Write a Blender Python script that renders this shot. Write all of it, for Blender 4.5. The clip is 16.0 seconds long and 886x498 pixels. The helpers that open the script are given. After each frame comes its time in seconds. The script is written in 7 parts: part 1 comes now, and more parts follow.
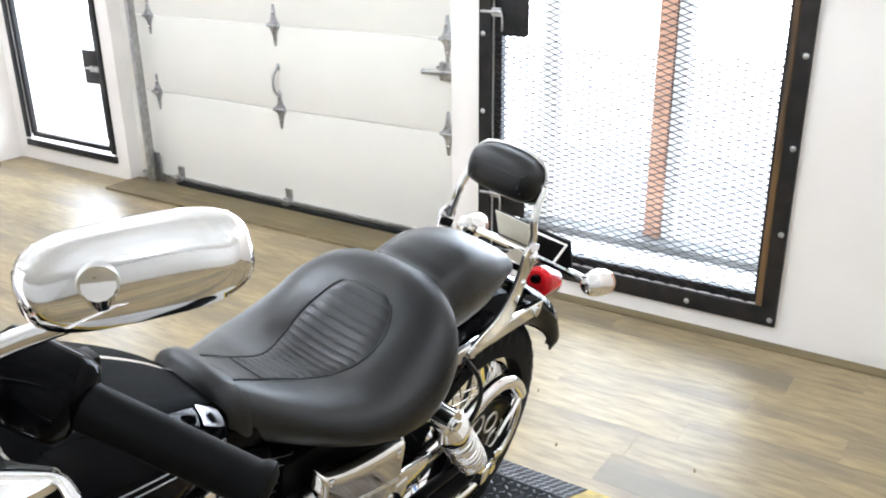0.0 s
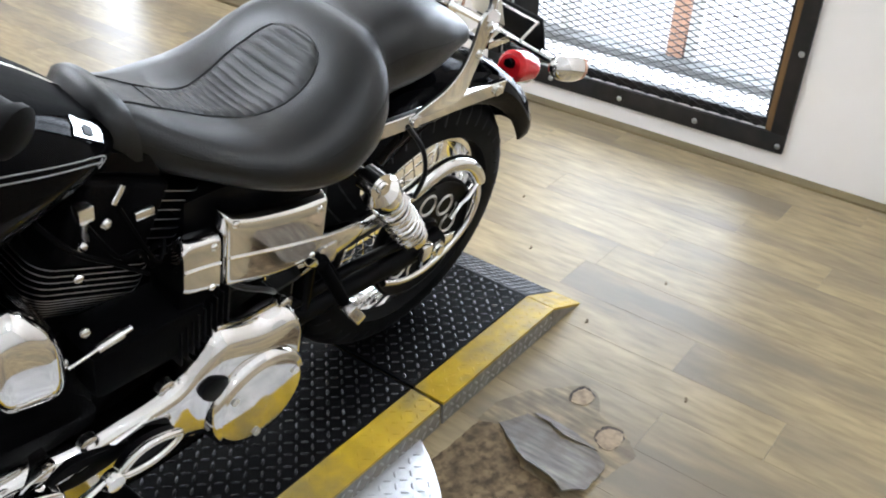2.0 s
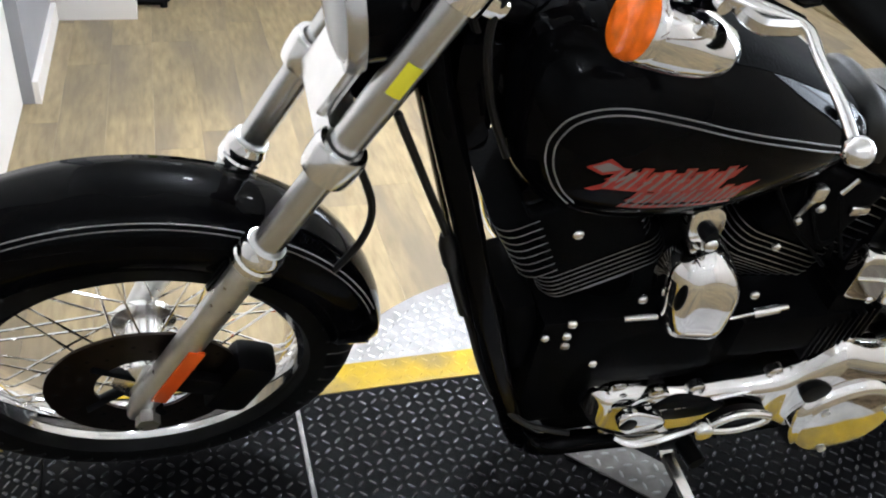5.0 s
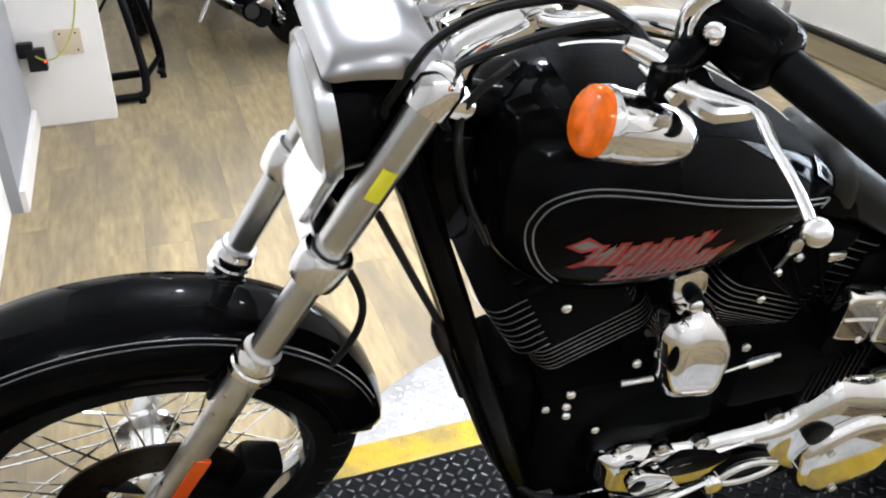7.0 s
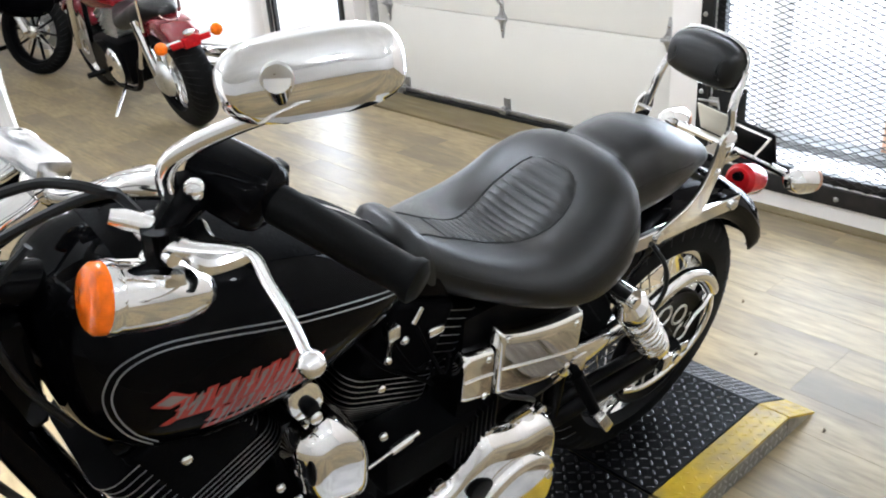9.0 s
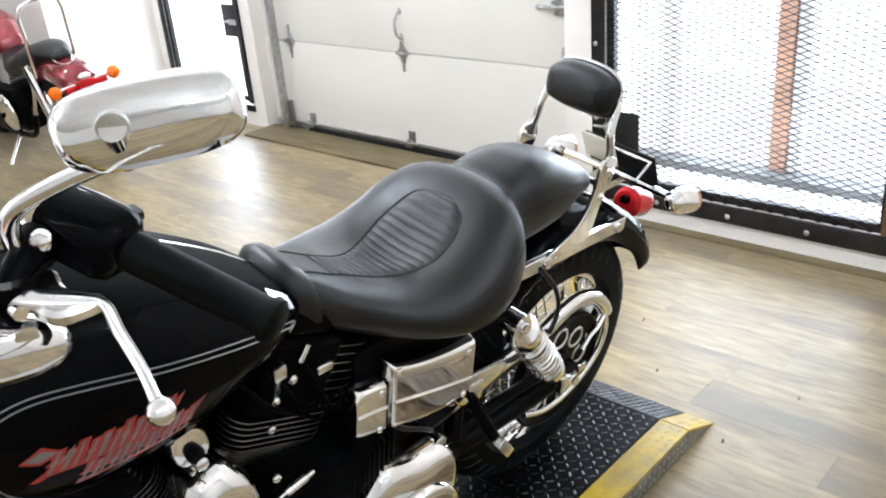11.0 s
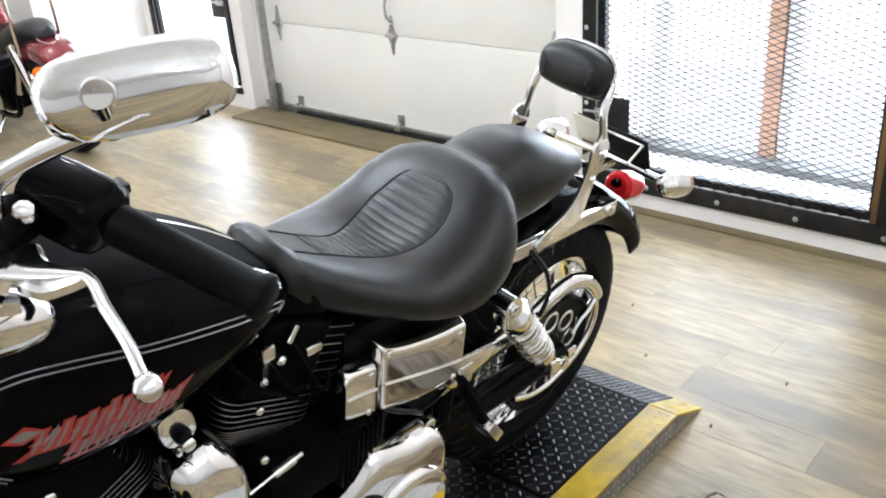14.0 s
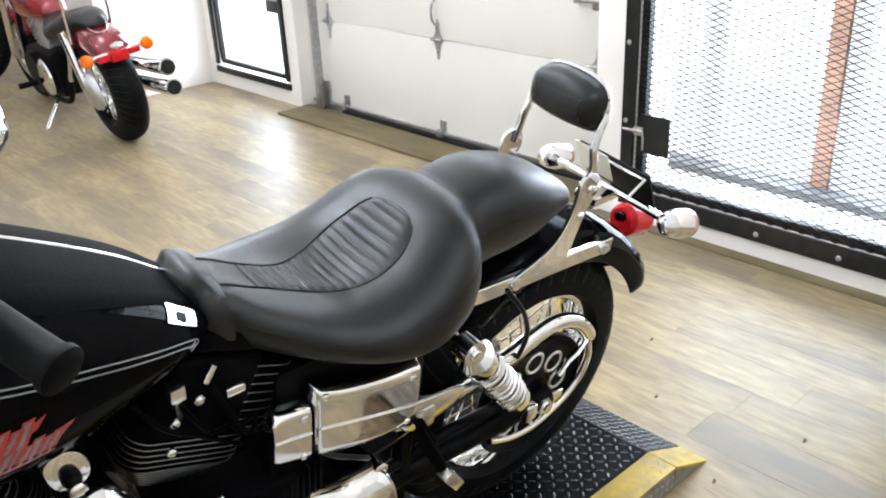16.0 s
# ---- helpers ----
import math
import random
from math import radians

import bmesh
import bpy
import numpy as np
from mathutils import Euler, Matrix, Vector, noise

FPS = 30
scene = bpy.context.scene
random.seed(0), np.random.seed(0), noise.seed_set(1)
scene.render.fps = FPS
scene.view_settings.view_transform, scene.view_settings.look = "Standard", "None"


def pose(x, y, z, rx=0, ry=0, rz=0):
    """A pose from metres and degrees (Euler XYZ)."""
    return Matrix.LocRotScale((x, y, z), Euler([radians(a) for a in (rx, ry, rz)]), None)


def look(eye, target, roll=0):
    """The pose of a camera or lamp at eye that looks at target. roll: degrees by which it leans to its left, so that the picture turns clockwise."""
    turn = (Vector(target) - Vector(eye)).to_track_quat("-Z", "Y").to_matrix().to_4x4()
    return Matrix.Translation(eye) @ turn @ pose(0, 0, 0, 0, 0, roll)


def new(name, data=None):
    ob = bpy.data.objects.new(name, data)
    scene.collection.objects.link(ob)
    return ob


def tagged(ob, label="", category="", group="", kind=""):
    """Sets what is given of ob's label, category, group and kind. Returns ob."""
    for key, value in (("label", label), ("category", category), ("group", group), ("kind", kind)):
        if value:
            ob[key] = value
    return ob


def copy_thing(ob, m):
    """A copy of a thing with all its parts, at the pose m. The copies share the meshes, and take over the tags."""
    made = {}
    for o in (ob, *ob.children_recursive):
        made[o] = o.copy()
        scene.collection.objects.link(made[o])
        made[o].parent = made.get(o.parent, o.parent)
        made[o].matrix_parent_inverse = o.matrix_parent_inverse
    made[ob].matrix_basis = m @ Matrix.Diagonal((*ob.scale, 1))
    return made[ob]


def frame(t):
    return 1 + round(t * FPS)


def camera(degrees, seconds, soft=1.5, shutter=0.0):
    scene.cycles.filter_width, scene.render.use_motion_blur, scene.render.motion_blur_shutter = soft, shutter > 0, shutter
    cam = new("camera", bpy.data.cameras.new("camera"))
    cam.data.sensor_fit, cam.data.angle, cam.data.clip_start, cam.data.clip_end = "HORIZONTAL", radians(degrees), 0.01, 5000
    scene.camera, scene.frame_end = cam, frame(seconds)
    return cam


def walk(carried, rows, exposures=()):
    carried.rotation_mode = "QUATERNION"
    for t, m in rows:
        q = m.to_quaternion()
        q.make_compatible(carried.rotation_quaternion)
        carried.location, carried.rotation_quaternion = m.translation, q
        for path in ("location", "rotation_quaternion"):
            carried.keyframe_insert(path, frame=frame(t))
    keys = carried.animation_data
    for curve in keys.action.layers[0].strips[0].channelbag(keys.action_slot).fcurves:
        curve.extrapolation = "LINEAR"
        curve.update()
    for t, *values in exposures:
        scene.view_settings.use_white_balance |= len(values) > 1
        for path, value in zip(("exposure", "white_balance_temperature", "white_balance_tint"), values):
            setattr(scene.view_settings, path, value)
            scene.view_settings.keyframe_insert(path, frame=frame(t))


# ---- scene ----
cam = camera(53.9, 16.0, soft=2.0)
PATH = [
    (0, (-1.436, -0.954, 1.538), (0.12, 0.069, 0.808), -0.7),
    (0.5, (-1.418, -1.043, 1.515), (0.066, 0.043, 0.727), -0.9),
    (1, (-1.345, -1.095, 1.477), (0.08, 0.01, 0.612), 0.7),
    (1.5, (-1.324, -1.12, 1.418), (0.041, -0.054, 0.419), 2.2),
    (2, (-1.312, -1.109, 1.393), (0.049, -0.103, 0.326), 2.5),
    (2.5, (-1.352, -1.077, 1.38), (-0.106, 0.035, 0.281), 2.4),
    (3, (-1.415, -1.045, 1.382), (-0.339, 0.218, 0.266), 3.6),
    (3.5, (-1.46, -1.022, 1.377), (-0.491, 0.306, 0.238), 5.5),
    (4, (-1.533, -1.004, 1.375), (-0.721, 0.43, 0.242), 7.4),
    (4.5, (-1.601, -0.996, 1.384), (-0.979, 0.514, 0.23), 6.7),
    (4.7, (-1.628, -1.0, 1.38), (-1.059, 0.54, 0.238), 7.0),
    (6.8, (-1.656, -1.013, 1.431), (-1.162, 0.634, 0.41), 1.2),
    (7, (-1.631, -1.004, 1.435), (-1.061, 0.62, 0.416), 0.3),
    (7.5, (-1.573, -1.002, 1.455), (-0.784, 0.569, 0.501), -1.5),
    (8, (-1.532, -1.024, 1.465), (-0.59, 0.481, 0.545), -3.3),
    (8.5, (-1.501, -1.043, 1.477), (-0.437, 0.405, 0.6), -4.1),
    (9, (-1.473, -1.071, 1.482), (-0.303, 0.302, 0.618), -4.5),
    (9.5, (-1.445, -1.099, 1.485), (-0.158, 0.188, 0.656), -4.5),
    (10, (-1.437, -1.111, 1.486), (-0.124, 0.159, 0.672), -5.0),
    (12.5, (-1.439, -1.126, 1.485), (-0.106, 0.125, 0.674), -4.5),
    (13, (-1.438, -1.117, 1.479), (-0.103, 0.125, 0.659), -4.3),
    (13.5, (-1.438, -1.113, 1.476), (-0.108, 0.129, 0.646), -4.1),
    (14, (-1.434, -1.108, 1.471), (-0.106, 0.128, 0.629), -4.2),
    (14.5, (-1.431, -1.109, 1.469), (-0.093, 0.112, 0.621), -4.9),
    (15, (-1.418, -1.099, 1.473), (-0.059, 0.09, 0.613), -5.1),
    (15.5, (-1.372, -1.096, 1.466), (-0.029, 0.09, 0.577), -7.0),
    (16, (-1.209, -1.154, 1.474), (0.008, 0.194, 0.636), -2.7),
]
walk(cam, [(t, look(eye, target, roll)) for t, eye, target, roll in PATH],
     exposures=[(t, s, 5920, 10) for t, s in ((0, 0.58), (1, 0.58), (2, 0.42), (3, 0.12), (4, 0.1), (4.5, 0.14), (7, 0.4), (8.5, 0.34), (10, 0.48), (12.5, 0.52), (15, 0.53), (16, 0.57))])

# ---- light ----
world = bpy.data.worlds.new("world")
scene.world = world
world.use_nodes = True
wn = world.node_tree
sky = wn.nodes.new("ShaderNodeTexSky")
sky.sky_type, sky.sun_disc, sky.sun_elevation, sky.sun_rotation = "NISHITA", False, radians(56), radians(-58)
wn.nodes["Background"].inputs["Strength"].default_value = 0.15
wn.links.new(sky.outputs[0], wn.nodes["Background"].inputs[0])
sun_data = bpy.data.lights.new("sun", "SUN")
sun_data.energy, sun_data.angle, sun_data.color = 3.0, radians(0.5), (1.0, 0.96, 0.9)
sun = new("sun", sun_data)
sun.matrix_world = look((0, 0, 20), (11, -7, 0))


def area_lamp(name, m, sx, sy, power, colour=(1, 1, 1)):
    d = bpy.data.lights.new(name, "AREA")
    d.shape, d.size, d.size_y, d.energy, d.color = "RECTANGLE", sx, sy, power, colour
    ob = new(name, d)
    ob.matrix_world = m
    return ob


def globe_lamp(name, m, power, size, colour=(0.94, 0.97, 1.0)):
    d = bpy.data.lights.new(name, "POINT")
    d.energy, d.shadow_soft_size, d.color = power, size, colour
    ob = new(name, d)
    ob.matrix_world = m
    return ob


DOOR_LIGHT = 52.0
area_lamp("gate_daylight", look((2.08, 0.25, 1.25), (0.0, 0.1, 0.7)), 1.1, 2.3, DOOR_LIGHT, (0.84, 0.92, 1.0))
area_lamp("side_gate_daylight", look((2.15, 4.02, 1.1), (0.0, 3.2, 0.4)), 0.7, 1.9, DOOR_LIGHT * 0.35, (0.88, 0.94, 1.0))
CEILING = 3.1
LAMPS = [(x, y) for x in (-3.0, -0.8, 0.6) for y in (-2.4, 1.5, 4.1, 6.6)]
for lx, ly in LAMPS:
    globe_lamp("globe_glow", pose(lx, ly, CEILING - 0.35), 88 if (lx, ly) == (-0.8, 1.5) else 34 if lx == -3.0 and ly < 2 else 16 if ly == -2.4 else 6, 0.06)

# Added spot with no visible fixture, brightens the floor behind the motorcycle.
down_data = bpy.data.lights.new("floor_patch_spot", "SPOT")
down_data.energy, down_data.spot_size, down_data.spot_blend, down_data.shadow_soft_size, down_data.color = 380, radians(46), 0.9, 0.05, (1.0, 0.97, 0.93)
new("floor_patch_spot", down_data).matrix_world = look((-1.0, 1.12, CEILING - 0.3), (-1.0, 1.12001, 0.0))

# ---- materials ----
I4 = Matrix.Identity(4)


def material(name, colour, rough=0.5, metal=0.0, vary=0.0, scale=8.0, bump=0.0, bump_scale=60.0, coat=0.0, spec=0.5, per_object=0.0, stretch=(1, 1, 1), rough_vary=0.0, trans=0.0, ior=1.45, dirt=None, dirt_scale=2.0, dirt_amount=0.0, streak=False):
    m = bpy.data.materials.new(name)
    m.use_nodes = True
    n, l = m.node_tree.nodes, m.node_tree.links
    b = n["Principled BSDF"]
    b.inputs["Base Color"].default_value = (*colour, 1)
    b.inputs["Roughness"].default_value, b.inputs["Metallic"].default_value = rough, metal
    b.inputs["Coat Weight"].default_value, b.inputs["Specular IOR Level"].default_value = coat, spec
    b.inputs["Coat Roughness"].default_value = 0.04
    b.inputs["Transmission Weight"].default_value, b.inputs["IOR"].default_value = trans, ior
    tc = n.new("ShaderNodeTexCoord")
    mp = n.new("ShaderNodeMapping")
    mp.inputs["Scale"].default_value = stretch
    where = tc.outputs["Object"]
    if per_object > 0:
        oi = n.new("ShaderNodeObjectInfo")
        shift = n.new("ShaderNodeVectorMath")
        shift.operation = "MULTIPLY_ADD"
        shift.inputs[1].default_value = (37.0, 23.0, 0.0)
        l.new(oi.outputs["Random"], shift.inputs[0])
        l.new(where, shift.inputs[2])
        where = shift.outputs[0]
    l.new(where, mp.inputs["Vector"])
    col = None
    if vary > 0 or per_object > 0 or dirt:
        t1 = n.new("ShaderNodeTexNoise")
        t1.inputs["Scale"].default_value, t1.inputs["Detail"].default_value = scale, 5
        l.new(mp.outputs[0], t1.inputs["Vector"])
        ramp = n.new("ShaderNodeMapRange")
        ramp.inputs[1].default_value, ramp.inputs[2].default_value = 0.3, 0.7
        ramp.inputs[3].default_value, ramp.inputs[4].default_value = 1 - vary, 1 + vary * 0.6
        l.new(t1.outputs["Fac"], ramp.inputs[0])
        mul = n.new("ShaderNodeVectorMath")
        mul.operation = "SCALE"
        mul.inputs[0].default_value = colour
        l.new(ramp.outputs[0], mul.inputs["Scale"])
        col = mul.outputs[0]
        if per_object > 0:
            r2 = n.new("ShaderNodeMapRange")
            r2.inputs[3].default_value, r2.inputs[4].default_value = 1 - per_object, 1 + per_object * 0.6
            l.new(oi.outputs["Random"], r2.inputs[0])
            m2 = n.new("ShaderNodeVectorMath")
            m2.operation = "SCALE"
            l.new(col, m2.inputs[0])
            l.new(r2.outputs[0], m2.inputs["Scale"])
            col = m2.outputs[0]
        if dirt:
            t3 = n.new("ShaderNodeTexNoise")
            t3.inputs["Scale"].default_value, t3.inputs["Detail"].default_value = dirt_scale, 6
            l.new(mp.outputs[0] if streak else where, t3.inputs["Vector"])
            r3 = n.new("ShaderNodeMapRange")
            r3.inputs[1].default_value, r3.inputs[2].default_value, r3.inputs[4].default_value = 0.44, 0.64, dirt_amount
            l.new(t3.outputs["Fac"], r3.inputs[0])
            mx = n.new("ShaderNodeMix")
            mx.data_type = "RGBA"
            l.new(r3.outputs[0], mx.inputs["Factor"])
            l.new(col, mx.inputs[6])
            mx.inputs[7].default_value = (*dirt, 1)
            col = mx.outputs[2]
        l.new(col, b.inputs["Base Color"])
    if bump > 0:
        t2 = n.new("ShaderNodeTexNoise")
        t2.inputs["Scale"].default_value, t2.inputs["Detail"].default_value = bump_scale, 4
        l.new(mp.outputs[0], t2.inputs["Vector"])
        bp = n.new("ShaderNodeBump")
        bp.inputs["Strength"].default_value, bp.inputs["Distance"].default_value = bump, 0.002
        l.new(t2.outputs["Fac"], bp.inputs["Height"])
        l.new(bp.outputs[0], b.inputs["Normal"])
    if rough_vary > 0:
        t4 = n.new("ShaderNodeTexNoise")
        t4.inputs["Scale"].default_value, t4.inputs["Detail"].default_value = scale * 1.7, 4
        l.new(mp.outputs[0], t4.inputs["Vector"])
        r4 = n.new("ShaderNodeMapRange")
        r4.inputs[1].default_value, r4.inputs[2].default_value = 0.3, 0.7
        r4.inputs[3].default_value, r4.inputs[4].default_value = max(0.02, rough - rough_vary), rough + rough_vary
        l.new(t4.outputs["Fac"], r4.inputs[0])
        l.new(r4.outputs[0], b.inputs["Roughness"])
    return m


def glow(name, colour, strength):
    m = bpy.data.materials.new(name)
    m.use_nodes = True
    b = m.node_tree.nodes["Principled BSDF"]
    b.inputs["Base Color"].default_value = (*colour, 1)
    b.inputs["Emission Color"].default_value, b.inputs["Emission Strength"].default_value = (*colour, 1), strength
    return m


WALL = material("white_wall_paint", (0.83, 0.795, 0.755), 0.6, vary=0.04, scale=1.5, bump=0.15, bump_scale=90, dirt=(0.5, 0.44, 0.36), dirt_scale=1.3, dirt_amount=0.12)
CEIL = material("white_ceiling_paint", (0.8, 0.8, 0.79), 0.8, vary=0.1, scale=2)
DARKWALL = material("grey_wall_paint", (0.66, 0.65, 0.63), 0.6, vary=0.06, scale=2)
PLANK = material("oak_look_plank", (0.32, 0.248, 0.137), 0.4, spec=0.42, vary=0.3, scale=9.0, stretch=(5, 0.9, 1), bump=0.04, bump_scale=9, per_object=0.07, rough_vary=0.04, dirt=(0.17, 0.138, 0.095), dirt_scale=1.1, dirt_amount=0.85, streak=True)
SUBFLOOR = material("old_subfloor", (0.22, 0.17, 0.11), 0.8, vary=0.3, scale=9, bump=0.4, bump_scale=30)
PLY = material("plywood_sheet", (0.17, 0.132, 0.065), 0.75, vary=0.3, scale=4, stretch=(4, 0.6, 1), bump=0.15, bump_scale=40, rough_vary=0.12, dirt=(0.12, 0.09, 0.05), dirt_scale=4, dirt_amount=0.5)
DOOR = material("garage_door_enamel", (0.76, 0.74, 0.68), 0.45, vary=0.03, scale=2, bump=0.06, bump_scale=130)
STEEL = material("galvanised_steel", (0.5, 0.5, 0.5), 0.38, 1.0, vary=0.25, scale=30, rough_vary=0.12)
BLACKSTEEL = material("black_steel_paint", (0.012, 0.0118, 0.012), 0.45, spec=0.3, vary=0.4, scale=14, bump=0.2, bump_scale=120, dirt=(0.05, 0.035, 0.025), dirt_scale=7, dirt_amount=0.2)
CHROME = material("chrome", (0.86, 0.85, 0.84), 0.06, 1.0, vary=0.03, scale=20, rough_vary=0.03)
ALLOY = material("polished_alloy", (0.85, 0.84, 0.83), 0.2, 1.0, vary=0.08, scale=25, rough_vary=0.07)
BRUSHED = material("brushed_alloy", (0.72, 0.72, 0.71), 0.36, 1.0, vary=0.12, scale=40, rough_vary=0.1)
BLACK = material("gloss_black_paint", (0.0016, 0.0016, 0.0019), 0.05, spec=0.06, vary=0.2, scale=5)
SATIN = material("satin_black_metal", (0.002, 0.002, 0.0023), 0.36, 0.0, spec=0.09, vary=0.3, scale=25, bump=0.15, bump_scale=200)
FINMAT = material("black_engine_paint", (0.0018, 0.0018, 0.002), 0.6, 0.0, spec=0.04, vary=0.3, scale=25, bump=0.3, bump_scale=220)
FINEDGE = material("cut_fin_edge", (0.36, 0.36, 0.36), 0.34, 1.0, vary=0.2, scale=40)
LEATHER = material("black_leather", (0.002, 0.0019, 0.002), 0.36, vary=0.25, scale=9, bump=0.3, bump_scale=420, rough_vary=0.05, spec=0.5)
STITCH = material("black_thread", (0.008, 0.008, 0.008), 0.8)
RUBBER = material("tyre_rubber", (0.005, 0.005, 0.005), 0.6, spec=0.08, vary=0.3, scale=18, bump=0.2, bump_scale=90)
GRIP = material("grip_rubber", (0.0025, 0.0025, 0.0025), 0.5, spec=0.09, vary=0.2, scale=30, bump=0.1, bump_scale=300)
PLASTIC = material("black_plastic", (0.007, 0.007, 0.0075), 0.38, spec=0.3, vary=0.15, scale=30, bump=0.1, bump_scale=300)
AMBER = material("amber_lens", (0.85, 0.155, 0.004), 0.12, spec=0.3, coat=0.15, vary=0.3, scale=60)
CLEARAMBER = material("smoked_clear_lens", (0.5, 0.27, 0.18), 0.2, coat=0.2, vary=0.15, scale=60)
RED = material("red_lens", (0.5, 0.01, 0.014), 0.15, coat=0.1, spec=0.3, vary=0.2, scale=50)
GLASS = material("headlight_glass", (0.9, 0.92, 0.93), 0.1, trans=0.3, ior=1.45)
PIN = material("silver_pinstripe", (0.24, 0.24, 0.24), 0.35, 0.3)
SATINCHROME = material("satin_chrome", (0.62, 0.62, 0.62), 0.27, 1.0, vary=0.03, scale=4)
HOODMAT = material("satin_hood_chrome", (0.42, 0.42, 0.43), 0.3, 1.0, vary=0.03, scale=4)
BADGE_RED = material("red_tank_graphic", (0.3, 0.02, 0.012), 0.3, coat=0.2, vary=0.2, scale=40)
BADGE_GREY = material("grey_tank_graphic", (0.17, 0.155, 0.15), 0.3, coat=0.2, vary=0.2, scale=40)
YELLOW = material("yellow_safety_paint", (0.5, 0.335, 0.014), 0.42, spec=0.3, vary=0.2, scale=16, bump=0.1, bump_scale=80, rough_vary=0.1, dirt=(0.2, 0.16, 0.08), dirt_scale=9, dirt_amount=0.7)
TREAD = material("black_tread_plate", (0.0035, 0.0035, 0.0038), 0.42, 0.0, spec=0.07, vary=0.4, scale=12, bump=0.15, bump_scale=160, rough_vary=0.1)
TREADBUMP = material("worn_tread_bumps", (0.06, 0.06, 0.063), 0.25, 0.8, vary=0.5, scale=30)
ALUPLATE = material("bare_aluminium_plate", (0.52, 0.52, 0.525), 0.42, 0.85, vary=0.2, scale=20, rough_vary=0.12)
SIDEALU = material("dull_aluminium_plate", (0.3, 0.29, 0.275), 0.5, 0.7, vary=0.3, scale=30, rough_vary=0.1)
# Kerb concrete coloured dark to carry the grey shadow band on the porch.
KERBGREY = material("shadow_dark_kerb", (0.1, 0.1, 0.095), 0.8, vary=0.35, scale=6, bump=0.3, bump_scale=40)
CONCRETE = material("pale_concrete", (0.55, 0.54, 0.52), 0.85, vary=0.15, scale=3, bump=0.3, bump_scale=40)
POST = material("orange_brown_post", (0.45, 0.25, 0.16), 0.7, vary=0.2, scale=10)
GREYWALL = material("grey_painted_panel", (0.3, 0.3, 0.315), 0.55, vary=0.08, scale=3)
RUST = material("rust_brown_timber", (0.17, 0.095, 0.035), 0.75, vary=0.4, scale=12, stretch=(3, 3, 0.3), bump=0.3, bump_scale=60, dirt=(0.02, 0.017, 0.014), dirt_scale=5, dirt_amount=0.9, streak=True)
STICKER = material("yellow_sticker", (0.75, 0.7, 0.03), 0.5)
ORANGE = material("orange_reflector", (0.6, 0.08, 0.01), 0.2, coat=0.5)
DISC = material("brake_disc_steel", (0.06, 0.047, 0.04), 0.35, 1.0, vary=0.2, scale=30)

# ---- mesh helpers ----


def spline(pts, n=8, closed=False):
    """Smooth points along a run of points."""
    P = [Vector(p) for p in pts]
    k = len(P)
    out = []
    for i in range(k if closed else k - 1):
        a, b, c, d = (P[(i + j) % k] if closed else P[min(max(i + j, 0), k - 1)] for j in (-1, 0, 1, 2))
        for s in range(n):
            t = s / n
            out.append(0.5 * ((2 * b) + (c - a) * t + (2 * a - 5 * b + 4 * c - d) * t * t + (3 * b - a - 3 * c + d) * t ** 3))
    if not closed:
        out.append(P[-1])
    return out


def loft(bm, rings, cap=True, ring_closed=True, run_closed=False):
    V = [[bm.verts.new(p) for p in r] for r in rings]
    k = len(rings[0])
    for i in range(len(V) if run_closed else len(V) - 1):
        a, b = V[i], V[(i + 1) % len(V)]
        for j in range(k if ring_closed else k - 1):
            j2 = (j + 1) % k
            try:
                bm.faces.new((a[j], a[j2], b[j2], b[j]))
            except ValueError:
                pass
    if cap and ring_closed and not run_closed:
        bm.faces.new(V[0][::-1])
        bm.faces.new(V[-1])
    return V


def rod(bm, pts, r, seg=10, closed=False, flat=1.0, m=I4):
    """A tube along points; r is one radius or one for each point; flat squeezes it across."""
    P = [m @ Vector(p) for p in pts]
    n = len(P)
    R = r if isinstance(r, (list, tuple)) else [r] * n
    T = [((P[(i + 1) % n] - P[i - 1]) if closed else (P[min(i + 1, n - 1)] - P[max(i - 1, 0)])).normalized() for i in range(n)]
    up = Vector((0, 0, 1)) if abs(T[0].z) < 0.9 else Vector((0, 1, 0))
    side = T[0].cross(up).normalized()
    rings = []
    for i in range(n):
        side = (side - T[i] * side.dot(T[i])).normalized()
        w = T[i].cross(side)
        rings.append([P[i] + R[i] * (math.cos(a) * side + flat * math.sin(a) * w) for a in (2 * math.pi * k / seg for k in range(seg))])
    loft(bm, rings, run_closed=closed)


def lathe(bm, prof, m=I4, seg=32, closed=False, arc=None):
    """Turns a profile of (radius, height) round z."""
    full = arc is None
    a0, a1 = (0, 2 * math.pi) if full else arc
    rings = []
    for k in range(seg if full else seg + 1):
        a = a0 + (a1 - a0) * k / seg
        rings.append([m @ Vector((r * math.cos(a), r * math.sin(a), z)) for r, z in prof])
    loft(bm, rings, cap=False, ring_closed=closed, run_closed=full)


def box(bm, c, s, m=I4, bev=0.0):
    g = bmesh.ops.create_cube(bm, size=1.0)
    vs = g["verts"]
    for v in vs:
        v.co = Vector((c[0] + v.co.x * s[0], c[1] + v.co.y * s[1], c[2] + v.co.z * s[2]))
    if bev > 0:
        es = list({e for v in vs for e in v.link_edges})
        r = bmesh.ops.bevel(bm, geom=es, offset=bev, segments=2, profile=0.6, affect="EDGES")
        vs = list({v for f in r["faces"] for v in f.verts} | {v for v in vs if v.is_valid})
    for v in vs:
        v.co = m @ v.co


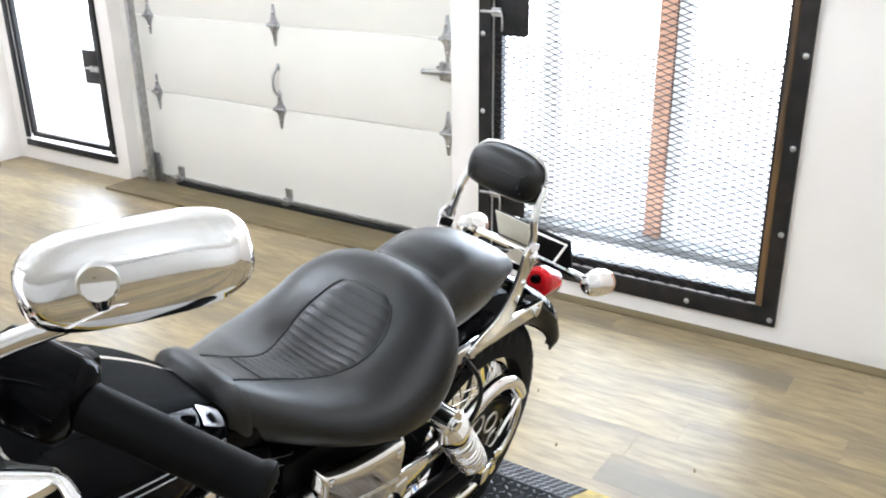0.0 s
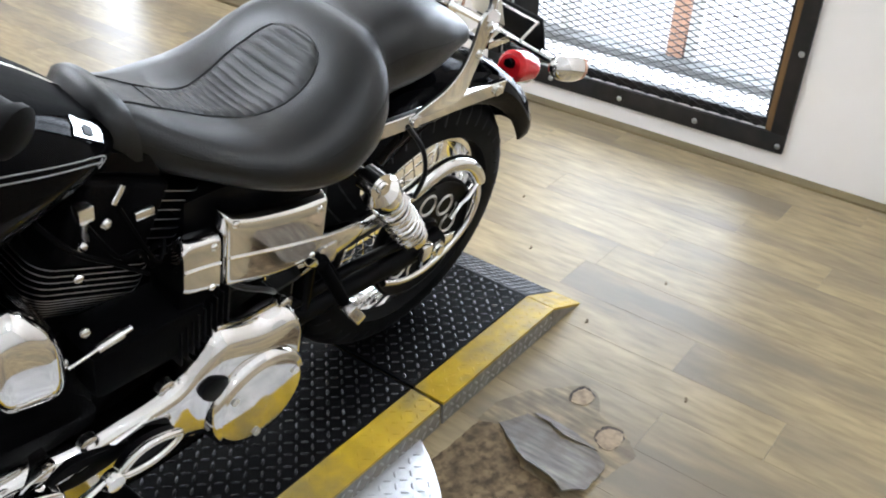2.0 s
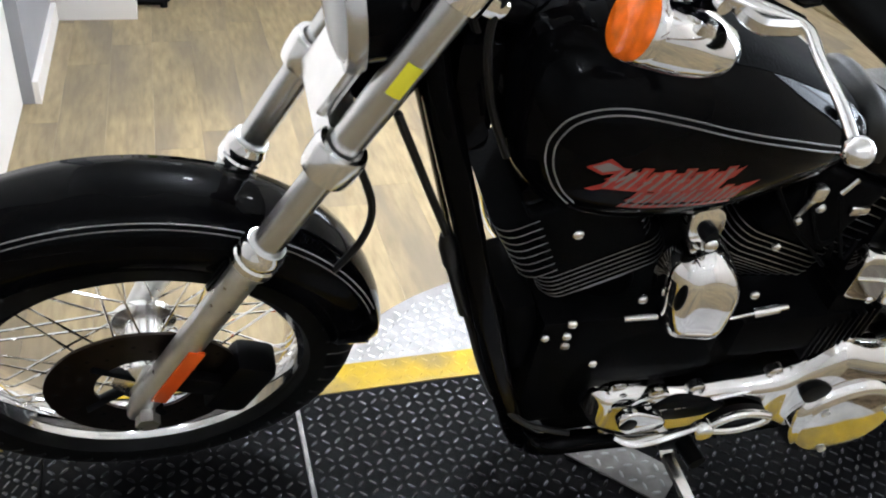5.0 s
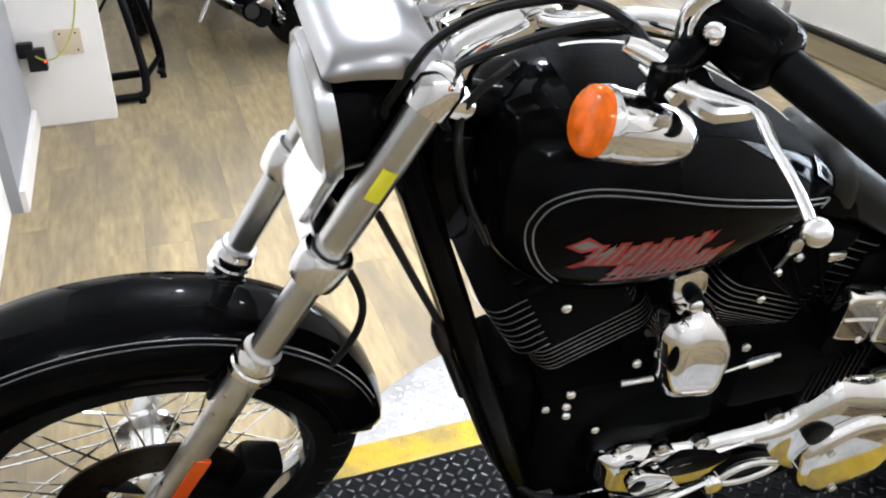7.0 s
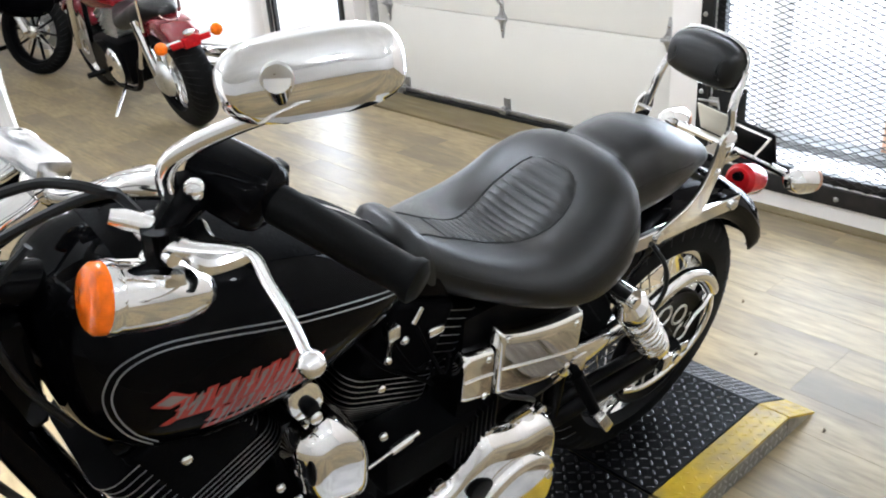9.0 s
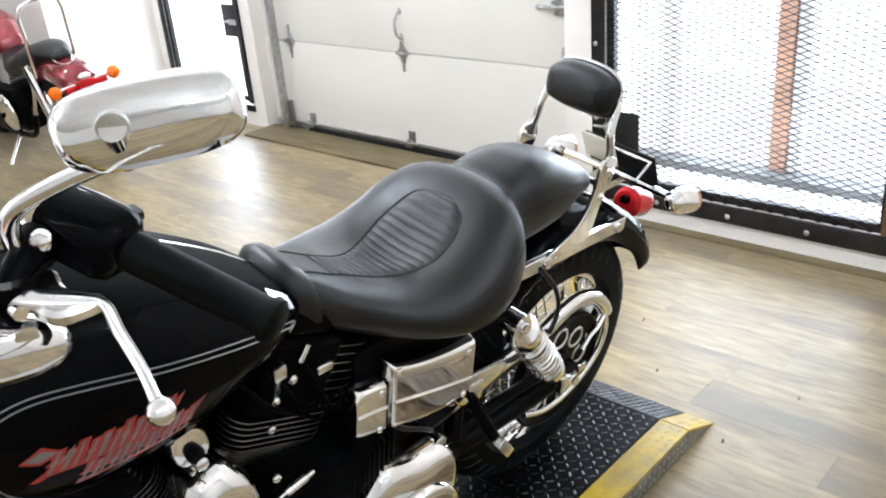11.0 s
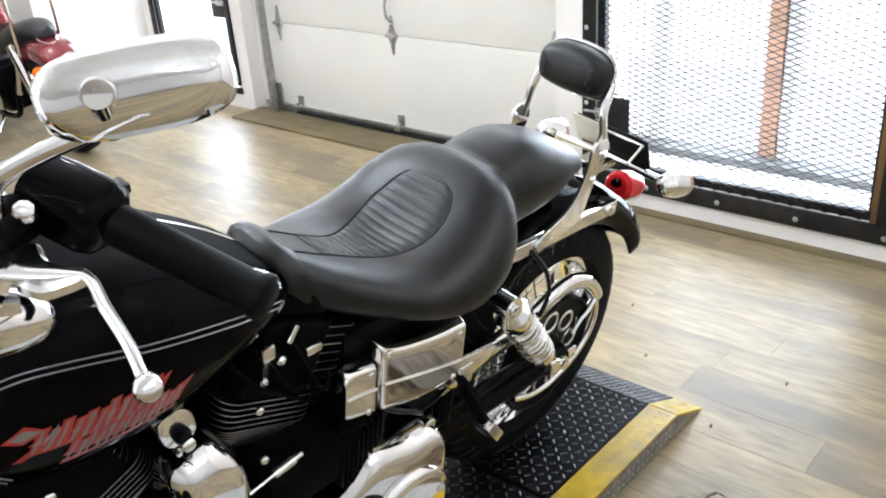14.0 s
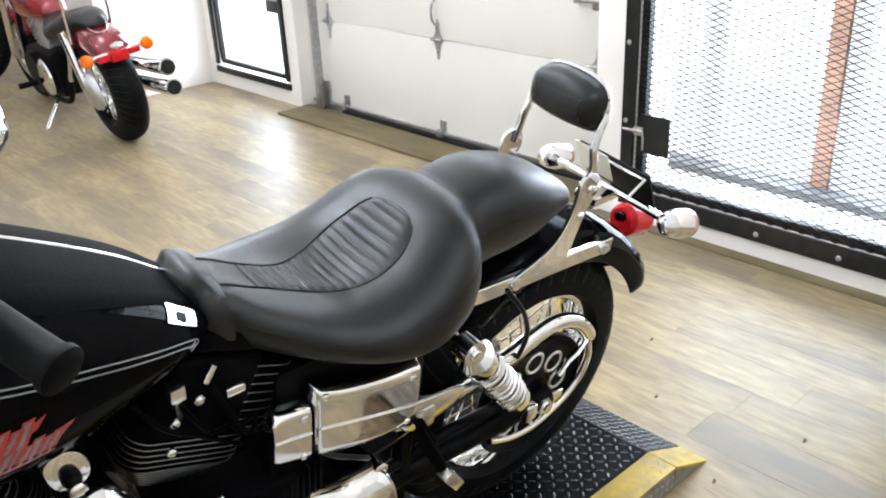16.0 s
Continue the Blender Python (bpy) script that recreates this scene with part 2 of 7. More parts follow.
def inset2(pts, d):
    """An outline of (x, z) moved inwards by d along its own normals."""
    k = len(pts)
    area = sum(pts[i][0] * pts[(i + 1) % k][1] - pts[(i + 1) % k][0] * pts[i][1] for i in range(k))
    s = 1 if area > 0 else -1
    out = []
    for i in range(k):
        (x0, z0), (x1, z1), (x2, z2) = pts[i - 1], pts[i], pts[(i + 1) % k]
        a, b = Vector((x1 - x0, z1 - z0)), Vector((x2 - x1, z2 - z1))
        a.normalize(), b.normalize()
        n = Vector((-(a.y + b.y), a.x + b.x)) * s
        if n.length > 0:
            n.normalize()
        out.append((x1 + n.x * d, z1 + n.y * d))
    return out


def rounded(pts, n=5):
    """A smooth closed outline through the points."""
    return [(p.x, p.y) for p in spline([(x, z, 0) for x, z in pts], n, closed=True)]


def prism(bm, outline, y0, y1, bev=0.0, m=I4, dome=0.0, steps=()):
    """An outline of (x, z) pushed out from y0 to y1, with a rounded edge; steps of (inset, push) shape the face on."""
    s = 1 if y1 > y0 else -1

    def ring(inset, y):
        return [m @ Vector((x, y, z)) for x, z in (inset2(outline, inset) if inset else outline)]
    rings = [ring(0, y0), ring(0, y1 - s * bev)]
    if bev > 0:
        rings += [ring(bev * 0.3, y1 - s * bev * 0.3), ring(bev, y1)]
    for i, p in steps:
        rings.append(ring(i, y1 + s * p))
    loft(bm, rings)


def strap(bm, pts, widths, y0, y1):
    """A flat band along points of (x, z), as wide as given across its run, between y0 and y1."""
    P = [Vector((x, z)) for x, z in pts]
    n = len(P)
    rings = []
    for i in range(n):
        t = (P[min(i + 1, n - 1)] - P[max(i - 1, 0)]).normalized()
        w = widths if isinstance(widths, (int, float)) else widths[i]
        o = Vector((-t.y, t.x)) * (w / 2)
        e = 0.18 * abs(y1 - y0)
        sg = 1 if y1 > y0 else -1
        rings.append([(P[i].x + o.x * f, y, P[i].y + o.y * f) for f, y in ((1, y0), (1, y1 - sg * e), (0.9, y1), (-0.9, y1), (-1, y1 - sg * e), (-1, y0))])
    loft(bm, rings)


def curve2(pts, n=6):
    return [(p.x, p.y) for p in spline([(x, z, 0) for x, z in pts], n)]


def pillow(bm, top, bot, y0, depth, m=I4, nx=48, nz=16, power=3.0, ends=0.06):
    """A cast cover bulging towards -y from y0 between its upper and lower edge lines, given as (x, z) runs."""
    x0, x1 = max(top[0][0], bot[0][0]), min(top[-1][0], bot[-1][0])
    rings = []
    for i in range(nx + 1):
        u = 0.5 - 0.5 * math.cos(math.pi * i / nx)
        x = x0 + (x1 - x0) * u
        zt, zb = lerp_rows(top, x)[0], lerp_rows(bot, x)[0]
        e = min(1.0, min(u, 1 - u) / ends)
        k = depth(x) * math.sqrt(max(0.0, 1 - (1 - e) ** 2)) + 0.0005
        ring = []
        for j in range(nz + 1):
            v = -math.cos(math.pi * j / nz)
            ring.append(m @ Vector((x, y0 - k * (1 - abs(v) ** power) ** (1 / 2.2) - 0.0, zb + (zt - zb) * (v + 1) / 2)))
        rings.append(ring)
    loft(bm, rings, cap=True, ring_closed=True)


def ball(bm, c, r, m=I4, u=16, v=10):
    g = bmesh.ops.create_uvsphere(bm, u_segments=u, v_segments=v, radius=1.0)
    rx, ry, rz = r if isinstance(r, (list, tuple)) else (r, r, r)
    for w in g["verts"]:
        w.co = m @ Vector((c[0] + w.co.x * rx, c[1] + w.co.y * ry, c[2] + w.co.z * rz))


def cyl(bm, a, b, r, r2=None, seg=16):
    rod(bm, [a, b], [r, r if r2 is None else r2], seg)


def part(name, bm, mat, parent=None, label="", angle=40):
    bmesh.ops.remove_doubles(bm, verts=bm.verts, dist=0.00002)
    bmesh.ops.recalc_face_normals(bm, faces=bm.faces)
    lim = radians(angle)
    for f in bm.faces:
        f.smooth = True
    for e in bm.edges:
        if len(e.link_faces) == 2 and e.calc_face_angle(0) > lim:
            e.smooth = False
    me = bpy.data.meshes.new(name)
    bm.to_mesh(me)
    bm.free()
    me.materials.append(mat)
    ob = new(name, me)
    if parent:
        ob.parent = parent
    if label:
        ob["label"] = label
    return ob


def thing(name, label, category, m=I4, group="", kind=""):
    ob = new(name)
    ob.empty_display_size = 0.1
    ob.matrix_world = m
    return tagged(ob, label, category, group, kind)


def made(name, fn, mat, parent=None, label="", angle=40):
    bm = bmesh.new()
    fn(bm)
    return part(name, bm, mat, parent, label, angle)


def slab(name, c, s, mat, label="", kind="structure", bev=0.0, parent=None, category=""):
    ob = made(name, lambda bm: box(bm, c, s, bev=bev), mat, parent, label)
    if kind:
        tagged(ob, label, category or name.split("_")[0], kind=kind)
    return ob


def lerp_rows(rows, x):
    """Smooth values between rows that begin with x."""
    if x <= rows[0][0]:
        return list(rows[0][1:])
    for i in range(len(rows) - 1):
        if x <= rows[i + 1][0]:
            break
    else:
        return list(rows[-1][1:])
    a, b = rows[i], rows[i + 1]
    h = b[0] - a[0]
    t = (x - a[0]) / h
    p, n = rows[max(i - 1, 0)], rows[min(i + 2, len(rows) - 1)]
    out = []
    for k in range(1, len(a)):
        ma = (b[k] - p[k]) / (b[0] - p[0]) * h
        mb = (n[k] - a[k]) / (n[0] - a[0]) * h
        out.append((2 * t ** 3 - 3 * t * t + 1) * a[k] + (t ** 3 - 2 * t * t + t) * ma + (3 * t * t - 2 * t ** 3) * b[k] + (t ** 3 - t * t) * mb)
    return out

# ---- room ----
WX = 1.662     # inner face of the street wall round the barred gate
SX = 1.812     # inner face of the street wall round the side gate
WT = 0.26      # its thickness
NY = 4.58      # face of the end wall
slab("ground", (4.0, 1.0, -0.2), (120, 120, 0.2), CONCRETE, "pale sunlit concrete yard outside the building")
slab("subfloor", (-2.1, 2.4, -0.06), (8.4, 13.4, 0.1), SUBFLOOR, "worn brown subfloor below the floor planks", category="floor")
slab("ceiling", (-2.1, 2.4, CEILING + 0.05), (8.6, 13.6, 0.1), CEIL, "grey painted showroom ceiling")
slab("wall_south", (-2.1, -4.15, CEILING / 2), (8.2, 0.1, CEILING), DARKWALL, "plain pale grey painted wall of the showroom")
slab("wall_west", (-6.05, 2.4, CEILING / 2), (0.1, 13.2, CEILING), DARKWALL, "plain pale grey painted wall of the showroom")
slab("wall_north", (-2.1, 9.05, CEILING / 2), (8.2, 0.1, CEILING), WALL, "plain white painted wall far behind the motorcycles")

# street wall, built of pieces round its three openings
GY0, GY1, GZ0, GZ1 = -0.333, 0.83, 0.148, 2.4     # barred gate
DY0, DY1, DZ1 = 1.03, 3.46, 2.2                  # garage door
SY0, SY1, SZ0, SZ1 = 3.592, 4.452, 0.125, 2.1      # side gate


def wall_piece(y0, y1, z0, z1, label="white painted street wall with smudges", x=WX, t=WT):
    slab("wall_east", (x + t / 2, (y0 + y1) / 2, (z0 + z1) / 2), (t, y1 - y0, z1 - z0), WALL, label)


wall_piece(-4.1, GY0, 0, CEILING)
wall_piece(GY0, GY1, 0, GZ0, "white painted sill below the barred gate")
wall_piece(GY0, GY1, GZ1, CEILING)
wall_piece(GY1, DY0, 0, CEILING)
wall_piece(DY0, DY1, DZ1, CEILING)
wall_piece(DY1, SY0, 0, CEILING, x=SX)
wall_piece(SY0, SY1, 0, SZ0, "white painted sill below the side gate", x=SX)
wall_piece(SY0, SY1, SZ1, CEILING, x=SX)
wall_piece(SY1, 9.0, 0, CEILING, x=SX)
slab("wall_end", ((1.05 + SX) / 2, NY + 0.06, CEILING / 2), (SX - 1.05, 0.12, CEILING), WALL, "white end wall beside the side gate")

# low wall at the far side of the showroom
slab("wall_partition", (-2.24, 1.08, 0.95), (0.16, 1.8, 1.9), WALL, "white painted partition wall end")
slab("wall_panel", (-2.20, 2.376, 0.95), (0.16, 0.788, 1.9), GREYWALL, "grey painted recessed panel in the partition")
slab("baseboard", (-2.11, 2.376, 0.04), (0.02, 0.788, 0.08), WALL, "white painted skirting board")
slab("wall_return", (-2.04, 2.84, 0.95), (0.5, 0.12, 1.9), WALL, "white painted return of the partition wall", bev=0.004)


# garage door: three sections, hinges, handle, seal
def garage_door():
    g = thing("garage_door", "cream sectional garage door, closed, with galvanised hinges", "garage door", kind="structure")
    x = 1.905
    seams = (0.03, 0.556, 0.99, 1.424, 1.858)
    for a, b in zip(seams, seams[1:]):
        made("door_section", lambda bm: (box(bm, (x + 0.02, 2.24, (a + b) / 2), (0.04, 2.5, b - a - 0.004), bev=0.005), box(bm, (x + 0.0005, 2.24, b - 0.03), (0.004, 2.48, 0.004), bev=0.001)), DOOR, g)

    def hinge(y, z):
        h = made("hinge", lambda bm: (prism(bm, [(-0.038, 0), (-0.016, 0.035), (-0.005, 0.104), (0.005, 0.104), (0.016, 0.035), (0.038, 0), (0.016, -0.035), (0.005, -0.104), (-0.005, -0.104), (-0.016, -0.035)], 0, 0.008, 0.002, pose(x, y, z, 0, 0, 90))), STEEL, g, "galvanised kite-shaped hinge")
        made("hinge_pin", lambda bm: (cyl(bm, (x - 0.014, y - 0.038, z), (x - 0.014, y + 0.038, z), 0.009), box(bm, (x - 0.01, y, z), (0.018, 0.034, 0.036), bev=0.004)), STEEL, h)
        for dz in (-0.062, 0.062):
            made("hinge_screw", lambda bm: ball(bm, (x - 0.009, y, z + dz), (0.004, 0.008, 0.008), u=8, v=6), ALLOY, h)
    for y in (1.203, 2.254, 3.215):
        for z in seams[1:4]:
            hinge(y, z)
    made("handle", lambda bm: (rod(bm, spline([(x, 2.25, 0.632), (x - 0.02, 2.25, 0.637), (x - 0.045, 2.25, 0.67), (x - 0.045, 2.25, 0.73), (x - 0.02, 2.25, 0.768), (x, 2.25, 0.778)], 5), 0.0075, 8), ball(bm, (x - 0.004, 2.25, 0.632), (0.006, 0.014, 0.02), u=10, v=6), ball(bm, (x - 0.004, 2.25, 0.778), (0.006, 0.014, 0.02), u=10, v=6)), STEEL, g, "steel pull handle")
    made("bottom_seal", lambda bm: box(bm, (x - 0.012, 2.1, 0.018), (0.05, 2.04, 0.03), bev=0.008), PLASTIC, g, "black rubber bottom seal")
    made("seal_rail", lambda bm: box(bm, (x - 0.01, 2.24, 0.045), (0.02, 2.4, 0.02), bev=0.003), STEEL, g)
    for y in (1.2, 2.24, 3.1):
        made("bottom_bracket", lambda bm: (box(bm, (x - 0.026, y, 0.048), (0.04, 0.05, 0.025), bev=0.003), box(bm, (x - 0.004, y, 0.084), (0.006, 0.05, 0.07), bev=0.001), cyl(bm, (x - 0.03, y - 0.014, 0.07), (x - 0.03, y + 0.014, 0.07), 0.008)), STEEL, g)
    for y, s in ((3.31, 1), (1.09, -1)):
        made("track", lambda bm: (box(bm, (x - 0.05, y, 1.05), (0.06, 0.006, 2.0)), box(bm, (x - 0.08, y - 0.012 * s, 1.05), (0.005, 0.025, 2.0)), box(bm, (x - 0.02, y - 0.02 * s, 0.1), (0.008, 0.06, 0.17), bev=0.002), box(bm, (x - 0.07, y - 0.02 * s, 0.06), (0.012, 0.05, 0.09), bev=0.003)), STEEL, g, "galvanised roller track")
    made("slide_lock", lambda bm: (box(bm, (x - 0.012, 1.2, 0.845), (0.02, 0.075, 0.085), bev=0.006), cyl(bm, (x - 0.03, 1.16, 0.843), (x - 0.03, 1.315, 0.84), 0.009), ball(bm, (x - 0.03, 1.32, 0.84), 0.013), cyl(bm, (x - 0.02, 1.22, 0.86), (x - 0.045, 1.235, 0.868), 0.007)), STEEL, g, "steel slide bolt")


garage_door()
slab("threshold", (1.742, 2.245, 0.006), (0.25, 2.42, 0.016), PLY, "worn brown plywood threshold in front of the garage door", bev=0.003, category="floor")


# barred gate of black angle steel with expanded metal
def zigzag(bm, y0, y1, z0, z1, x, w, h, r):
    """Strands of expanded metal between y0 and y1."""
    n = int(round((z1 - z0) / h)) * 2
    k = int(round((y1 - y0) / w))
    w, b = (y1 - y0) / k, (z1 - z0) / n
    for i in range(n):
        rings = []
        for j in range(2 * k + 1):
            y = y0 + j * w / 2
            up = 1 if (j + i) % 2 else -1
            z = z0 + b * (i + 0.5) + (b / 2 - r * 0.4) * up
            q = 0.0015 * up
            rings.append([(x + q - r, y, z - r), (x + q + r, y, z - r), (x + q + r, y, z + r), (x + q - r, y, z + r)])
        loft(bm, rings)


def mesh_gate(name, y0, y1, z0, z1, label, latches, w, h, right_bolts=True):
    g = thing(name, label, "gate", kind="structure")
    f = 0.055
    x = WX - 0.01
    oy0, oy1, oz0, oz1 = y0 - f, y1 + f, z0 - 0.07, z1 + f
    for nm, c, s in (("frame_rail", (x, (oy0 + oy1) / 2, oz0 + 0.035), (0.02, oy1 - oy0, 0.07)), ("frame_rail", (x, (oy0 + oy1) / 2, oz1 - 0.03), (0.02, oy1 - oy0, 0.06)), ("frame_stile", (x, oy0 + f / 2, (z0 + z1) / 2), (0.02, f, z1 - z0)), ("frame_stile", (x, oy1 - f / 2, (z0 + z1) / 2), (0.02, f, z1 - z0))):
        made(nm, lambda bm: box(bm, c, s, bev=0.003), BLACKSTEEL, g)
    gx = WX + 0.025
    for nm, c, s in (("gate_rail", (gx, (y0 + y1) / 2, z0 + 0.02), (0.035, y1 - y0, 0.035)), ("gate_stile", (gx, y0 + 0.02, (z0 + z1) / 2), (0.035, 0.035, z1 - z0 - 0.08)), ("gate_stile", (gx, y1 - 0.02, (z0 + z1) / 2), (0.035, 0.035, z1 - z0 - 0.08))):
        made(nm, lambda bm: box(bm, c, s, bev=0.003), BLACKSTEEL, g)
    if right_bolts:
        made("gate_strip", lambda bm: (box(bm, (gx - 0.026, y0 + 0.012, (z0 + z1) / 2), (0.012, 0.026, z1 - z0), bev=0.002), box(bm, (gx - 0.03, y0 + 0.006, (z0 + z1) / 2), (0.01, 0.006, z1 - z0), bev=0.001)), RUST, g, "rust-brown timber strip beside the frame")
    ob = made("expanded_metal", lambda bm: zigzag(bm, y0 + 0.004, y1 - 0.004, z0 + 0.002, z1 - 0.004, gx - 0.021, w, h, 0.0019), BLACKSTEEL, g, "black expanded metal mesh", 80)
    ob["kind"] = "stuff"

    def bolt(y, z):
        made("bolt", lambda bm: ball(bm, (x - 0.01, y, z), (0.006, 0.011, 0.011), u=10, v=6), STEEL, g, "steel bolt head")
    for z in (0.104, 0.441, 0.755, 1.069, 1.38, 1.69):
        bolt(oy0 + 0.02, z)
        bolt(oy1 - 0.02, z - 0.004 if z > 0.2 else z)
    if right_bolts:
        for y in (-0.055, 0.257, 0.57):
            bolt(y, oz0 + 0.03)
    for z in latches:
        L = made("latch_plate", lambda bm: box(bm, (gx - 0.024, y1 - 0.09, z), (0.006, 0.14, 0.16), bev=0.002), BLACKSTEEL, g, "black perforated latch guard plate")
        made("latch_bolt", lambda bm: (box(bm, (gx - 0.034, y1 - 0.005, z + 0.01), (0.012, 0.07, 0.035), bev=0.003), cyl(bm, (gx - 0.045, y1 - 0.05, z + 0.012), (gx - 0.045, y1 + 0.045, z + 0.012), 0.006), rod(bm, spline([(gx - 0.045, y1 - 0.045, z + 0.012), (gx - 0.05, y1 - 0.055, z - 0.01), (gx - 0.05, y1 - 0.055, z - 0.06)], 4), 0.005, 8)), STEEL, L, "steel barrel bolt")
    return g


mesh_gate("mesh_gate", GY0, GY1, GZ0, GZ1, "black steel security gate with expanded metal mesh, closed", (0.39, 1.14), 0.062, 0.0248)


def side_gate():
    g = thing("side_gate", "black steel framed side gate, open to bright daylight", "gate", kind="structure")
    x = SX - 0.008
    for c, s in (((x, (SY0 + SY1) / 2, SZ0 - 0.01), (0.016, SY1 - SY0 + 0.06, 0.04)), ((x, SY0 - 0.01, 1.1), (0.016, 0.035, 1.9)), ((x, SY1 + 0.01, 1.1), (0.016, 0.035, 1.9)), ((x + 0.03, (SY0 + SY1) / 2, SZ0 + 0.045), (0.03, SY1 - SY0 - 0.04, 0.03)), ((x + 0.03, SY0 + 0.035, 1.1), (0.03, 0.03, 1.85)), ((x + 0.03, SY1 - 0.02, 1.1), (0.03, 0.03, 1.85))):
        made("frame_bar", lambda bm: box(bm, c, s, bev=0.002), BLACKSTEEL, g)
    p = made("latch_plate", lambda bm: box(bm, (x + 0.01, SY0 + 0.078, 0.672), (0.006, 0.17, 0.2), bev=0.002), BLACKSTEEL, g, "dark latch guard plate")
    made("latch_bolt", lambda bm: (box(bm, (x - 0.002, SY0 + 0.05, 0.665), (0.012, 0.08, 0.034), bev=0.003), cyl(bm, (x - 0.012, SY0, 0.668), (x - 0.012, SY0 + 0.12, 0.668), 0.007)), STEEL, p, "steel barrel bolt")


side_gate()

slab("trim_floor", (1.634, -1.5, 0.004), (0.056, 5.0, 0.01), PLY, "worn brown board along the foot of the street wall", bev=0.002, category="trim")

# porch outside the gate
slab("porch_floor", (2.95, 0.6, 0.0), (2.04, 7.6, 0.1), CONCRETE, "pale sunlit concrete step outside the gate", category="pavement")
for y, w, mat, lab in ((0.335, 0.075, POST, "orange-brown painted porch post outside the gate"), (0.262, 0.05, CONCRETE, "pale grey porch post beside the brown one"), (0.9, 0.05, CONCRETE, "pale grey door jamb outside the gate")):
    post = made("porch_post", lambda bm: box(bm, (2.35, y, 1.3), (0.1, w, 2.5), bev=0.004), mat, None)
    tagged(post, lab, "post")
# Emissive slab closes the yard; its glow stands in for overexposed daylight.
slab("backdrop", (9.0, 2.0, 3.5), (0.3, 40, 9.0), glow("daylight_backdrop_glow", (0.95, 0.98, 1.0), 6.0), "glowing white backdrop in place of daylight beyond the yard", category="backdrop")
slab("porch_kerb", (2.27, 0.25, 0.06), (0.12, 1.9, 0.05), KERBGREY, "concrete kerb outside the gate, darkened for the porch's shadow band", category="kerb")

# ---- turntable stand for the motorcycle ----
PH = 0.0665
PY0, PY1 = -0.253, 0.425
JX0, JX1 = -1.463, -0.134
EW = 0.084     # width of the yellow edges
stand = thing("turntable_stand", "low motorcycle turntable of black tread plate with yellow edges", "turntable", pose(0, 0, 0))


def lug(bm, x, y, z, a, L=0.0105, W=0.003, H=0.0018, m=I4):
    ca, sa = math.cos(a), math.sin(a)
    pts = [(-L, 0, 0), (-L * 0.5, -W, 0), (L * 0.5, -W, 0), (L, 0, 0), (L * 0.5, W, 0), (-L * 0.5, W, 0), (-L * 0.55, 0, H), (L * 0.55, 0, H)]
    v = [bm.verts.new(m @ Vector((x + px * ca - py * sa, y + px * sa + py * ca, z + pz))) for px, py, pz in pts]
    for f in ((0, 1, 6), (1, 2, 7, 6), (2, 3, 7), (3, 4, 7), (4, 5, 6, 7), (5, 0, 6)):
        bm.faces.new([v[i] for i in f])


def lugs(bm, x0, x1, y0, y1, z, m=I4, p=0.0235, inside=None):
    nx, ny = max(1, int((x1 - x0) / p)), max(1, int((y1 - y0) / p))
    for i in range(nx):
        for j in range(ny):
            x, y = x0 + (i + 0.5) * (x1 - x0) / nx, y0 + (j + 0.5) * (y1 - y0) / ny
            if inside and not inside(x, y):
                continue
            lug(bm, x, y, z, radians(45 if (i + j) % 2 else -45) + radians(0), m=m)


def deck(name, x0, x1):
    d = made(name, lambda bm: box(bm, ((x0 + x1) / 2, (PY0 + PY1) / 2, PH - 0.004), (x1 - x0 - 0.006, PY1 - PY0 - 2 * EW - 0.006, 0.008)), TREAD, stand, "black painted tread plate deck")
    made("tread_pattern", lambda bm: lugs(bm, x0 + 0.005, x1 - 0.005, PY0 + EW + 0.006, PY1 - EW - 0.006, PH), TREADBUMP, d, "worn raised lugs", 80)["kind"] = "stuff"
    for ya, yb in ((PY0, PY0 + EW), (PY1 - EW, PY1)):
        e = made("yellow_edge", lambda bm: box(bm, ((x0 + x1) / 2, (ya + yb) / 2, PH - 0.004), (x1 - x0 - 0.006, yb - ya, 0.0084), bev=0.002), YELLOW, stand, "yellow painted safety edge")
        made("edge_pattern", lambda bm: lugs(bm, x0 + 0.005, x1 - 0.005, ya + 0.004, yb - 0.004, PH), YELLOW, e, "", 80)["kind"] = "stuff"
    for ya, s in ((PY0, -1), (PY1, 1)):
        e = made("side_plate", lambda bm: box(bm, ((x0 + x1) / 2, ya - s * 0.003, PH / 2 - 0.004), (x1 - x0 - 0.008, 0.005, PH - 0.012)), SIDEALU, stand, "bare aluminium tread plate side")
        made("side_pattern", lambda bm: lugs(bm, x0, x1, -0.024, 0.024, 0, pose(0, ya, PH / 2 - 0.004, 90 if s < 0 else -90)), ALUPLATE, e, "", 80)["kind"] = "stuff"


deck("deck_plate", JX0, JX1)
deck("deck_plate", JX1 + 0.004, 0.343)
deck("deck_plate", -1.95, JX0 - 0.004)
made("joint_strip", lambda bm: box(bm, (JX0 - 0.002, (PY0 + PY1) / 2, PH - 0.0035), (0.007, PY1 - PY0 - 2 * EW - 0.01, 0.008)), SIDEALU, stand, "dull aluminium joint strip")


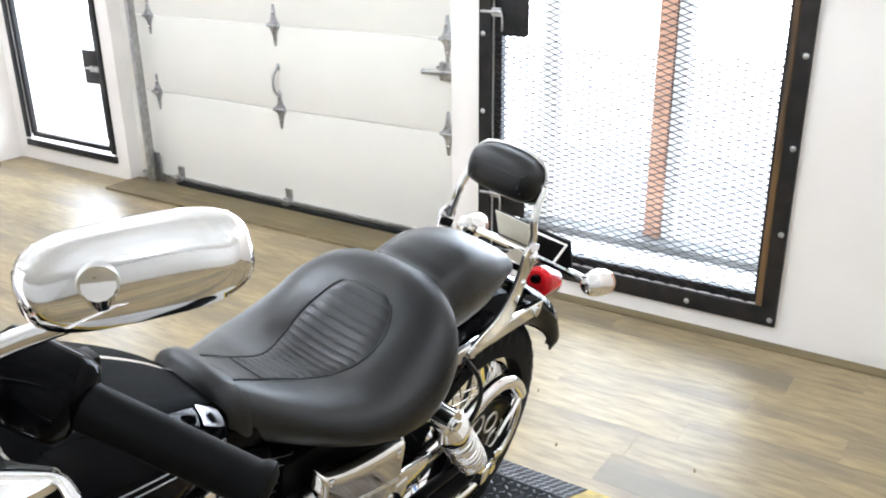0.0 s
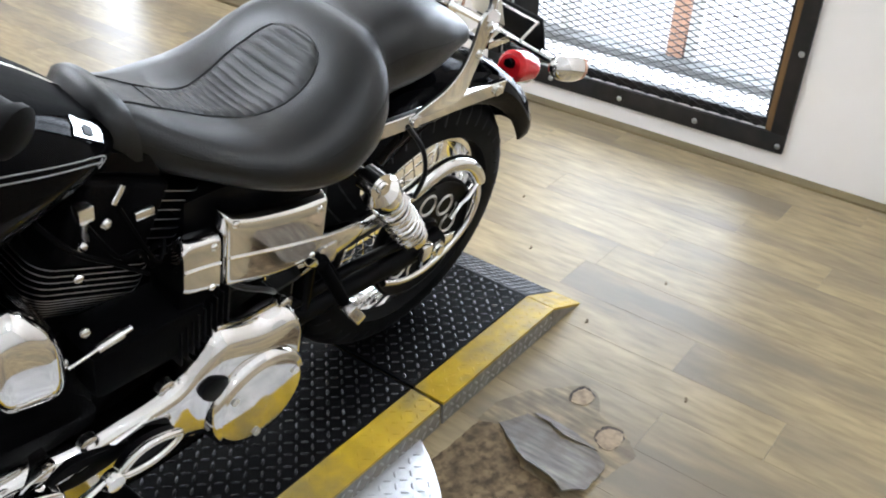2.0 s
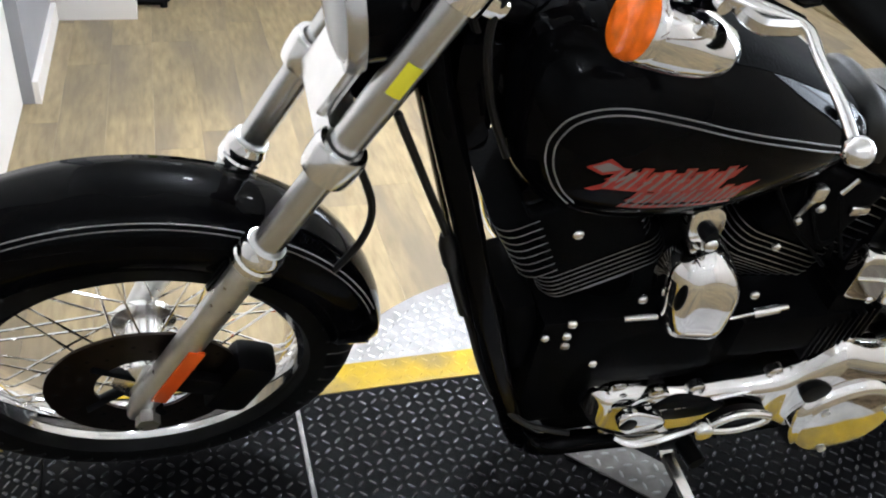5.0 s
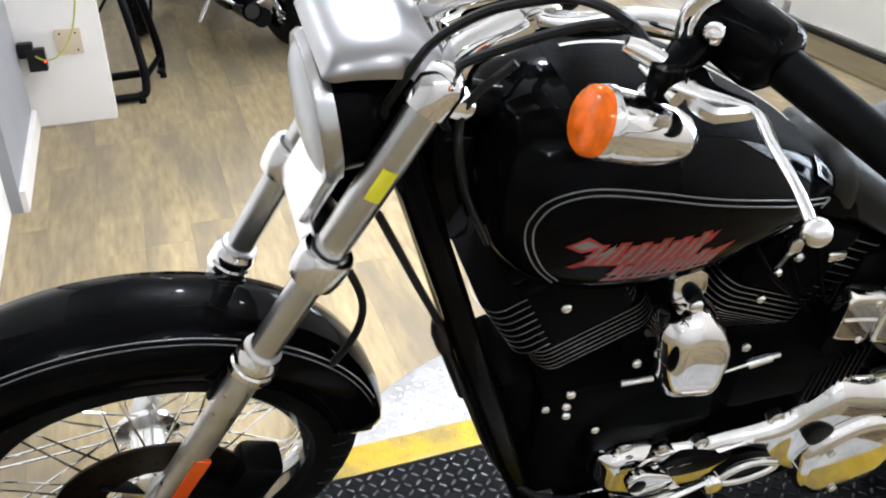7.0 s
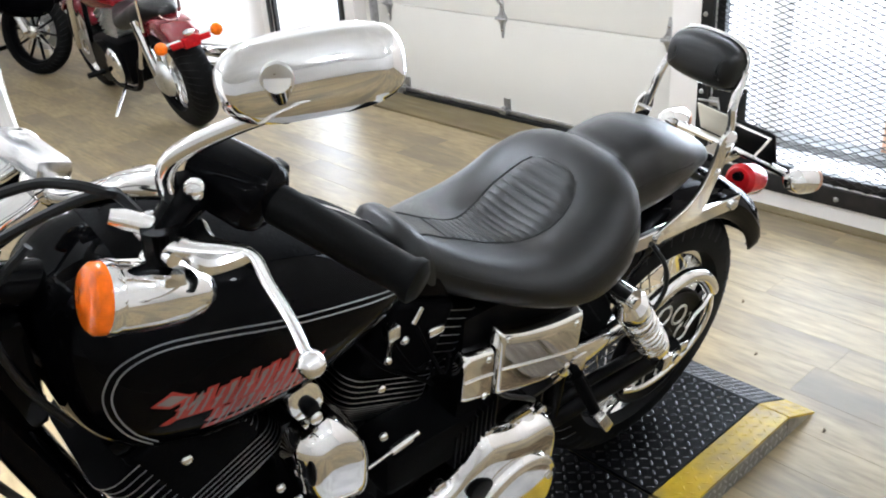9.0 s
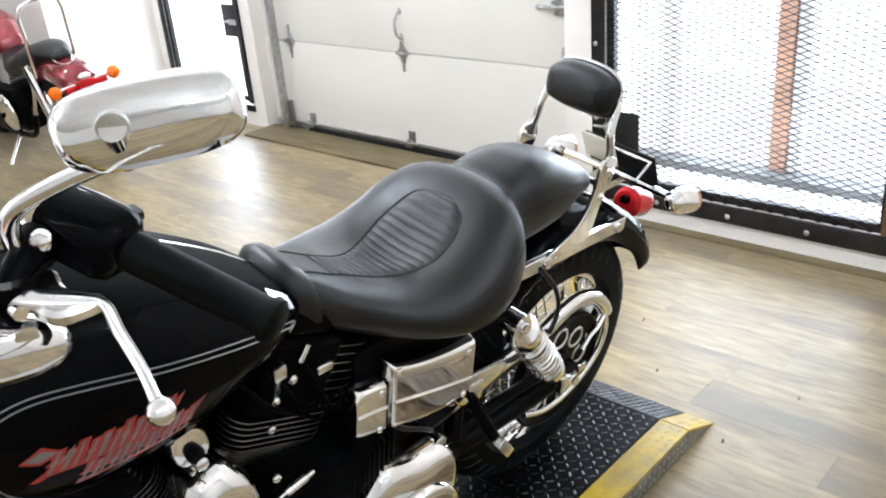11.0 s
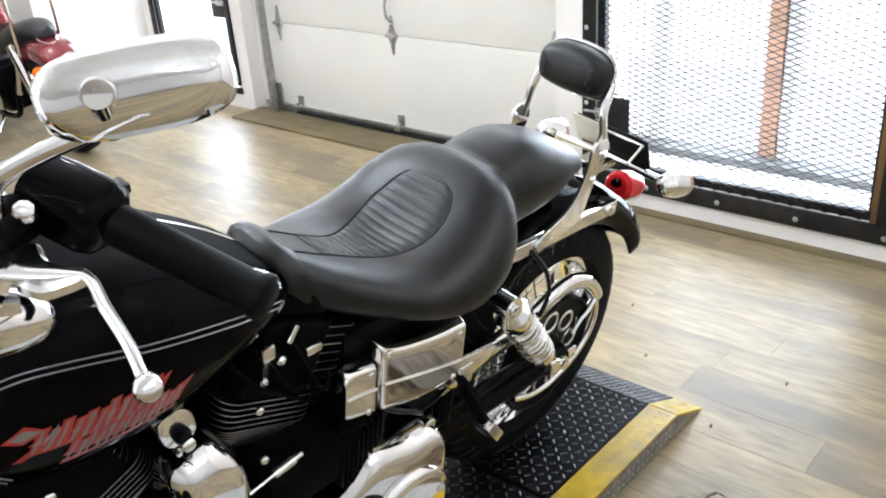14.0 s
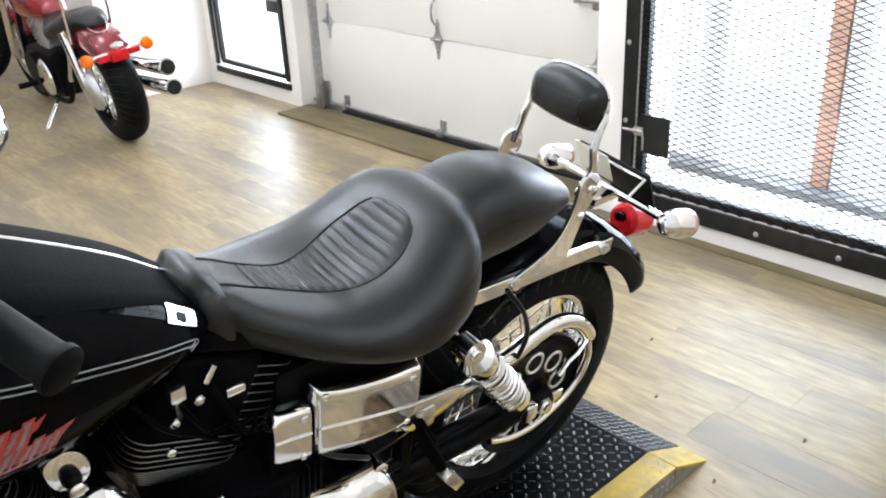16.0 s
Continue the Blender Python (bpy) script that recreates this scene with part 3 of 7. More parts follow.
def ramp(x0, x1):
    L = math.hypot(x1 - x0, PH)
    s = 1 if x1 > x0 else -1
    m = pose(x0, 0, PH, 0, math.degrees(math.asin(PH / L)) if s > 0 else 180 - math.degrees(math.asin(PH / L)), 0) if s > 0 else pose(x0, 0, PH, 0, math.degrees(math.asin(PH / L)), 0) @ Matrix.Diagonal((-1, 1, 1, 1))
    if s < 0:
        m = pose(x0, 0, PH, 0, -math.degrees(math.asin(PH / L)), 0)
    d = made("ramp_plate", lambda bm: box(bm, (s * L / 2, (PY0 + PY1) / 2, -0.003), (L, PY1 - PY0 - 2 * EW - 0.006, 0.006), m), TREAD, stand, "black tread plate ramp")
    made("tread_pattern", lambda bm: lugs(bm, min(0, s * L), max(0, s * L), PY0 + EW + 0.006, PY1 - EW - 0.006, 0.0, m, 0.02), TREADBUMP, d, "", 80)["kind"] = "stuff"
    for ya, yb in ((PY0, PY0 + EW), (PY1 - EW, PY1)):
        e = made("yellow_edge", lambda bm: box(bm, (s * L / 2, (ya + yb) / 2, -0.003), (L, yb - ya, 0.0064), m), YELLOW, stand, "yellow painted ramp edge")
        made("edge_pattern", lambda bm: lugs(bm, min(0, s * L), max(0, s * L), ya + 0.004, yb - 0.004, 0.0, m), YELLOW, e, "", 80)["kind"] = "stuff"
    for ya in (PY0 + 0.003, PY1 - 0.003):
        made("ramp_side", lambda bm: prism(bm, [(x0, 0.002), (x0, PH - 0.008), (x1 - s * 0.01, 0.002)], ya - 0.002, ya + 0.002), SIDEALU, stand)


ramp(0.343, 0.4935)
ramp(-1.95, -2.1)
DCX, DCY, DR = -0.805, 0.087, 0.69
disc = made("turning_disc", lambda bm: lathe(bm, [(0.0, 0.0), (DR, 0.0), (DR, 0.007), (DR - 0.004, 0.009), (0.0, 0.009)], pose(DCX, DCY, 0.006), 96), ALUPLATE, stand, "bare aluminium tread plate disc")
made("disc_pattern", lambda bm: lugs(bm, DCX - DR, DCX + DR, DCY - DR, DCY + DR, 0.0149, p=0.024, inside=lambda x, y: math.hypot(x - DCX, y - DCY) < DR - 0.02 and not (PY0 - 0.01 < y < PY1 + 0.01)), ALUPLATE, disc, "", 80)["kind"] = "stuff"
for k in range(12):
    a = k * math.pi / 6 + 0.2
    if abs(math.sin(a)) > 0.6:
        made("disc_screw", lambda bm: ball(bm, (DCX + (DR - 0.03) * math.cos(a), DCY + (DR - 0.03) * math.sin(a), 0.0149), (0.007, 0.007, 0.003), u=10, v=6), STEEL, disc)

# ---- motorcycle on the stand ----
BIKE = pose(-0.004, 0.076, PH, 11.7, -0.54, -2.7) @ Matrix.Scale(1.025, 4)
BI = BIKE.inverted()
bike = thing("motorcycle", "gloss black cruiser motorcycle with chrome parts leaning on its side stand", "motorcycle", BIKE)
STEER = pose(-1.368, 0.013, 0.848, 4.5, 28, 0) @ pose(0, 0, 0, 0, 0, 5)
SI = STEER.inverted()
TURN = STEER @ pose(-1.35, 0, 0.85, 0, 28, 0).inverted()


def flip(p):
    """The mirrored place of a point that turns with the handlebar."""
    q = SI @ Vector(p)
    return STEER @ Vector((q.x, -q.y, q.z))


def wheel(c, R, half, rim_r, name, label, spokes=40, m=I4, rim_mat=None, parent=None):
    """A spoked wheel whose axle runs along y."""
    ax = m @ pose(c[0], c[1], c[2], 90, 0, 0)
    prof = []
    for k in range(17):
        a = math.pi * (k / 16) - math.pi / 2
        prof.append((rim_r + 0.008 + (R - rim_r - 0.008) * max(0.0, math.cos(a)) ** 0.62, half * math.sin(a)))
    w = made(name, lambda bm: lathe(bm, prof + [(rim_r, half * 0.7), (rim_r, -half * 0.7)], ax, 80, closed=True), RUBBER, parent or bike, label, 60)

    def grooves(bm):
        n = 44
        for k in range(n):
            for s in (-1, 1):
                a = 2 * math.pi * (k + (0.5 if s > 0 else 0)) / n
                pts = []
                for q in range(5):
                    t = 0.12 + 0.19 * q
                    th = t * math.pi / 2 * s
                    r = rim_r + 0.008 + (R - rim_r - 0.008) * max(0.0, math.cos(th)) ** 0.62 - 0.0016
                    pts.append((r * math.cos(a + 0.06 * q * 0.5), r * math.sin(a + 0.06 * q * 0.5), half * math.sin(th)))
                rod(bm, pts, 0.0028, 4, m=ax)
    made("tread_groove_pattern", grooves, STITCH, w)["kind"] = "stuff"
    rh = half * 0.72
    made("rim", lambda bm: lathe(bm, [(rim_r + 0.012, -rh), (rim_r + 0.012, -rh + 0.004), (rim_r - 0.004, -rh + 0.008), (rim_r - 0.018, -rh * 0.35), (rim_r - 0.02, 0), (rim_r - 0.018, rh * 0.35), (rim_r - 0.004, rh - 0.008), (rim_r + 0.012, rh - 0.004), (rim_r + 0.012, rh), (rim_r - 0.01, rh), (rim_r - 0.024, rh * 0.4), (rim_r - 0.026, 0), (rim_r - 0.024, -rh * 0.4), (rim_r - 0.01, -rh)], ax, 80, closed=True), rim_mat or CHROME, w, "chrome rim")
    made("hub", lambda bm: lathe(bm, [(0.012, -0.075), (0.03, -0.075), (0.05, -0.06), (0.05, -0.05), (0.03, -0.045), (0.028, 0.045), (0.05, 0.05), (0.05, 0.06), (0.03, 0.075), (0.012, 0.075)], ax, 28), ALLOY, w, "alloy hub")

    def spoke(bm, k):
        s = 1 if k % 2 else -1
        a = 2 * math.pi * k / spokes
        b = a + (0.42 if (k // 2) % 2 else -0.42)
        rod(bm, [(0.047 * math.cos(a), 0.047 * math.sin(a), s * 0.053), ((rim_r - 0.02) * math.cos(b), (rim_r - 0.02) * math.sin(b), s * 0.006)], 0.0019, 5, m=ax)
    for k in range(spokes):
        made("spoke", lambda bm: spoke(bm, k), CHROME, w)
    return w


RX, RZ = 0.004, 0.33
rear_wheel = wheel((RX, 0, RZ), 0.33, 0.075, 0.226, "rear_wheel", "black rear tyre on a chrome spoked rim")
FA = Vector((-0.046, 0, -0.586))
front_wheel = wheel(FA, 0.337, 0.052, 0.245, "front_wheel", "black front tyre on a chrome spoked rim", m=STEER)

# fuel tank
TANK = [(-1.225, 0.02, 0.9, 0.95), (-1.21, 0.09, 0.838, 0.985), (-1.168, 0.142, 0.795, 1.017), (-1.095, 0.166, 0.772, 1.035), (-1.01, 0.172, 0.768, 1.028), (-0.925, 0.166, 0.775, 1.0), (-0.845, 0.15, 0.79, 0.958), (-0.77, 0.125, 0.806, 0.913), (-0.72, 0.098, 0.816, 0.876), (-0.685, 0.06, 0.826, 0.856)]
TPROF = [(0, 1), (0.3, 0.99), (0.55, 0.95), (0.75, 0.86), (0.9, 0.72), (0.98, 0.55), (1, 0.4), (0.97, 0.22), (0.88, 0.08), (0.74, 0.0), (0.3, 0.0)]


def shell_ring(rows, prof, x):
    hw, zb, zt = lerp_rows(rows, x)
    half = [(hw * a, zb + (zt - zb) * b) for a, b in prof]
    return [(x, y, z) for y, z in half] + [(x, -y, z) for y, z in half[::-1] if y > 0]


def shell_point(rows, prof, x, s, off=0.0):
    """A point on a lofted shell: s runs down the profile from its crown, negative on the near side."""
    hw, zb, zt = lerp_rows(rows, x)
    q = min(abs(s), len(prof) - 1.001)
    i = int(q)
    a = [prof[i][k] + (prof[i + 1][k] - prof[i][k]) * (q - i) for k in (0, 1)]
    n = Vector((0, (prof[i][1] - prof[i + 1][1]) * (zt - zb), (prof[i + 1][0] - prof[i][0]) * hw))
    n.normalize()
    p = Vector((x, hw * a[0], zb + (zt - zb) * a[1])) + n * off
    return Vector((p.x, math.copysign(1, s) * p.y, p.z))


def shell_at(rows, prof, x, z, off=0.0, side=-1):
    """The point of a shell's flank at x and height z."""
    hw, zb, zt = lerp_rows(rows, x)
    f = (z - zb) / (zt - zb)
    for i in range(len(prof) - 1):
        if prof[i][1] >= f >= prof[i + 1][1]:
            q = i + (prof[i][1] - f) / max(1e-6, prof[i][1] - prof[i + 1][1])
            return shell_point(rows, prof, x, side * max(q, 0.01), off)
    return shell_point(rows, prof, x, side * 8, off)


xs = [-1.225 + (1.225 - 0.685) * (k / 48) for k in range(49)]
tank = made("fuel_tank", lambda bm: loft(bm, [shell_ring(TANK, TPROF, x) for x in xs]), BLACK, bike, "gloss black teardrop fuel tank", 70)
STRIPE = curve2([(-1.14, 0.808), (-1.164, 0.834), (-1.18, 0.868), (-1.182, 0.903), (-1.167, 0.934), (-1.137, 0.952), (-1.097, 0.956), (-1.04, 0.947), (-0.962, 0.926), (-0.873, 0.9), (-0.79, 0.871), (-0.745, 0.853), (-0.73, 0.842), (-0.745, 0.834)], 8)
for side in (-1, 1):
    for d in (0.0, 0.0075):
        made("pinstripe", lambda bm: rod(bm, [shell_at(TANK, TPROF, x, z, 0.0002, side) for x, z in inset2(STRIPE, d)[1:-1]], 0.0011, 6), PIN, tank, "thin silver pinstripe")


def decal(bm, quads, off):
    for q in quads:
        n = 6
        rows = []
        for i in range(n + 1):
            t = i / n
            a = [q[0][k] + (q[1][k] - q[0][k]) * t for k in (0, 1)]
            b = [q[3][k] + (q[2][k] - q[3][k]) * t for k in (0, 1)]
            rows.append([shell_at(TANK, TPROF, a[0] + (b[0] - a[0]) * u, a[1] + (b[1] - a[1]) * u, off) for u in (0, 0.5, 1)])
        loft(bm, rows, cap=False, ring_closed=False)


def slant(x0, x1, z0, z1, lean, grow=0.0):
    """A leaning bar from height z0 to z1, x0 to x1 wide at its foot."""
    return [(x0 - grow, z0 - grow), (x1 + grow, z0 - grow), (x1 + lean + grow, z1 + grow), (x0 + lean - grow, z1 + grow)]


def badge():
    """Two rows of leaning grey bars, each with a red shade round it, and two swept ends."""
    grey, red = [], []
    for x0, x1, za, zb, h, n in ((-1.118, -0.968, 0.854, 0.85, 0.029, 11), (-1.086, -0.94, 0.822, 0.823, 0.027, 13)):
        step = (x1 - x0) / n
        for k in range(n):
            a, z = x0 + step * k, za + (zb - za) * k / n
            w = step * (0.3, 0.42, 0.26)[k % 3]
            top = h * (1.0, 0.86, 1.08, 0.9)[k % 4]
            grey.append(slant(a, a + w, z, z + top, 0.017))
            if k % 3 == 0:
                grey.append(slant(a + w, a + step * 0.95, z + top * 0.42, z + top * 0.58, 0.003))
            elif k % 3 == 1:
                grey.append(slant(a + w + 0.006, a + step + 0.006, z + top * 0.8, z + top * 0.98, 0.003))
            red.append(slant(a - 0.001, a + step * 0.62, z - 0.001, z + top, 0.017, 0.0024))
        red.append(slant(x0, x1, za + h * 0.42, za + h * 0.55, 0.004))
    grey += [[(-1.136, 0.884), (-1.122, 0.878), (-1.1, 0.884), (-1.118, 0.892)], [(-1.104, 0.862), (-1.086, 0.878), (-1.082, 0.886), (-1.1, 0.872)]]
    red += [[(-1.142, 0.882), (-1.122, 0.873), (-1.094, 0.882), (-1.116, 0.897)], [(-1.136, 0.848), (-1.126, 0.846), (-1.08, 0.866), (-1.09, 0.876)], [(-0.97, 0.862), (-0.955, 0.868), (-0.942, 0.882), (-0.962, 0.876)], [(-0.945, 0.836), (-0.93, 0.84), (-0.912, 0.856), (-0.935, 0.852)]]
    made("tank_graphic", lambda bm: decal(bm, red, 0.0009), BADGE_RED, tank, "red slanted shapes of a tank graphic", 80)["kind"] = "stuff"
    made("tank_graphic_print", lambda bm: decal(bm, grey, 0.0017), BADGE_GREY, tank, "grey slanted bars of a tank graphic", 80)["kind"] = "stuff"


badge()


def console(bm):
    rings = []
    for k in range(29):
        x = -1.12 + 0.415 * k / 28
        w = 2.9 - 0.5 * k / 28
        e = 0.0045 * min(1.0, k / 2, (28 - k) / 2) + 0.0004
        row = [shell_point(TANK, TPROF, x, w * (j / 8 - 1) if j < 8 else w * (j / 8 - 1) + 0.001, e * min(1.0, (8.2 - abs(j - 8)) / 1.0)) for j in range(17)]
        rings.append(row)
    loft(bm, rings, cap=False, ring_closed=False)


made("tank_console", console, FINMAT, tank, "black tank console", 60)
made("console_trim", lambda bm: rod(bm, [shell_point(TANK, TPROF, -1.1 + 0.39 * k / 20, 0.6, 0.005) for k in range(21)], 0.003, 8, flat=0.6), CHROME, tank, "chrome console trim")
made("filler_cap", lambda bm: lathe(bm, [(0, 0.016), (0.025, 0.015), (0.034, 0.01), (0.036, 0.0)], pose(-1.03, 0.095, 1.018, -24), 32), CHROME, tank, "chrome filler cap")
em_ = made("tail_emblem", lambda bm: decal(bm, [[(-0.768, 0.888), (-0.726, 0.857), (-0.719, 0.866), (-0.757, 0.896)]], 0.003), SATINCHROME, tank, "small bright chrome emblem", 80)
made("emblem_print", lambda bm: decal(bm, [[(-0.752, 0.88), (-0.739, 0.87), (-0.735, 0.875), (-0.748, 0.885)]], 0.0045), BLACK, em_, "black bars", 80)

# seat
SEAT = [(-0.72, 0.04, 0.81, 0.858), (-0.7, 0.064, 0.795, 0.876), (-0.66, 0.085, 0.778, 0.866), (-0.6, 0.125, 0.755, 0.836), (-0.52, 0.17, 0.728, 0.808), (-0.44, 0.192, 0.705, 0.803), (-0.37, 0.195, 0.695, 0.827), (-0.32, 0.188, 0.702, 0.861), (-0.28, 0.172, 0.715, 0.878), (-0.25, 0.146, 0.735, 0.88), (-0.225, 0.11, 0.745, 0.872), (-0.19, 0.104, 0.75, 0.88), (-0.13, 0.105, 0.755, 0.886), (-0.06, 0.1, 0.762, 0.87), (0.0, 0.088, 0.776, 0.846), (0.04, 0.075, 0.786, 0.822), (0.055, 0.03, 0.79, 0.808)]
SPROF = [(0, 1), (0.25, 0.995), (0.45, 0.975), (0.63, 0.93), (0.78, 0.85), (0.9, 0.72), (0.97, 0.55), (1, 0.36), (0.98, 0.18), (0.92, 0.04), (0.86, 0), (0.4, 0)]


def seat_ring(x):
    """The seat's section: the driver's part is dished, its rear lip rises."""
    ring = shell_ring(SEAT, SPROF, x)
    d = math.exp(-((x + 0.46) / 0.11) ** 2) * 0.02
    return [(px, py, pz - d * max(0.0, 1 - (abs(py) / 0.11) ** 2) if pz > 0.78 else pz) for px, py, pz in ring]


def seat_top(x, y, off=0.0):
    hw, zb, zt = lerp_rows(SEAT, x)
    f = min(abs(y) / hw, 0.97)
    z = 1.0
    for (a, b), (c, e) in zip(SPROF, SPROF[1:]):
        if a <= f <= c:
            z = b + (e - b) * (f - a) / (c - a)
            break
    d = math.exp(-((x + 0.46) / 0.11) ** 2) * 0.02 * max(0.0, 1 - (abs(y) / 0.11) ** 2)
    return Vector((x, y, zb + (zt - zb) * z - d + off))


xs = [-0.72 + 0.775 * k / 64 for k in range(65)]
seat = made("seat", lambda bm: loft(bm, [seat_ring(x) for x in xs]), LEATHER, bike, "black leather two-up seat, smooth and lightly creased", 75)
INS = [(-0.62, 0.036), (-0.588, 0.034), (-0.548, 0.036), (-0.508, 0.045), (-0.468, 0.06), (-0.428, 0.072), (-0.398, 0.077), (-0.363, 0.073), (-0.336, 0.06), (-0.321, 0.04), (-0.315, 0.017)]


def insert_half(x):
    return lerp_rows(INS, x)[0]


def insert_pad(bm):
    n, k = 170, 12
    rings = []
    for i in range(n + 1):
        x = -0.588 + 0.273 * i / n
        hw = insert_half(x)
        row = []
        for j in range(k + 1):
            v = -1 + 2 * j / k
            xx = x
            rib = abs(math.sin((x + 0.588) / 0.0148 * math.pi)) ** 0.4
            edge = min(1.0, (1 - abs(v)) * 5, i / 6, (n - i) / 6)
            row.append(seat_top(xx, v * hw * 0.98, 0.0008 + (0.0002 + 0.0042 * rib) * edge))
        rings.append(row)
    loft(bm, rings, cap=False, ring_closed=False)


made("ribbed_insert", insert_pad, LEATHER, seat, "ribbed leather seat insert", 80)


def outline_pts():
    xs2 = [-0.66 + 0.332 * k / 44 for k in range(45)]
    a = [seat_top(x, insert_half(max(x, -0.635)) + 0.002, 0.0008) for x in xs2]
    b = [seat_top(x, -insert_half(max(x, -0.635)) - 0.002, 0.0008) for x in xs2[::-1]]
    return a + [seat_top(-0.325, 0.0, 0.0008)] + b


for k in range(19):
    gx = -0.6 + 0.0148 * k
    if gx < -0.335:
        made("rib_seam", lambda bm: rod(bm, [seat_top(gx, insert_half(gx) * (j / 6 - 1) * 0.96, 0.0006) for j in range(13)], 0.0013, 5), STITCH, seat)
made("insert_piping", lambda bm: rod(bm, outline_pts(), 0.0015, 6), STITCH, seat, "black piping round the insert")
for side in (-1, 1):
    made("seam", lambda bm: rod(bm, [shell_point(SEAT, SPROF, -0.69 + 0.66 * k / 50, side * (6.4 - 0.6 * math.sin(math.pi * k / 50)), -0.0003) for k in range(51)], 0.0009, 5), STITCH, seat, "sewn seam")
    made("seam", lambda bm: rod(bm, [shell_point(SEAT, SPROF, -0.225 + 0.02 * (k / 20) ** 2, side * (0.02 + 7.4 * k / 20), -0.0003) for k in range(21)], 0.0009, 5), STITCH, seat, "sewn seam")


def nose(bm):
    rings = []
    for k in range(7):
        x = -0.728 + 0.06 * k / 6
        o = 0.01 + 0.008 * math.sin(math.pi * k / 6) + (0.001 if k % 2 else 0)
        rings.append([shell_point(SEAT, SPROF, x, s, o) for s in (-8, -7, -6, -5, -4, -3, -2, -1, -0.02, 1, 2, 3, 4, 5, 6, 7, 8)])
    loft(bm, rings, cap=False, ring_closed=False)


made("seat_nose", nose, LEATHER, seat, "folded leather nose of the seat", 80)

# drive side covers
PRIM_T = curve2([(-1.005, 0.34), (-0.995, 0.378), (-0.96, 0.394), (-0.89, 0.389), (-0.815, 0.38), (-0.745, 0.386), (-0.685, 0.402), (-0.65, 0.416), (-0.604, 0.472), (-0.58, 0.482), (-0.508, 0.458), (-0.442, 0.452), (-0.425, 0.432), (-0.412, 0.39), (-0.4, 0.32), (-0.392, 0.28)], 4)
PRIM_B = curve2([(-1.005, 0.33), (-0.982, 0.296), (-0.93, 0.254), (-0.872, 0.242), (-0.79, 0.244), (-0.725, 0.252), (-0.66, 0.25), (-0.61, 0.224), (-0.565, 0.188), (-0.5, 0.17), (-0.435, 0.188), (-0.405, 0.225), (-0.392, 0.262)], 4)
prim = made("primary_cover", lambda bm: pillow(bm, PRIM_T, PRIM_B, -0.08, lambda x: 0.078 + 0.022 * min(1.0, max(0.0, (x + 0.76) / 0.14)) - 0.008 * math.exp(-((x + 0.64) / 0.03) ** 2), nx=90, nz=30, power=8.0, ends=0.06), CHROME, bike, "polished chrome primary drive cover", 60)
made("cover_rim", lambda bm: rod(bm, [(x, -0.1, z + 0.004) for x, z in PRIM_B[3:-2]], 0.0075, 8), CHROME, prim, "raised chrome rim")
for dz in (0.04,):
    made("cover_ridge", lambda bm: rod(bm, spline([(-0.985, -0.115, 0.335 + dz * 0.7), (-0.955, -0.152, 0.322 + dz * 0.9), (-0.88, -0.159, 0.31 + dz), (-0.8, -0.158, 0.32 + dz * 0.8), (-0.72, -0.158, 0.345 + dz * 0.6)], 5), 0.0055, 8), CHROME, prim, "raised chrome ridge")
for x, z in ((-0.58, 0.462), (-0.44, 0.436), (-0.68, 0.396), (-0.816, 0.372), (-0.95, 0.37), (-0.95, 0.284), (-0.8, 0.258), (-0.63, 0.25)):
    made("cover_bolt", lambda bm: (lathe(bm, [(0.016, 0.0), (0.016, 0.014), (0.012, 0.017), (0.0075, 0.017), (0.0075, 0.006), (0, 0.006)], pose(x, -0.135, z, 90), 18)), ALLOY, prim, "socket bolt in a raised boss")
made("cover_blade", lambda bm: prism(bm, rounded([(-0.945, 0.35), (-0.926, 0.374), (-0.9, 0.386), (-0.874, 0.39), (-0.884, 0.372), (-0.91, 0.35), (-0.93, 0.334)], 4), -0.12, -0.162, 0.006), CHROME, prim, "swept chrome blade", 40)
DERBY = pose(-0.52, -0.178, 0.287, 90)


def sunburst(bm):
    """A shallow dish with fine rays pressed into its face and a stepped rim."""
    rings = []
    for r, z, ray in ((0.012, 0.021, 0.0), (0.02, 0.0212, 0.0001), (0.085, 0.0186, 0.0003), (0.09, 0.018, 0.0), (0.091, 0.0168, 0.0), (0.097, 0.0165, 0.0), (0.104, 0.01, 0.0), (0.107, -0.012, 0.0)):
        rings.append([DERBY @ Vector((r * math.cos(a), r * math.sin(a), z + (ray if k % 2 else -ray))) for k, a in ((k, 2 * math.pi * k / 72) for k in range(72))])
    loft(bm, rings)


derby = made("clutch_cover", sunburst, CHROME, prim, "round chrome clutch cover with pressed rays", 50)
for k in range(3):
    a = 0.4 + k * 2.094
    made("cover_screw", lambda bm: lathe(bm, [(0.008, 0), (0.008, 0.003), (0.004, 0.003), (0.004, 0.0015), (0, 0.0015)], pose(-0.52 + 0.078 * math.cos(a), -0.198, 0.287 + 0.078 * math.sin(a), 90), 12), BRUSHED, derby)
made("cover_recess", lambda bm: prism(bm, rounded([(-0.638, 0.372), (-0.632, 0.394), (-0.612, 0.402), (-0.586, 0.386), (-0.592, 0.358), (-0.616, 0.348)], 4), -0.15, -0.1835, 0.002), SATIN, prim, "black recess of the cover")
insp = made("inspection_cover", lambda bm: prism(bm, rounded([(-0.965, 0.36), (-0.945, 0.386), (-0.902, 0.37), (-0.88, 0.35), (-0.893, 0.325), (-0.943, 0.327)], 4), -0.17, -0.188, 0.004), CHROME, prim, "oval chrome inspection cover", 50)
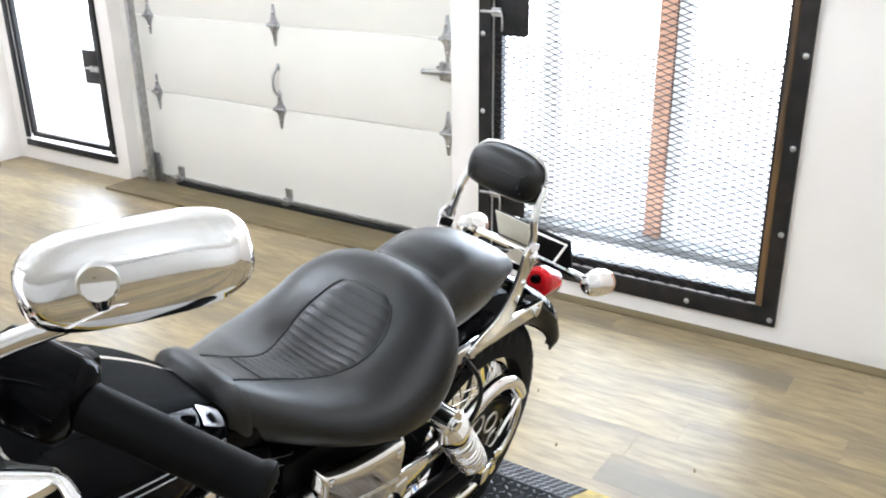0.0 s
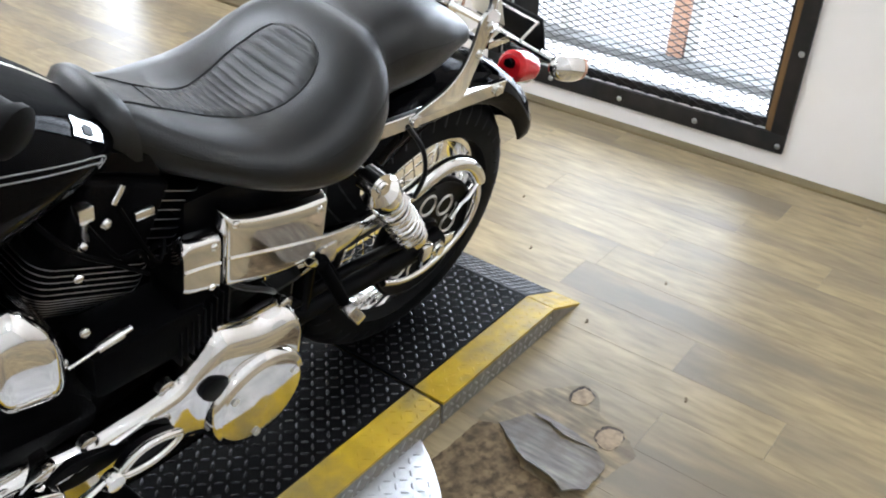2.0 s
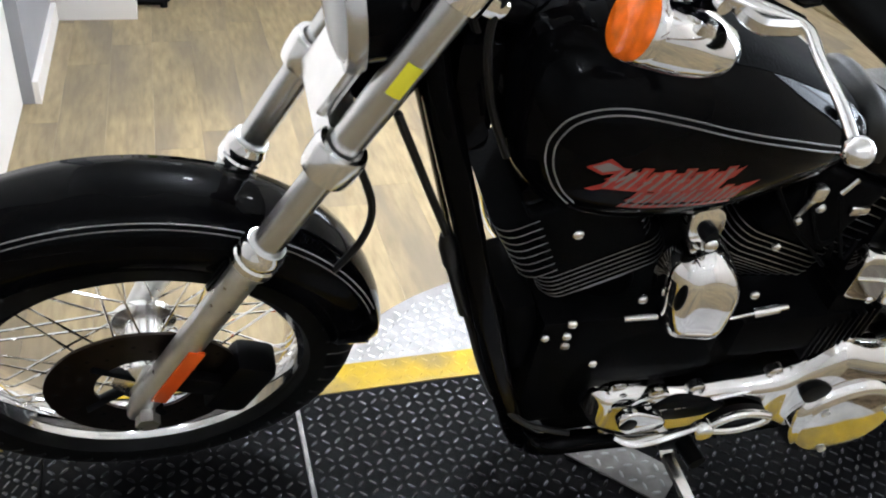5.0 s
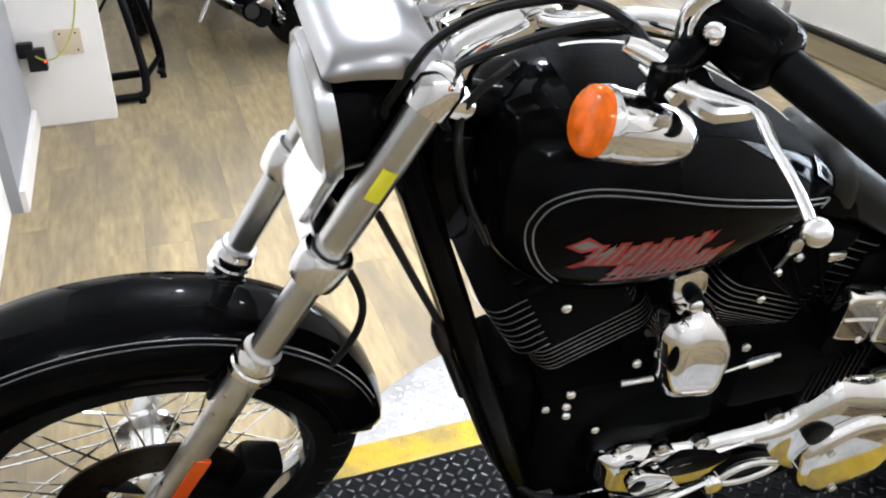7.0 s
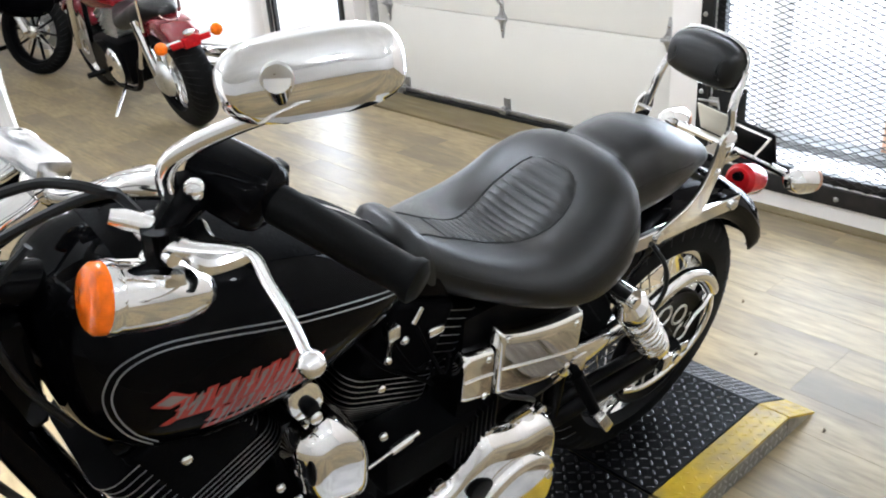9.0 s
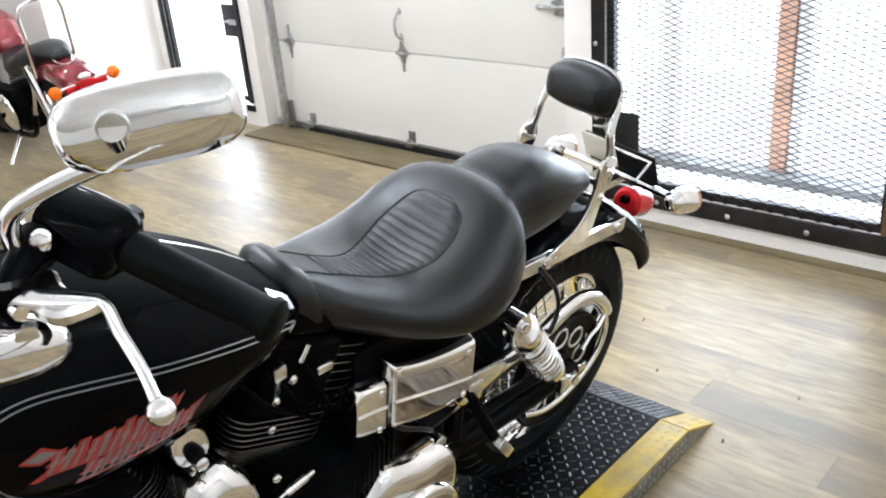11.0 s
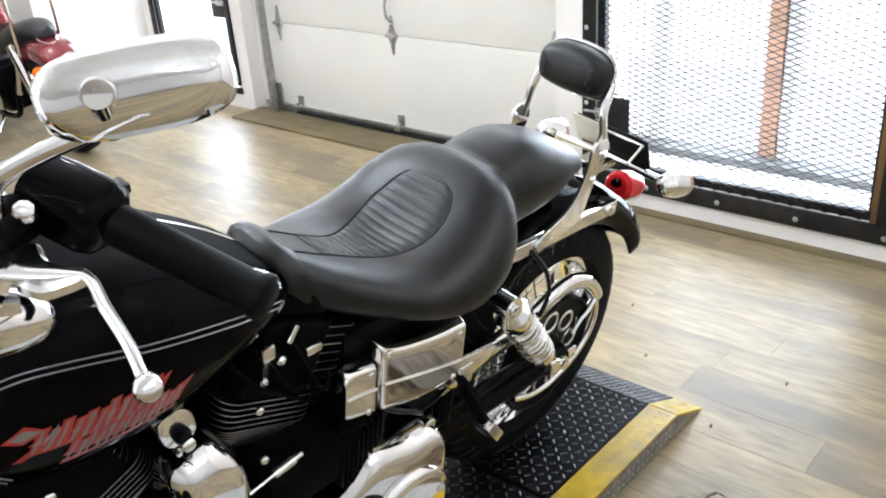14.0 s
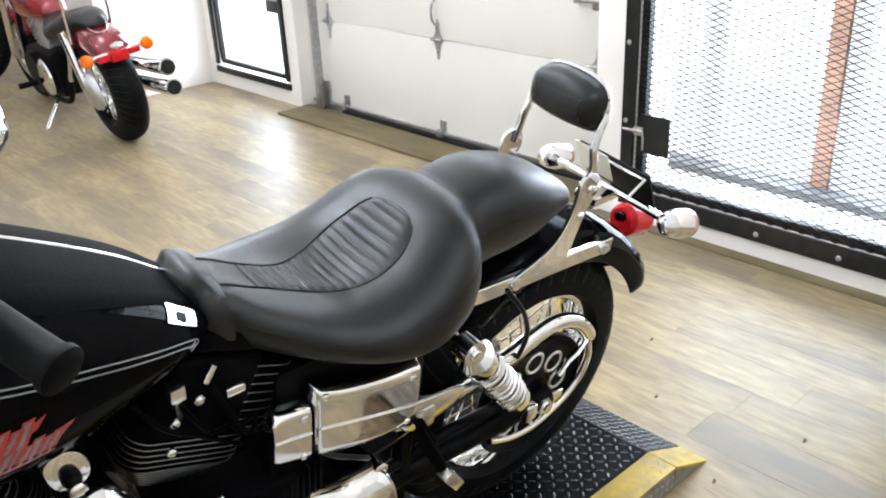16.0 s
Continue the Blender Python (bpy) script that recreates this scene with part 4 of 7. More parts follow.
made("cover_slot", lambda bm: prism(bm, rounded([(-0.962, 0.352), (-0.952, 0.372), (-0.935, 0.366), (-0.94, 0.346)], 4), -0.18, -0.191, 0.001), SATIN, insp, "black slot")

# engine
engine = made("crankcase", lambda bm: box(bm, (-0.935, 0.0, 0.38), (0.33, 0.2, 0.28), bev=0.03), FINMAT, bike, "black crankcase", 50)
made("gearbox", lambda bm: box(bm, (-0.6, 0.0, 0.38), (0.36, 0.17, 0.3), bev=0.03), FINMAT, engine, "black gearbox", 50)
made("oil_pan", lambda bm: box(bm, (-0.75, 0.0, 0.23), (0.55, 0.17, 0.1), bev=0.02), FINMAT, engine, "black oil pan", 50)
made("flywheel_case", lambda bm: cyl(bm, (-0.9, -0.1, 0.35), (-0.9, 0.14, 0.35), 0.13, seg=32), FINMAT, engine, "round black flywheel case", 50)


def round_rect(hx, hy, r, n=5):
    out = []
    for cx, cy, a0 in ((hx - r, hy - r, 0), (-hx + r, hy - r, 90), (-hx + r, -hy + r, 180), (hx - r, -hy + r, 270)):
        for k in range(n + 1):
            a = radians(a0 + 90 * k / n)
            out.append((cx + r * math.cos(a), cy + r * math.sin(a)))
    return out


def cylinder(tilt, base, aft):
    """A barrel with close fins that narrow towards its foot, and a head whose coarser fins show fore and aft."""
    m = pose(base[0], 0, base[1], 0, tilt, 0)
    c = made("cylinder", lambda bm: (lathe(bm, [(0, 0.1), (0.05, 0.1), (0.058, 0.3), (0.066, 0.36), (0, 0.36)], m, 32), prism(bm, round_rect(0.074, 0.101, 0.02), 0.384, 0.51, 0.008, m @ pose(0, 0, 0, 90, 0, 0) @ Matrix.Diagonal((1, 1, -1, 1)))), FINMAT, engine, "black engine cylinder with bright fin edges", 50)
    rows = [(0.25 + 0.0098 * k, min(0.096, 0.038 + 0.0068 * k), 0.03) for k in range(14)] + [(0.39 + 0.0155 * k, 0.098 + 0.001 * k, 0.03) for k in range(8)]
    for z, g, r in rows:
        y = min(g + 0.006, 0.099)
        o = aft if z > 0.385 else 0.0
        fin = made("fin", lambda bm: loft(bm, [[m @ Vector((px + o, py, z + dz)) for px, py in round_rect(g, y, r)] for dz in (-0.0016, 0.0016)]), FINMAT, c)
        made("fin_edge", lambda bm: loft(bm, [[m @ Vector((px + o, py, z + dz)) for px, py in round_rect(g + 0.0006, y + 0.0006, r)] for dz in (-0.0007, 0.0007)]), FINEDGE, fin, "bright cut edge")
    made("base_flange", lambda bm: loft(bm, [[m @ Vector((px, py, z)) for px, py in round_rect(h, h + 0.006, 0.02)] for z, h in ((0.228, 0.026), (0.24, 0.031), (0.246, 0.034))]), FINEDGE, c, "bright base flange")
    made("head_bolt", lambda bm: ball(bm, m @ Vector((-0.02, -0.103, 0.45)), (0.009, 0.006, 0.009), u=12, v=8), ALLOY, c, "bright head bolt")
    made("rocker_box", lambda bm: box(bm, (0, 0, 0.53), (0.15, 0.18, 0.04), m, 0.014), BLACK, c, "gloss black rocker box")


cylinder(-25, (-0.884, 0.316), -0.016)
cylinder(24, (-0.9, 0.316), 0.03)
HORN_T = curve2([(-0.962, 0.65), (-0.956, 0.678), (-0.938, 0.698), (-0.91, 0.706), (-0.882, 0.697), (-0.858, 0.672), (-0.842, 0.635), (-0.83, 0.58)], 4)
HORN_B = curve2([(-0.962, 0.64), (-0.955, 0.605), (-0.944, 0.565), (-0.93, 0.535), (-0.912, 0.524), (-0.876, 0.516), (-0.85, 0.518), (-0.836, 0.535), (-0.83, 0.565)], 4)
horn = made("horn_cover", lambda bm: pillow(bm, HORN_T, HORN_B, -0.11, lambda x: 0.068, nx=28, nz=22, power=3.5, ends=0.3), CHROME, bike, "domed chrome horn cover", 60)
made("horn_lip", lambda bm: rod(bm, [(-0.942, -0.158, 0.578), (-0.917, -0.1755, 0.57), (-0.875, -0.1755, 0.563), (-0.845, -0.158, 0.561)], 0.003, 8), CHROME, horn, "raised chrome lip")
made("horn_slot", lambda bm: ball(bm, (-0.944, -0.163, 0.64), (0.006, 0.012, 0.026)), SATIN, horn, "black slot")
hb_ = made("horn_bracket", lambda bm: prism(bm, rounded([(-0.954, 0.765), (-0.93, 0.778), (-0.906, 0.765), (-0.898, 0.73), (-0.912, 0.712), (-0.94, 0.714), (-0.952, 0.735)], 4), -0.1, -0.132, 0.006), CHROME, bike, "chrome engine mount bracket", 40)
made("mount_rubber", lambda bm: lathe(bm, [(0.0125, 0.0), (0.013, 0.012), (0.01, 0.018), (0, 0.018)], pose(-0.926, -0.13, 0.738, 90), 20), SATIN, hb_, "black rubber mount")
made("mount_bolt", lambda bm: ball(bm, (-0.924, -0.15, 0.727), (0.011, 0.007, 0.011), u=12, v=8), ALLOY, hb_, "bright mount bolt")
for a, b, r in (((-0.83, -0.14, 0.548), (-0.775, -0.14, 0.558), 0.003), ((-0.785, -0.14, 0.556), (-0.745, -0.14, 0.562), 0.0075), ((-0.745, -0.14, 0.562), (-0.73, -0.14, 0.565), 0.0045), ((-1.0, -0.14, 0.573), (-0.948, -0.14, 0.571), 0.0045)):
    made("linkage_rod", lambda bm: cyl(bm, a, b, r, seg=10), ALLOY, bike, "bright control rod")
for x, y, z in ((-1.071, -0.13, 0.557), (-1.074, -0.13, 0.53), (-1.071, -0.13, 0.507), (-1.014, -0.13, 0.454), (-0.975, -0.13, 0.6), (-0.8, -0.14, 0.6), (-0.79, -0.12, 0.68), (-0.83, -0.13, 0.55), (-1.09, -0.1, 0.49), (-0.78, -0.12, 0.73)):
    made("engine_bolt", lambda bm: ball(bm, (x, y, z), (0.008, 0.006, 0.008), u=10, v=6), ALLOY, engine, "bright bolt head")
made("starter_housing", lambda bm: (box(bm, (-0.7, -0.1, 0.5), (0.2, 0.1, 0.09), pose(0, 0, 0), 0.02), box(bm, (-0.55, -0.1, 0.55), (0.2, 0.08, 0.06), bev=0.015)), FINMAT, engine, "black starter housing", 50)
for k in range(9):
    made("housing_rib", lambda bm: box(bm, (-0.655 + 0.011 * k, -0.128, 0.475 + 0.006 * k), (0.004, 0.05, 0.075), bev=0.001), SATIN, engine)
for k in range(0, 6, 2):
    made("coil_wire", lambda bm: rod(bm, spline([(-0.84 + 0.03 * k, -0.11, 0.8 - 0.01 * k), (-0.8 + 0.03 * k, -0.13, 0.74 - 0.02 * k), (-0.74 + 0.02 * k, -0.12, 0.68), (-0.68, -0.11, 0.62 + 0.01 * k)], 5), 0.004, 6), FINMAT, bike, "black wire")
made("fuel_tap", lambda bm: (box(bm, (-0.775, -0.12, 0.785), (0.022, 0.02, 0.024), bev=0.004), cyl(bm, (-0.775, -0.12, 0.77), (-0.765, -0.1, 0.72), 0.006)), ALLOY, bike, "small bright fuel tap")
made("seat_bracket", lambda bm: box(bm, (-0.69, -0.12, 0.745), (0.03, 0.012, 0.014), bev=0.004), CHROME, bike, "small bright bracket")
made("seat_bolt", lambda bm: cyl(bm, (-0.73, -0.115, 0.775), (-0.715, -0.115, 0.8), 0.005), CHROME, bike, "small bright bolt")
for dx, dy in ((0.0, 0.1), (0.3, 0.13)):
    made("exhaust_pipe", lambda bm: rod(bm, spline([(-1.07 + dx, 0.06, 0.66), (-1.13 + dx, 0.1, 0.645), (-1.135 + dx, dy + 0.03, 0.58), (-1.08 + dx, dy + 0.06, 0.46), (-0.95 + dx, dy + 0.07, 0.34), (-0.6, dy + 0.07, 0.27), (-0.2, dy + 0.08, 0.28), (0.18, dy + 0.08, 0.3)], 8), 0.022, 16), CHROME, bike, "chrome exhaust pipe")
reg = made("voltage_regulator", lambda bm: box(bm, (-1.112, 0.0, 0.46), (0.05, 0.15, 0.16), pose(-1.112, 0, 0.46, 0, -14, 0) @ Matrix.Translation((1.112, 0, -0.46)), 0.01), FINMAT, bike, "black finned voltage regulator")
for k in range(7):
    made("cooling_rib", lambda bm: box(bm, (-1.142, -0.06 + 0.02 * k, 0.46), (0.022, 0.004, 0.14), pose(-1.112, 0, 0.46, 0, -14, 0) @ Matrix.Translation((1.112, 0, -0.46)), 0.001), SATIN, reg)
made("oil_filter", lambda bm: cyl(bm, (-1.02, -0.02, 0.35), (-1.12, -0.02, 0.32), 0.038, seg=28), SATIN, bike, "black oil filter canister", 50)

# Added black filler keeps bright floor from showing through between the cylinders.
made("engine_gap_filler", lambda bm: (box(bm, (-0.9, 0.04, 0.68), (0.13, 0.12, 0.2), bev=0.02), cyl(bm, (-0.9, 0.1, 0.68), (-0.9, 0.19, 0.68), 0.09, seg=32)), FINMAT, bike, "black filler closing the gap between the cylinders", 50)

# side cover in two chrome plates
def cover_plate(top, bot, y, rib, screws):
    sc = made("side_cover", lambda bm: pillow(bm, curve2(top, 4), curve2(bot, 4), y + 0.024, lambda x: 0.026, power=14.0, ends=0.04, nz=24), CHROME, bike, "chrome side cover plate", 50)
    made("cover_rib", lambda bm: rod(bm, spline([(x, y - 0.0005, z) for x, z in rib], 5), 0.005, 8, flat=0.7), CHROME, sc)
    for x, z in screws:
        made("cover_screw", lambda bm: ball(bm, (x, y - 0.0025, z), (0.007, 0.004, 0.007), u=10, v=6), ALLOY, sc)


cover_plate([(-0.58, 0.705), (-0.53, 0.682), (-0.475, 0.666), (-0.42, 0.655), (-0.366, 0.65)], [(-0.576, 0.56), (-0.55, 0.549), (-0.478, 0.527), (-0.43, 0.519), (-0.39, 0.522), (-0.366, 0.58)], -0.152, [(-0.57, 0.622), (-0.5, 0.6), (-0.44, 0.582), (-0.378, 0.566)], [(-0.388, 0.632), (-0.394, 0.535), (-0.56, 0.683)])
cover_plate([(-0.648, 0.66), (-0.636, 0.673), (-0.6, 0.669), (-0.578, 0.664)], [(-0.648, 0.583), (-0.636, 0.572), (-0.607, 0.562), (-0.578, 0.552)], -0.144, [(-0.645, 0.626), (-0.61, 0.62), (-0.58, 0.613)], [(-0.592, 0.65), (-0.594, 0.57)])
made("battery_box", lambda bm: box(bm, (-0.47, 0, 0.62), (0.3, 0.22, 0.2), bev=0.02), SATIN, bike, "black battery box")

# frame
for s in (-1, 1):
    made("frame_tube", lambda bm: rod(bm, spline([(-1.315, 0.03 * s, 1.0), (-1.292, 0.06 * s, 0.9), (-1.245, 0.08 * s, 0.74), (-1.182, 0.095 * s, 0.52), (-1.122, 0.104 * s, 0.33), (-1.068, 0.105 * s, 0.21), (-0.95, 0.105 * s, 0.18), (-0.45, 0.105 * s, 0.19), (-0.36, 0.1 * s, 0.3), (-0.35, 0.1 * s, 0.6)], 8), 0.0205, 14), BLACK, bike, "gloss black frame tube")
    made("swingarm", lambda bm: rod(bm, [(-0.4, 0.1 * s, 0.33), (-0.1, 0.115 * s, 0.335), (0.03, 0.115 * s, 0.335)], 0.024, 12), SATIN, bike, "black swingarm leg")
    made("axle_nut", lambda bm: (cyl(bm, (RX, 0.1 * s, RZ), (RX, 0.15 * s, RZ), 0.012), cyl(bm, (RX, 0.128 * s, RZ), (RX, 0.142 * s, RZ), 0.02, seg=6), box(bm, (RX + 0.03, 0.13 * s, RZ), (0.06, 0.008, 0.03), bev=0.003)), ALLOY, bike, "bright axle nut")
made("steering_head", lambda bm: (cyl(bm, STEER @ Vector((0, 0, 0.02)), STEER @ Vector((0, 0, 0.22)), 0.036, seg=20), rod(bm, [(-1.25, 0, 1.0), (-1.0, 0, 0.93), (-0.6, 0, 0.74), (-0.36, 0, 0.68)], 0.03, 12), box(bm, (-1.25, 0, 0.9), (0.06, 0.11, 0.16), bev=0.02)), BLACK, bike, "black steering head and backbone")

# belt drive
pulley = made("rear_pulley", lambda bm: lathe(bm, [(0.03, -0.012), (0.146, -0.012), (0.15, -0.006), (0.15, 0.01), (0.144, 0.012), (0.136, 0.004), (0.05, 0.004), (0.045, 0.012), (0.03, 0.012)], pose(RX, -0.088, RZ, 90), 56), SATIN, rear_wheel, "black belt pulley", 50)
for k in range(8):
    a = 2 * math.pi * k / 8
    made("pulley_ring", lambda bm: lathe(bm, [(0.02, 0.0), (0.024, 0.003), (0.028, 0.0)], pose(RX + 0.086 * math.cos(a), -0.0925, RZ + 0.086 * math.sin(a), 90), 20), BRUSHED, pulley)
made("drive_belt", lambda bm: strap(bm, [(-0.52, 0.42), (-0.2, 0.445), (RX, RZ + 0.135)], 0.008, -0.075, -0.105), PLASTIC, bike, "black drive belt")
made("belt_guard", lambda bm: rod(bm, [(x, -0.102, z) for x, z in curve2([(-0.38, 0.455), (-0.26, 0.472), (-0.16, 0.484), (-0.085, 0.493), (-0.03, 0.51), (0.03, 0.518), (0.09, 0.498), (0.13, 0.464), (0.154, 0.432), (0.16, 0.415)], 6)], [0.018] * 49 + [0.017, 0.016, 0.014, 0.011, 0.008, 0.004], 14), CHROME, bike, "curved chrome belt guard", 60)
made("lower_guard", lambda bm: rod(bm, [(x, -0.1, z) for x, z in curve2([(-0.11, 0.262), (-0.045, 0.234), (0.02, 0.228), (0.08, 0.244), (0.13, 0.272), (0.165, 0.312), (0.175, 0.365), (0.16, 0.415)], 6)], 0.0085, 10), CHROME, bike, "curved chrome lower belt guard", 60)
made("guard_plate", lambda bm: prism(bm, rounded([(-0.385, 0.535), (-0.3, 0.526), (-0.235, 0.515), (-0.25, 0.482), (-0.3, 0.47), (-0.355, 0.464), (-0.385, 0.49)], 3), -0.112, -0.13, 0.004), CHROME, bike, "chrome front plate of the belt guard", 50)
made("guard_clip", lambda bm: rod(bm, [(0.06, -0.115, 0.372), (0.085, -0.115, 0.4), (0.115, -0.112, 0.405), (0.15, -0.108, 0.435)], 0.008, 8, flat=0.4), CHROME, bike, "chrome guard clip")

# shock absorbers
for s in (-1, 1):
    top, bot = Vector((-0.285, 0.172 * s, 0.655)), Vector((-0.085, 0.162 * s, 0.39))
    d = (bot - top).normalized()
    q = d.to_track_quat("Z", "Y").to_matrix().to_4x4()
    sh = made("shock_absorber", lambda bm: (rod(bm, [top + d * k for k in (0.015, 0.028, 0.034, 0.062, 0.066, 0.068, 0.232, 0.235, 0.255, 0.262)], [0.02, 0.03, 0.035, 0.035, 0.033, 0.012, 0.012, 0.033, 0.031, 0.024], 24)), CHROME, bike, "chrome shock absorber", 35)
    L = (bot - top).length
    made("damper_tube", lambda bm: rod(bm, [top + d * k for k in (0.066, 0.234)], 0.0215, 20), SATIN, sh, "black damper tube inside the spring")
    made("spring", lambda bm: rod(bm, [Matrix.Translation(top) @ q @ Vector((0.029 * math.cos(a), 0.029 * math.sin(a), 0.07 + 0.162 * a / (2 * math.pi * 9))) for a in (2 * math.pi * 9 * k / 180 for k in range(181))], 0.0052, 8), ALLOY, sh, "chrome coil spring")
    made("shock_eye", lambda bm: (lathe(bm, [(0.012, -0.018), (0.024, -0.018), (0.024, 0.018), (0.012, 0.018)], pose(top.x, top.y, top.z, 90), 28, closed=True), cyl(bm, (top.x, 0.12 * s, top.z), (top.x, 0.2 * s, top.z), 0.011)), CHROME, sh, "chrome mounting eye")
    made("shock_foot", lambda bm: box(bm, (bot.x, bot.y, bot.z), (0.03, 0.034, 0.04), bev=0.006), CHROME, sh, "chrome lower mount")

# rear fender, struts, backrest
def fender(bm, c, a0, a1, r0, r1, half, skirt, m=I4, n=40, lip=0.0):
    rings = []
    for k in range(n + 1):
        t = k / n
        a = radians(a0 + (a1 - a0) * t)
        r = r0 + (r1 - r0) * (math.sin(t * math.pi / 2) ** 0.8 if lip else t)
        e = min(1.0, t * 14, (1 - t) * 14)
        h = half * (0.55 + 0.45 * e ** 0.5)
        sk = skirt * (0.35 + 0.65 * e)
        prof = [(-h, r - sk), (-h * 1.02, r - sk * 0.6), (-h * 0.98, r - 0.03), (-h * 0.82, r - 0.01), (-h * 0.45, r - 0.001), (0, r + 0.002), (h * 0.45, r - 0.001), (h * 0.82, r - 0.01), (h * 0.98, r - 0.03), (h * 1.02, r - sk * 0.6), (h, r - sk)]
        inner = [(y * 0.96, rr - 0.003) for y, rr in prof[::-1]]
        rings.append([m @ Vector((c[0] + rr * math.cos(a), y, c[2] + rr * math.sin(a))) for y, rr in prof + inner])
    loft(bm, rings)


rf = made("rear_fender", lambda bm: fender(bm, (RX, 0, RZ), 132, 16, 0.375, 0.412, 0.09, 0.075), BLACK, bike, "gloss black rear fender", 50)
for s in (-1, 1):
    st = made("fender_strut", lambda bm: strap(bm, [(-0.36, 0.695), (-0.13, 0.679), (0.02, 0.671), (0.164, 0.662)], 0.032, 0.092 * s, 0.104 * s), CHROME, bike, "chrome fender strut")
    for x, z in ((0.138, 0.664), (-0.112, 0.678)):
        made("strut_bolt", lambda bm: (lathe(bm, [(0.012, 0), (0.012, 0.006), (0.006, 0.008), (0, 0.008)], pose(x, 0.104 * s, z, -90 * s), 14)), ALLOY, st)
SIS = [(-0.13, 0.684), (-0.02, 0.678), (0.022, 0.692), (0.034, 0.726), (0.055, 0.784), (0.078, 0.818), (0.076, 0.846), (0.052, 0.86), (0.026, 0.848), (0.016, 0.795), (-0.006, 0.748), (-0.04, 0.72), (-0.085, 0.704)]
sissy = made("sissy_bar", lambda bm: rod(bm, spline([(0.055, -0.1, 0.835), (0.062, -0.096, 0.87), (0.062, -0.09, 0.9), (0.075, -0.085, 0.935), (0.09, -0.08, 0.96), (0.095, -0.05, 0.98), (0.095, 0.0, 0.984), (0.095, 0.05, 0.98), (0.09, 0.08, 0.96), (0.075, 0.085, 0.935), (0.062, 0.09, 0.9), (0.062, 0.096, 0.87), (0.055, 0.1, 0.835)], 6), 0.0085, 12), CHROME, bike, "chrome passenger backrest bar")
for s in (-1, 1):
    sp = made("sissy_plate", lambda bm: prism(bm, rounded(SIS, 3), 0.1 * s, 0.108 * s, 0.002), CHROME, sissy, "polished side plate", 50)
    for x, z in ((0.052, 0.828), (0.036, 0.775)):
        made("plate_bolt", lambda bm: ball(bm, (x, 0.109 * s, z), (0.009, 0.005, 0.009), u=10, v=6), ALLOY, sp)
PADM = pose(0.072, 0, 0.966, 0, 10, 0)


def backrest(bm):
    rings = []
    o = rounded([(-0.08, 0.0), (-0.074, 0.03), (-0.045, 0.046), (0.0, 0.05), (0.045, 0.046), (0.074, 0.03), (0.08, 0.0), (0.07, -0.032), (0.04, -0.041), (0.0, -0.043), (-0.04, -0.041), (-0.07, -0.032)], 4)
    for ins, x in ((0.012, 0.022), (0.0, 0.014), (0.0, -0.006), (0.006, -0.02), (0.016, -0.027), (0.03, -0.03)):
        rings.append([PADM @ Vector((x, y, z)) for y, z in inset2(o, ins)])
    loft(bm, rings)


pad = made("backrest_pad", backrest, LEATHER, sissy, "padded black leather backrest", 50)
made("backrest_rim", lambda bm: rod(bm, [PADM @ Vector((0.016, y, z)) for y, z in inset2(rounded([(-0.08, 0.0), (-0.074, 0.03), (-0.045, 0.046), (0.0, 0.05), (0.045, 0.046), (0.074, 0.03), (0.08, 0.0), (0.07, -0.032), (0.04, -0.041), (0.0, -0.043), (-0.04, -0.041), (-0.07, -0.032)], 4), -0.003)], 0.0045, 8, closed=True), CHROME, pad, "thin chrome rim")


def bullet(bm, base, tip, r):
    b, t = Vector(base), Vector(tip)
    d = (t - b)
    rod(bm, [b + d * f for f in (0, 0.04, 0.15, 0.35, 0.6, 0.85, 1.0)], [r * q for q in (0.1, 0.42, 0.7, 0.9, 1.0, 1.02, 0.98)], 24)


def lens(bm, base, tip, r):
    b, t = Vector(base), Vector(tip)
    d = (t - b).normalized()
    rod(bm, [t + d * f for f in (-0.002, 0.009, 0.013, 0.0145)], [r * 1.0, r * 0.98, r * 0.85, r * 0.2], 24)


made("signal_bar", lambda bm: (rod(bm, [(0.26, -0.14, 0.713), (0.255, 0.0, 0.72), (0.26, 0.14, 0.713)], 0.009, 12), box(bm, (0.225, 0, 0.712), (0.08, 0.06, 0.02), bev=0.006)), CHROME, bike, "chrome rear signal bar")
for s in (-1, 1):
    a, b = (0.228, 0.166 * s, 0.72), (0.302, 0.171 * s, 0.702)
    sg = made("rear_signal", lambda bm: bullet(bm, a, b, 0.03), CHROME, bike, "chrome bullet turn signal")
    made("lens", lambda bm: lens(bm, a, b, 0.03), CLEARAMBER, sg, "pale amber lens")
tl = made("tail_light", lambda bm: rod(bm, [(0.322, 0, 0.62), (0.34, 0, 0.614), (0.348, 0, 0.612)], [0.01, 0.013, 0.014], 28), BLACK, bike, "round black tail light housing")
made("lens", lambda bm: rod(bm, [(0.334, 0, 0.607), (0.345, 0, 0.604), (0.4, 0, 0.587), (0.422, 0, 0.58), (0.43, 0, 0.577)], [0.028, 0.038, 0.038, 0.03, 0.005], 28), RED, tl, "red tail light lens")
PLM = pose(0.285, 0, 0.735, 0, -28, 0)
lp = made("plate_holder", lambda bm: box(bm, (0, 0, 0), (0.006, 0.19, 0.115), PLM, 0.003), PLASTIC, bike, "black number plate holder")
made("plate_arm", lambda bm: (rod(bm, [(0.2, -0.09, 0.75), PLM @ Vector((-0.01, -0.09, 0.055))], 0.0032, 8), rod(bm, [PLM @ Vector((-0.008, -0.09, 0.05)), PLM @ Vector((-0.008, 0.09, 0.05))], 0.0032, 8)), CHROME, lp, "chrome plate bracket")
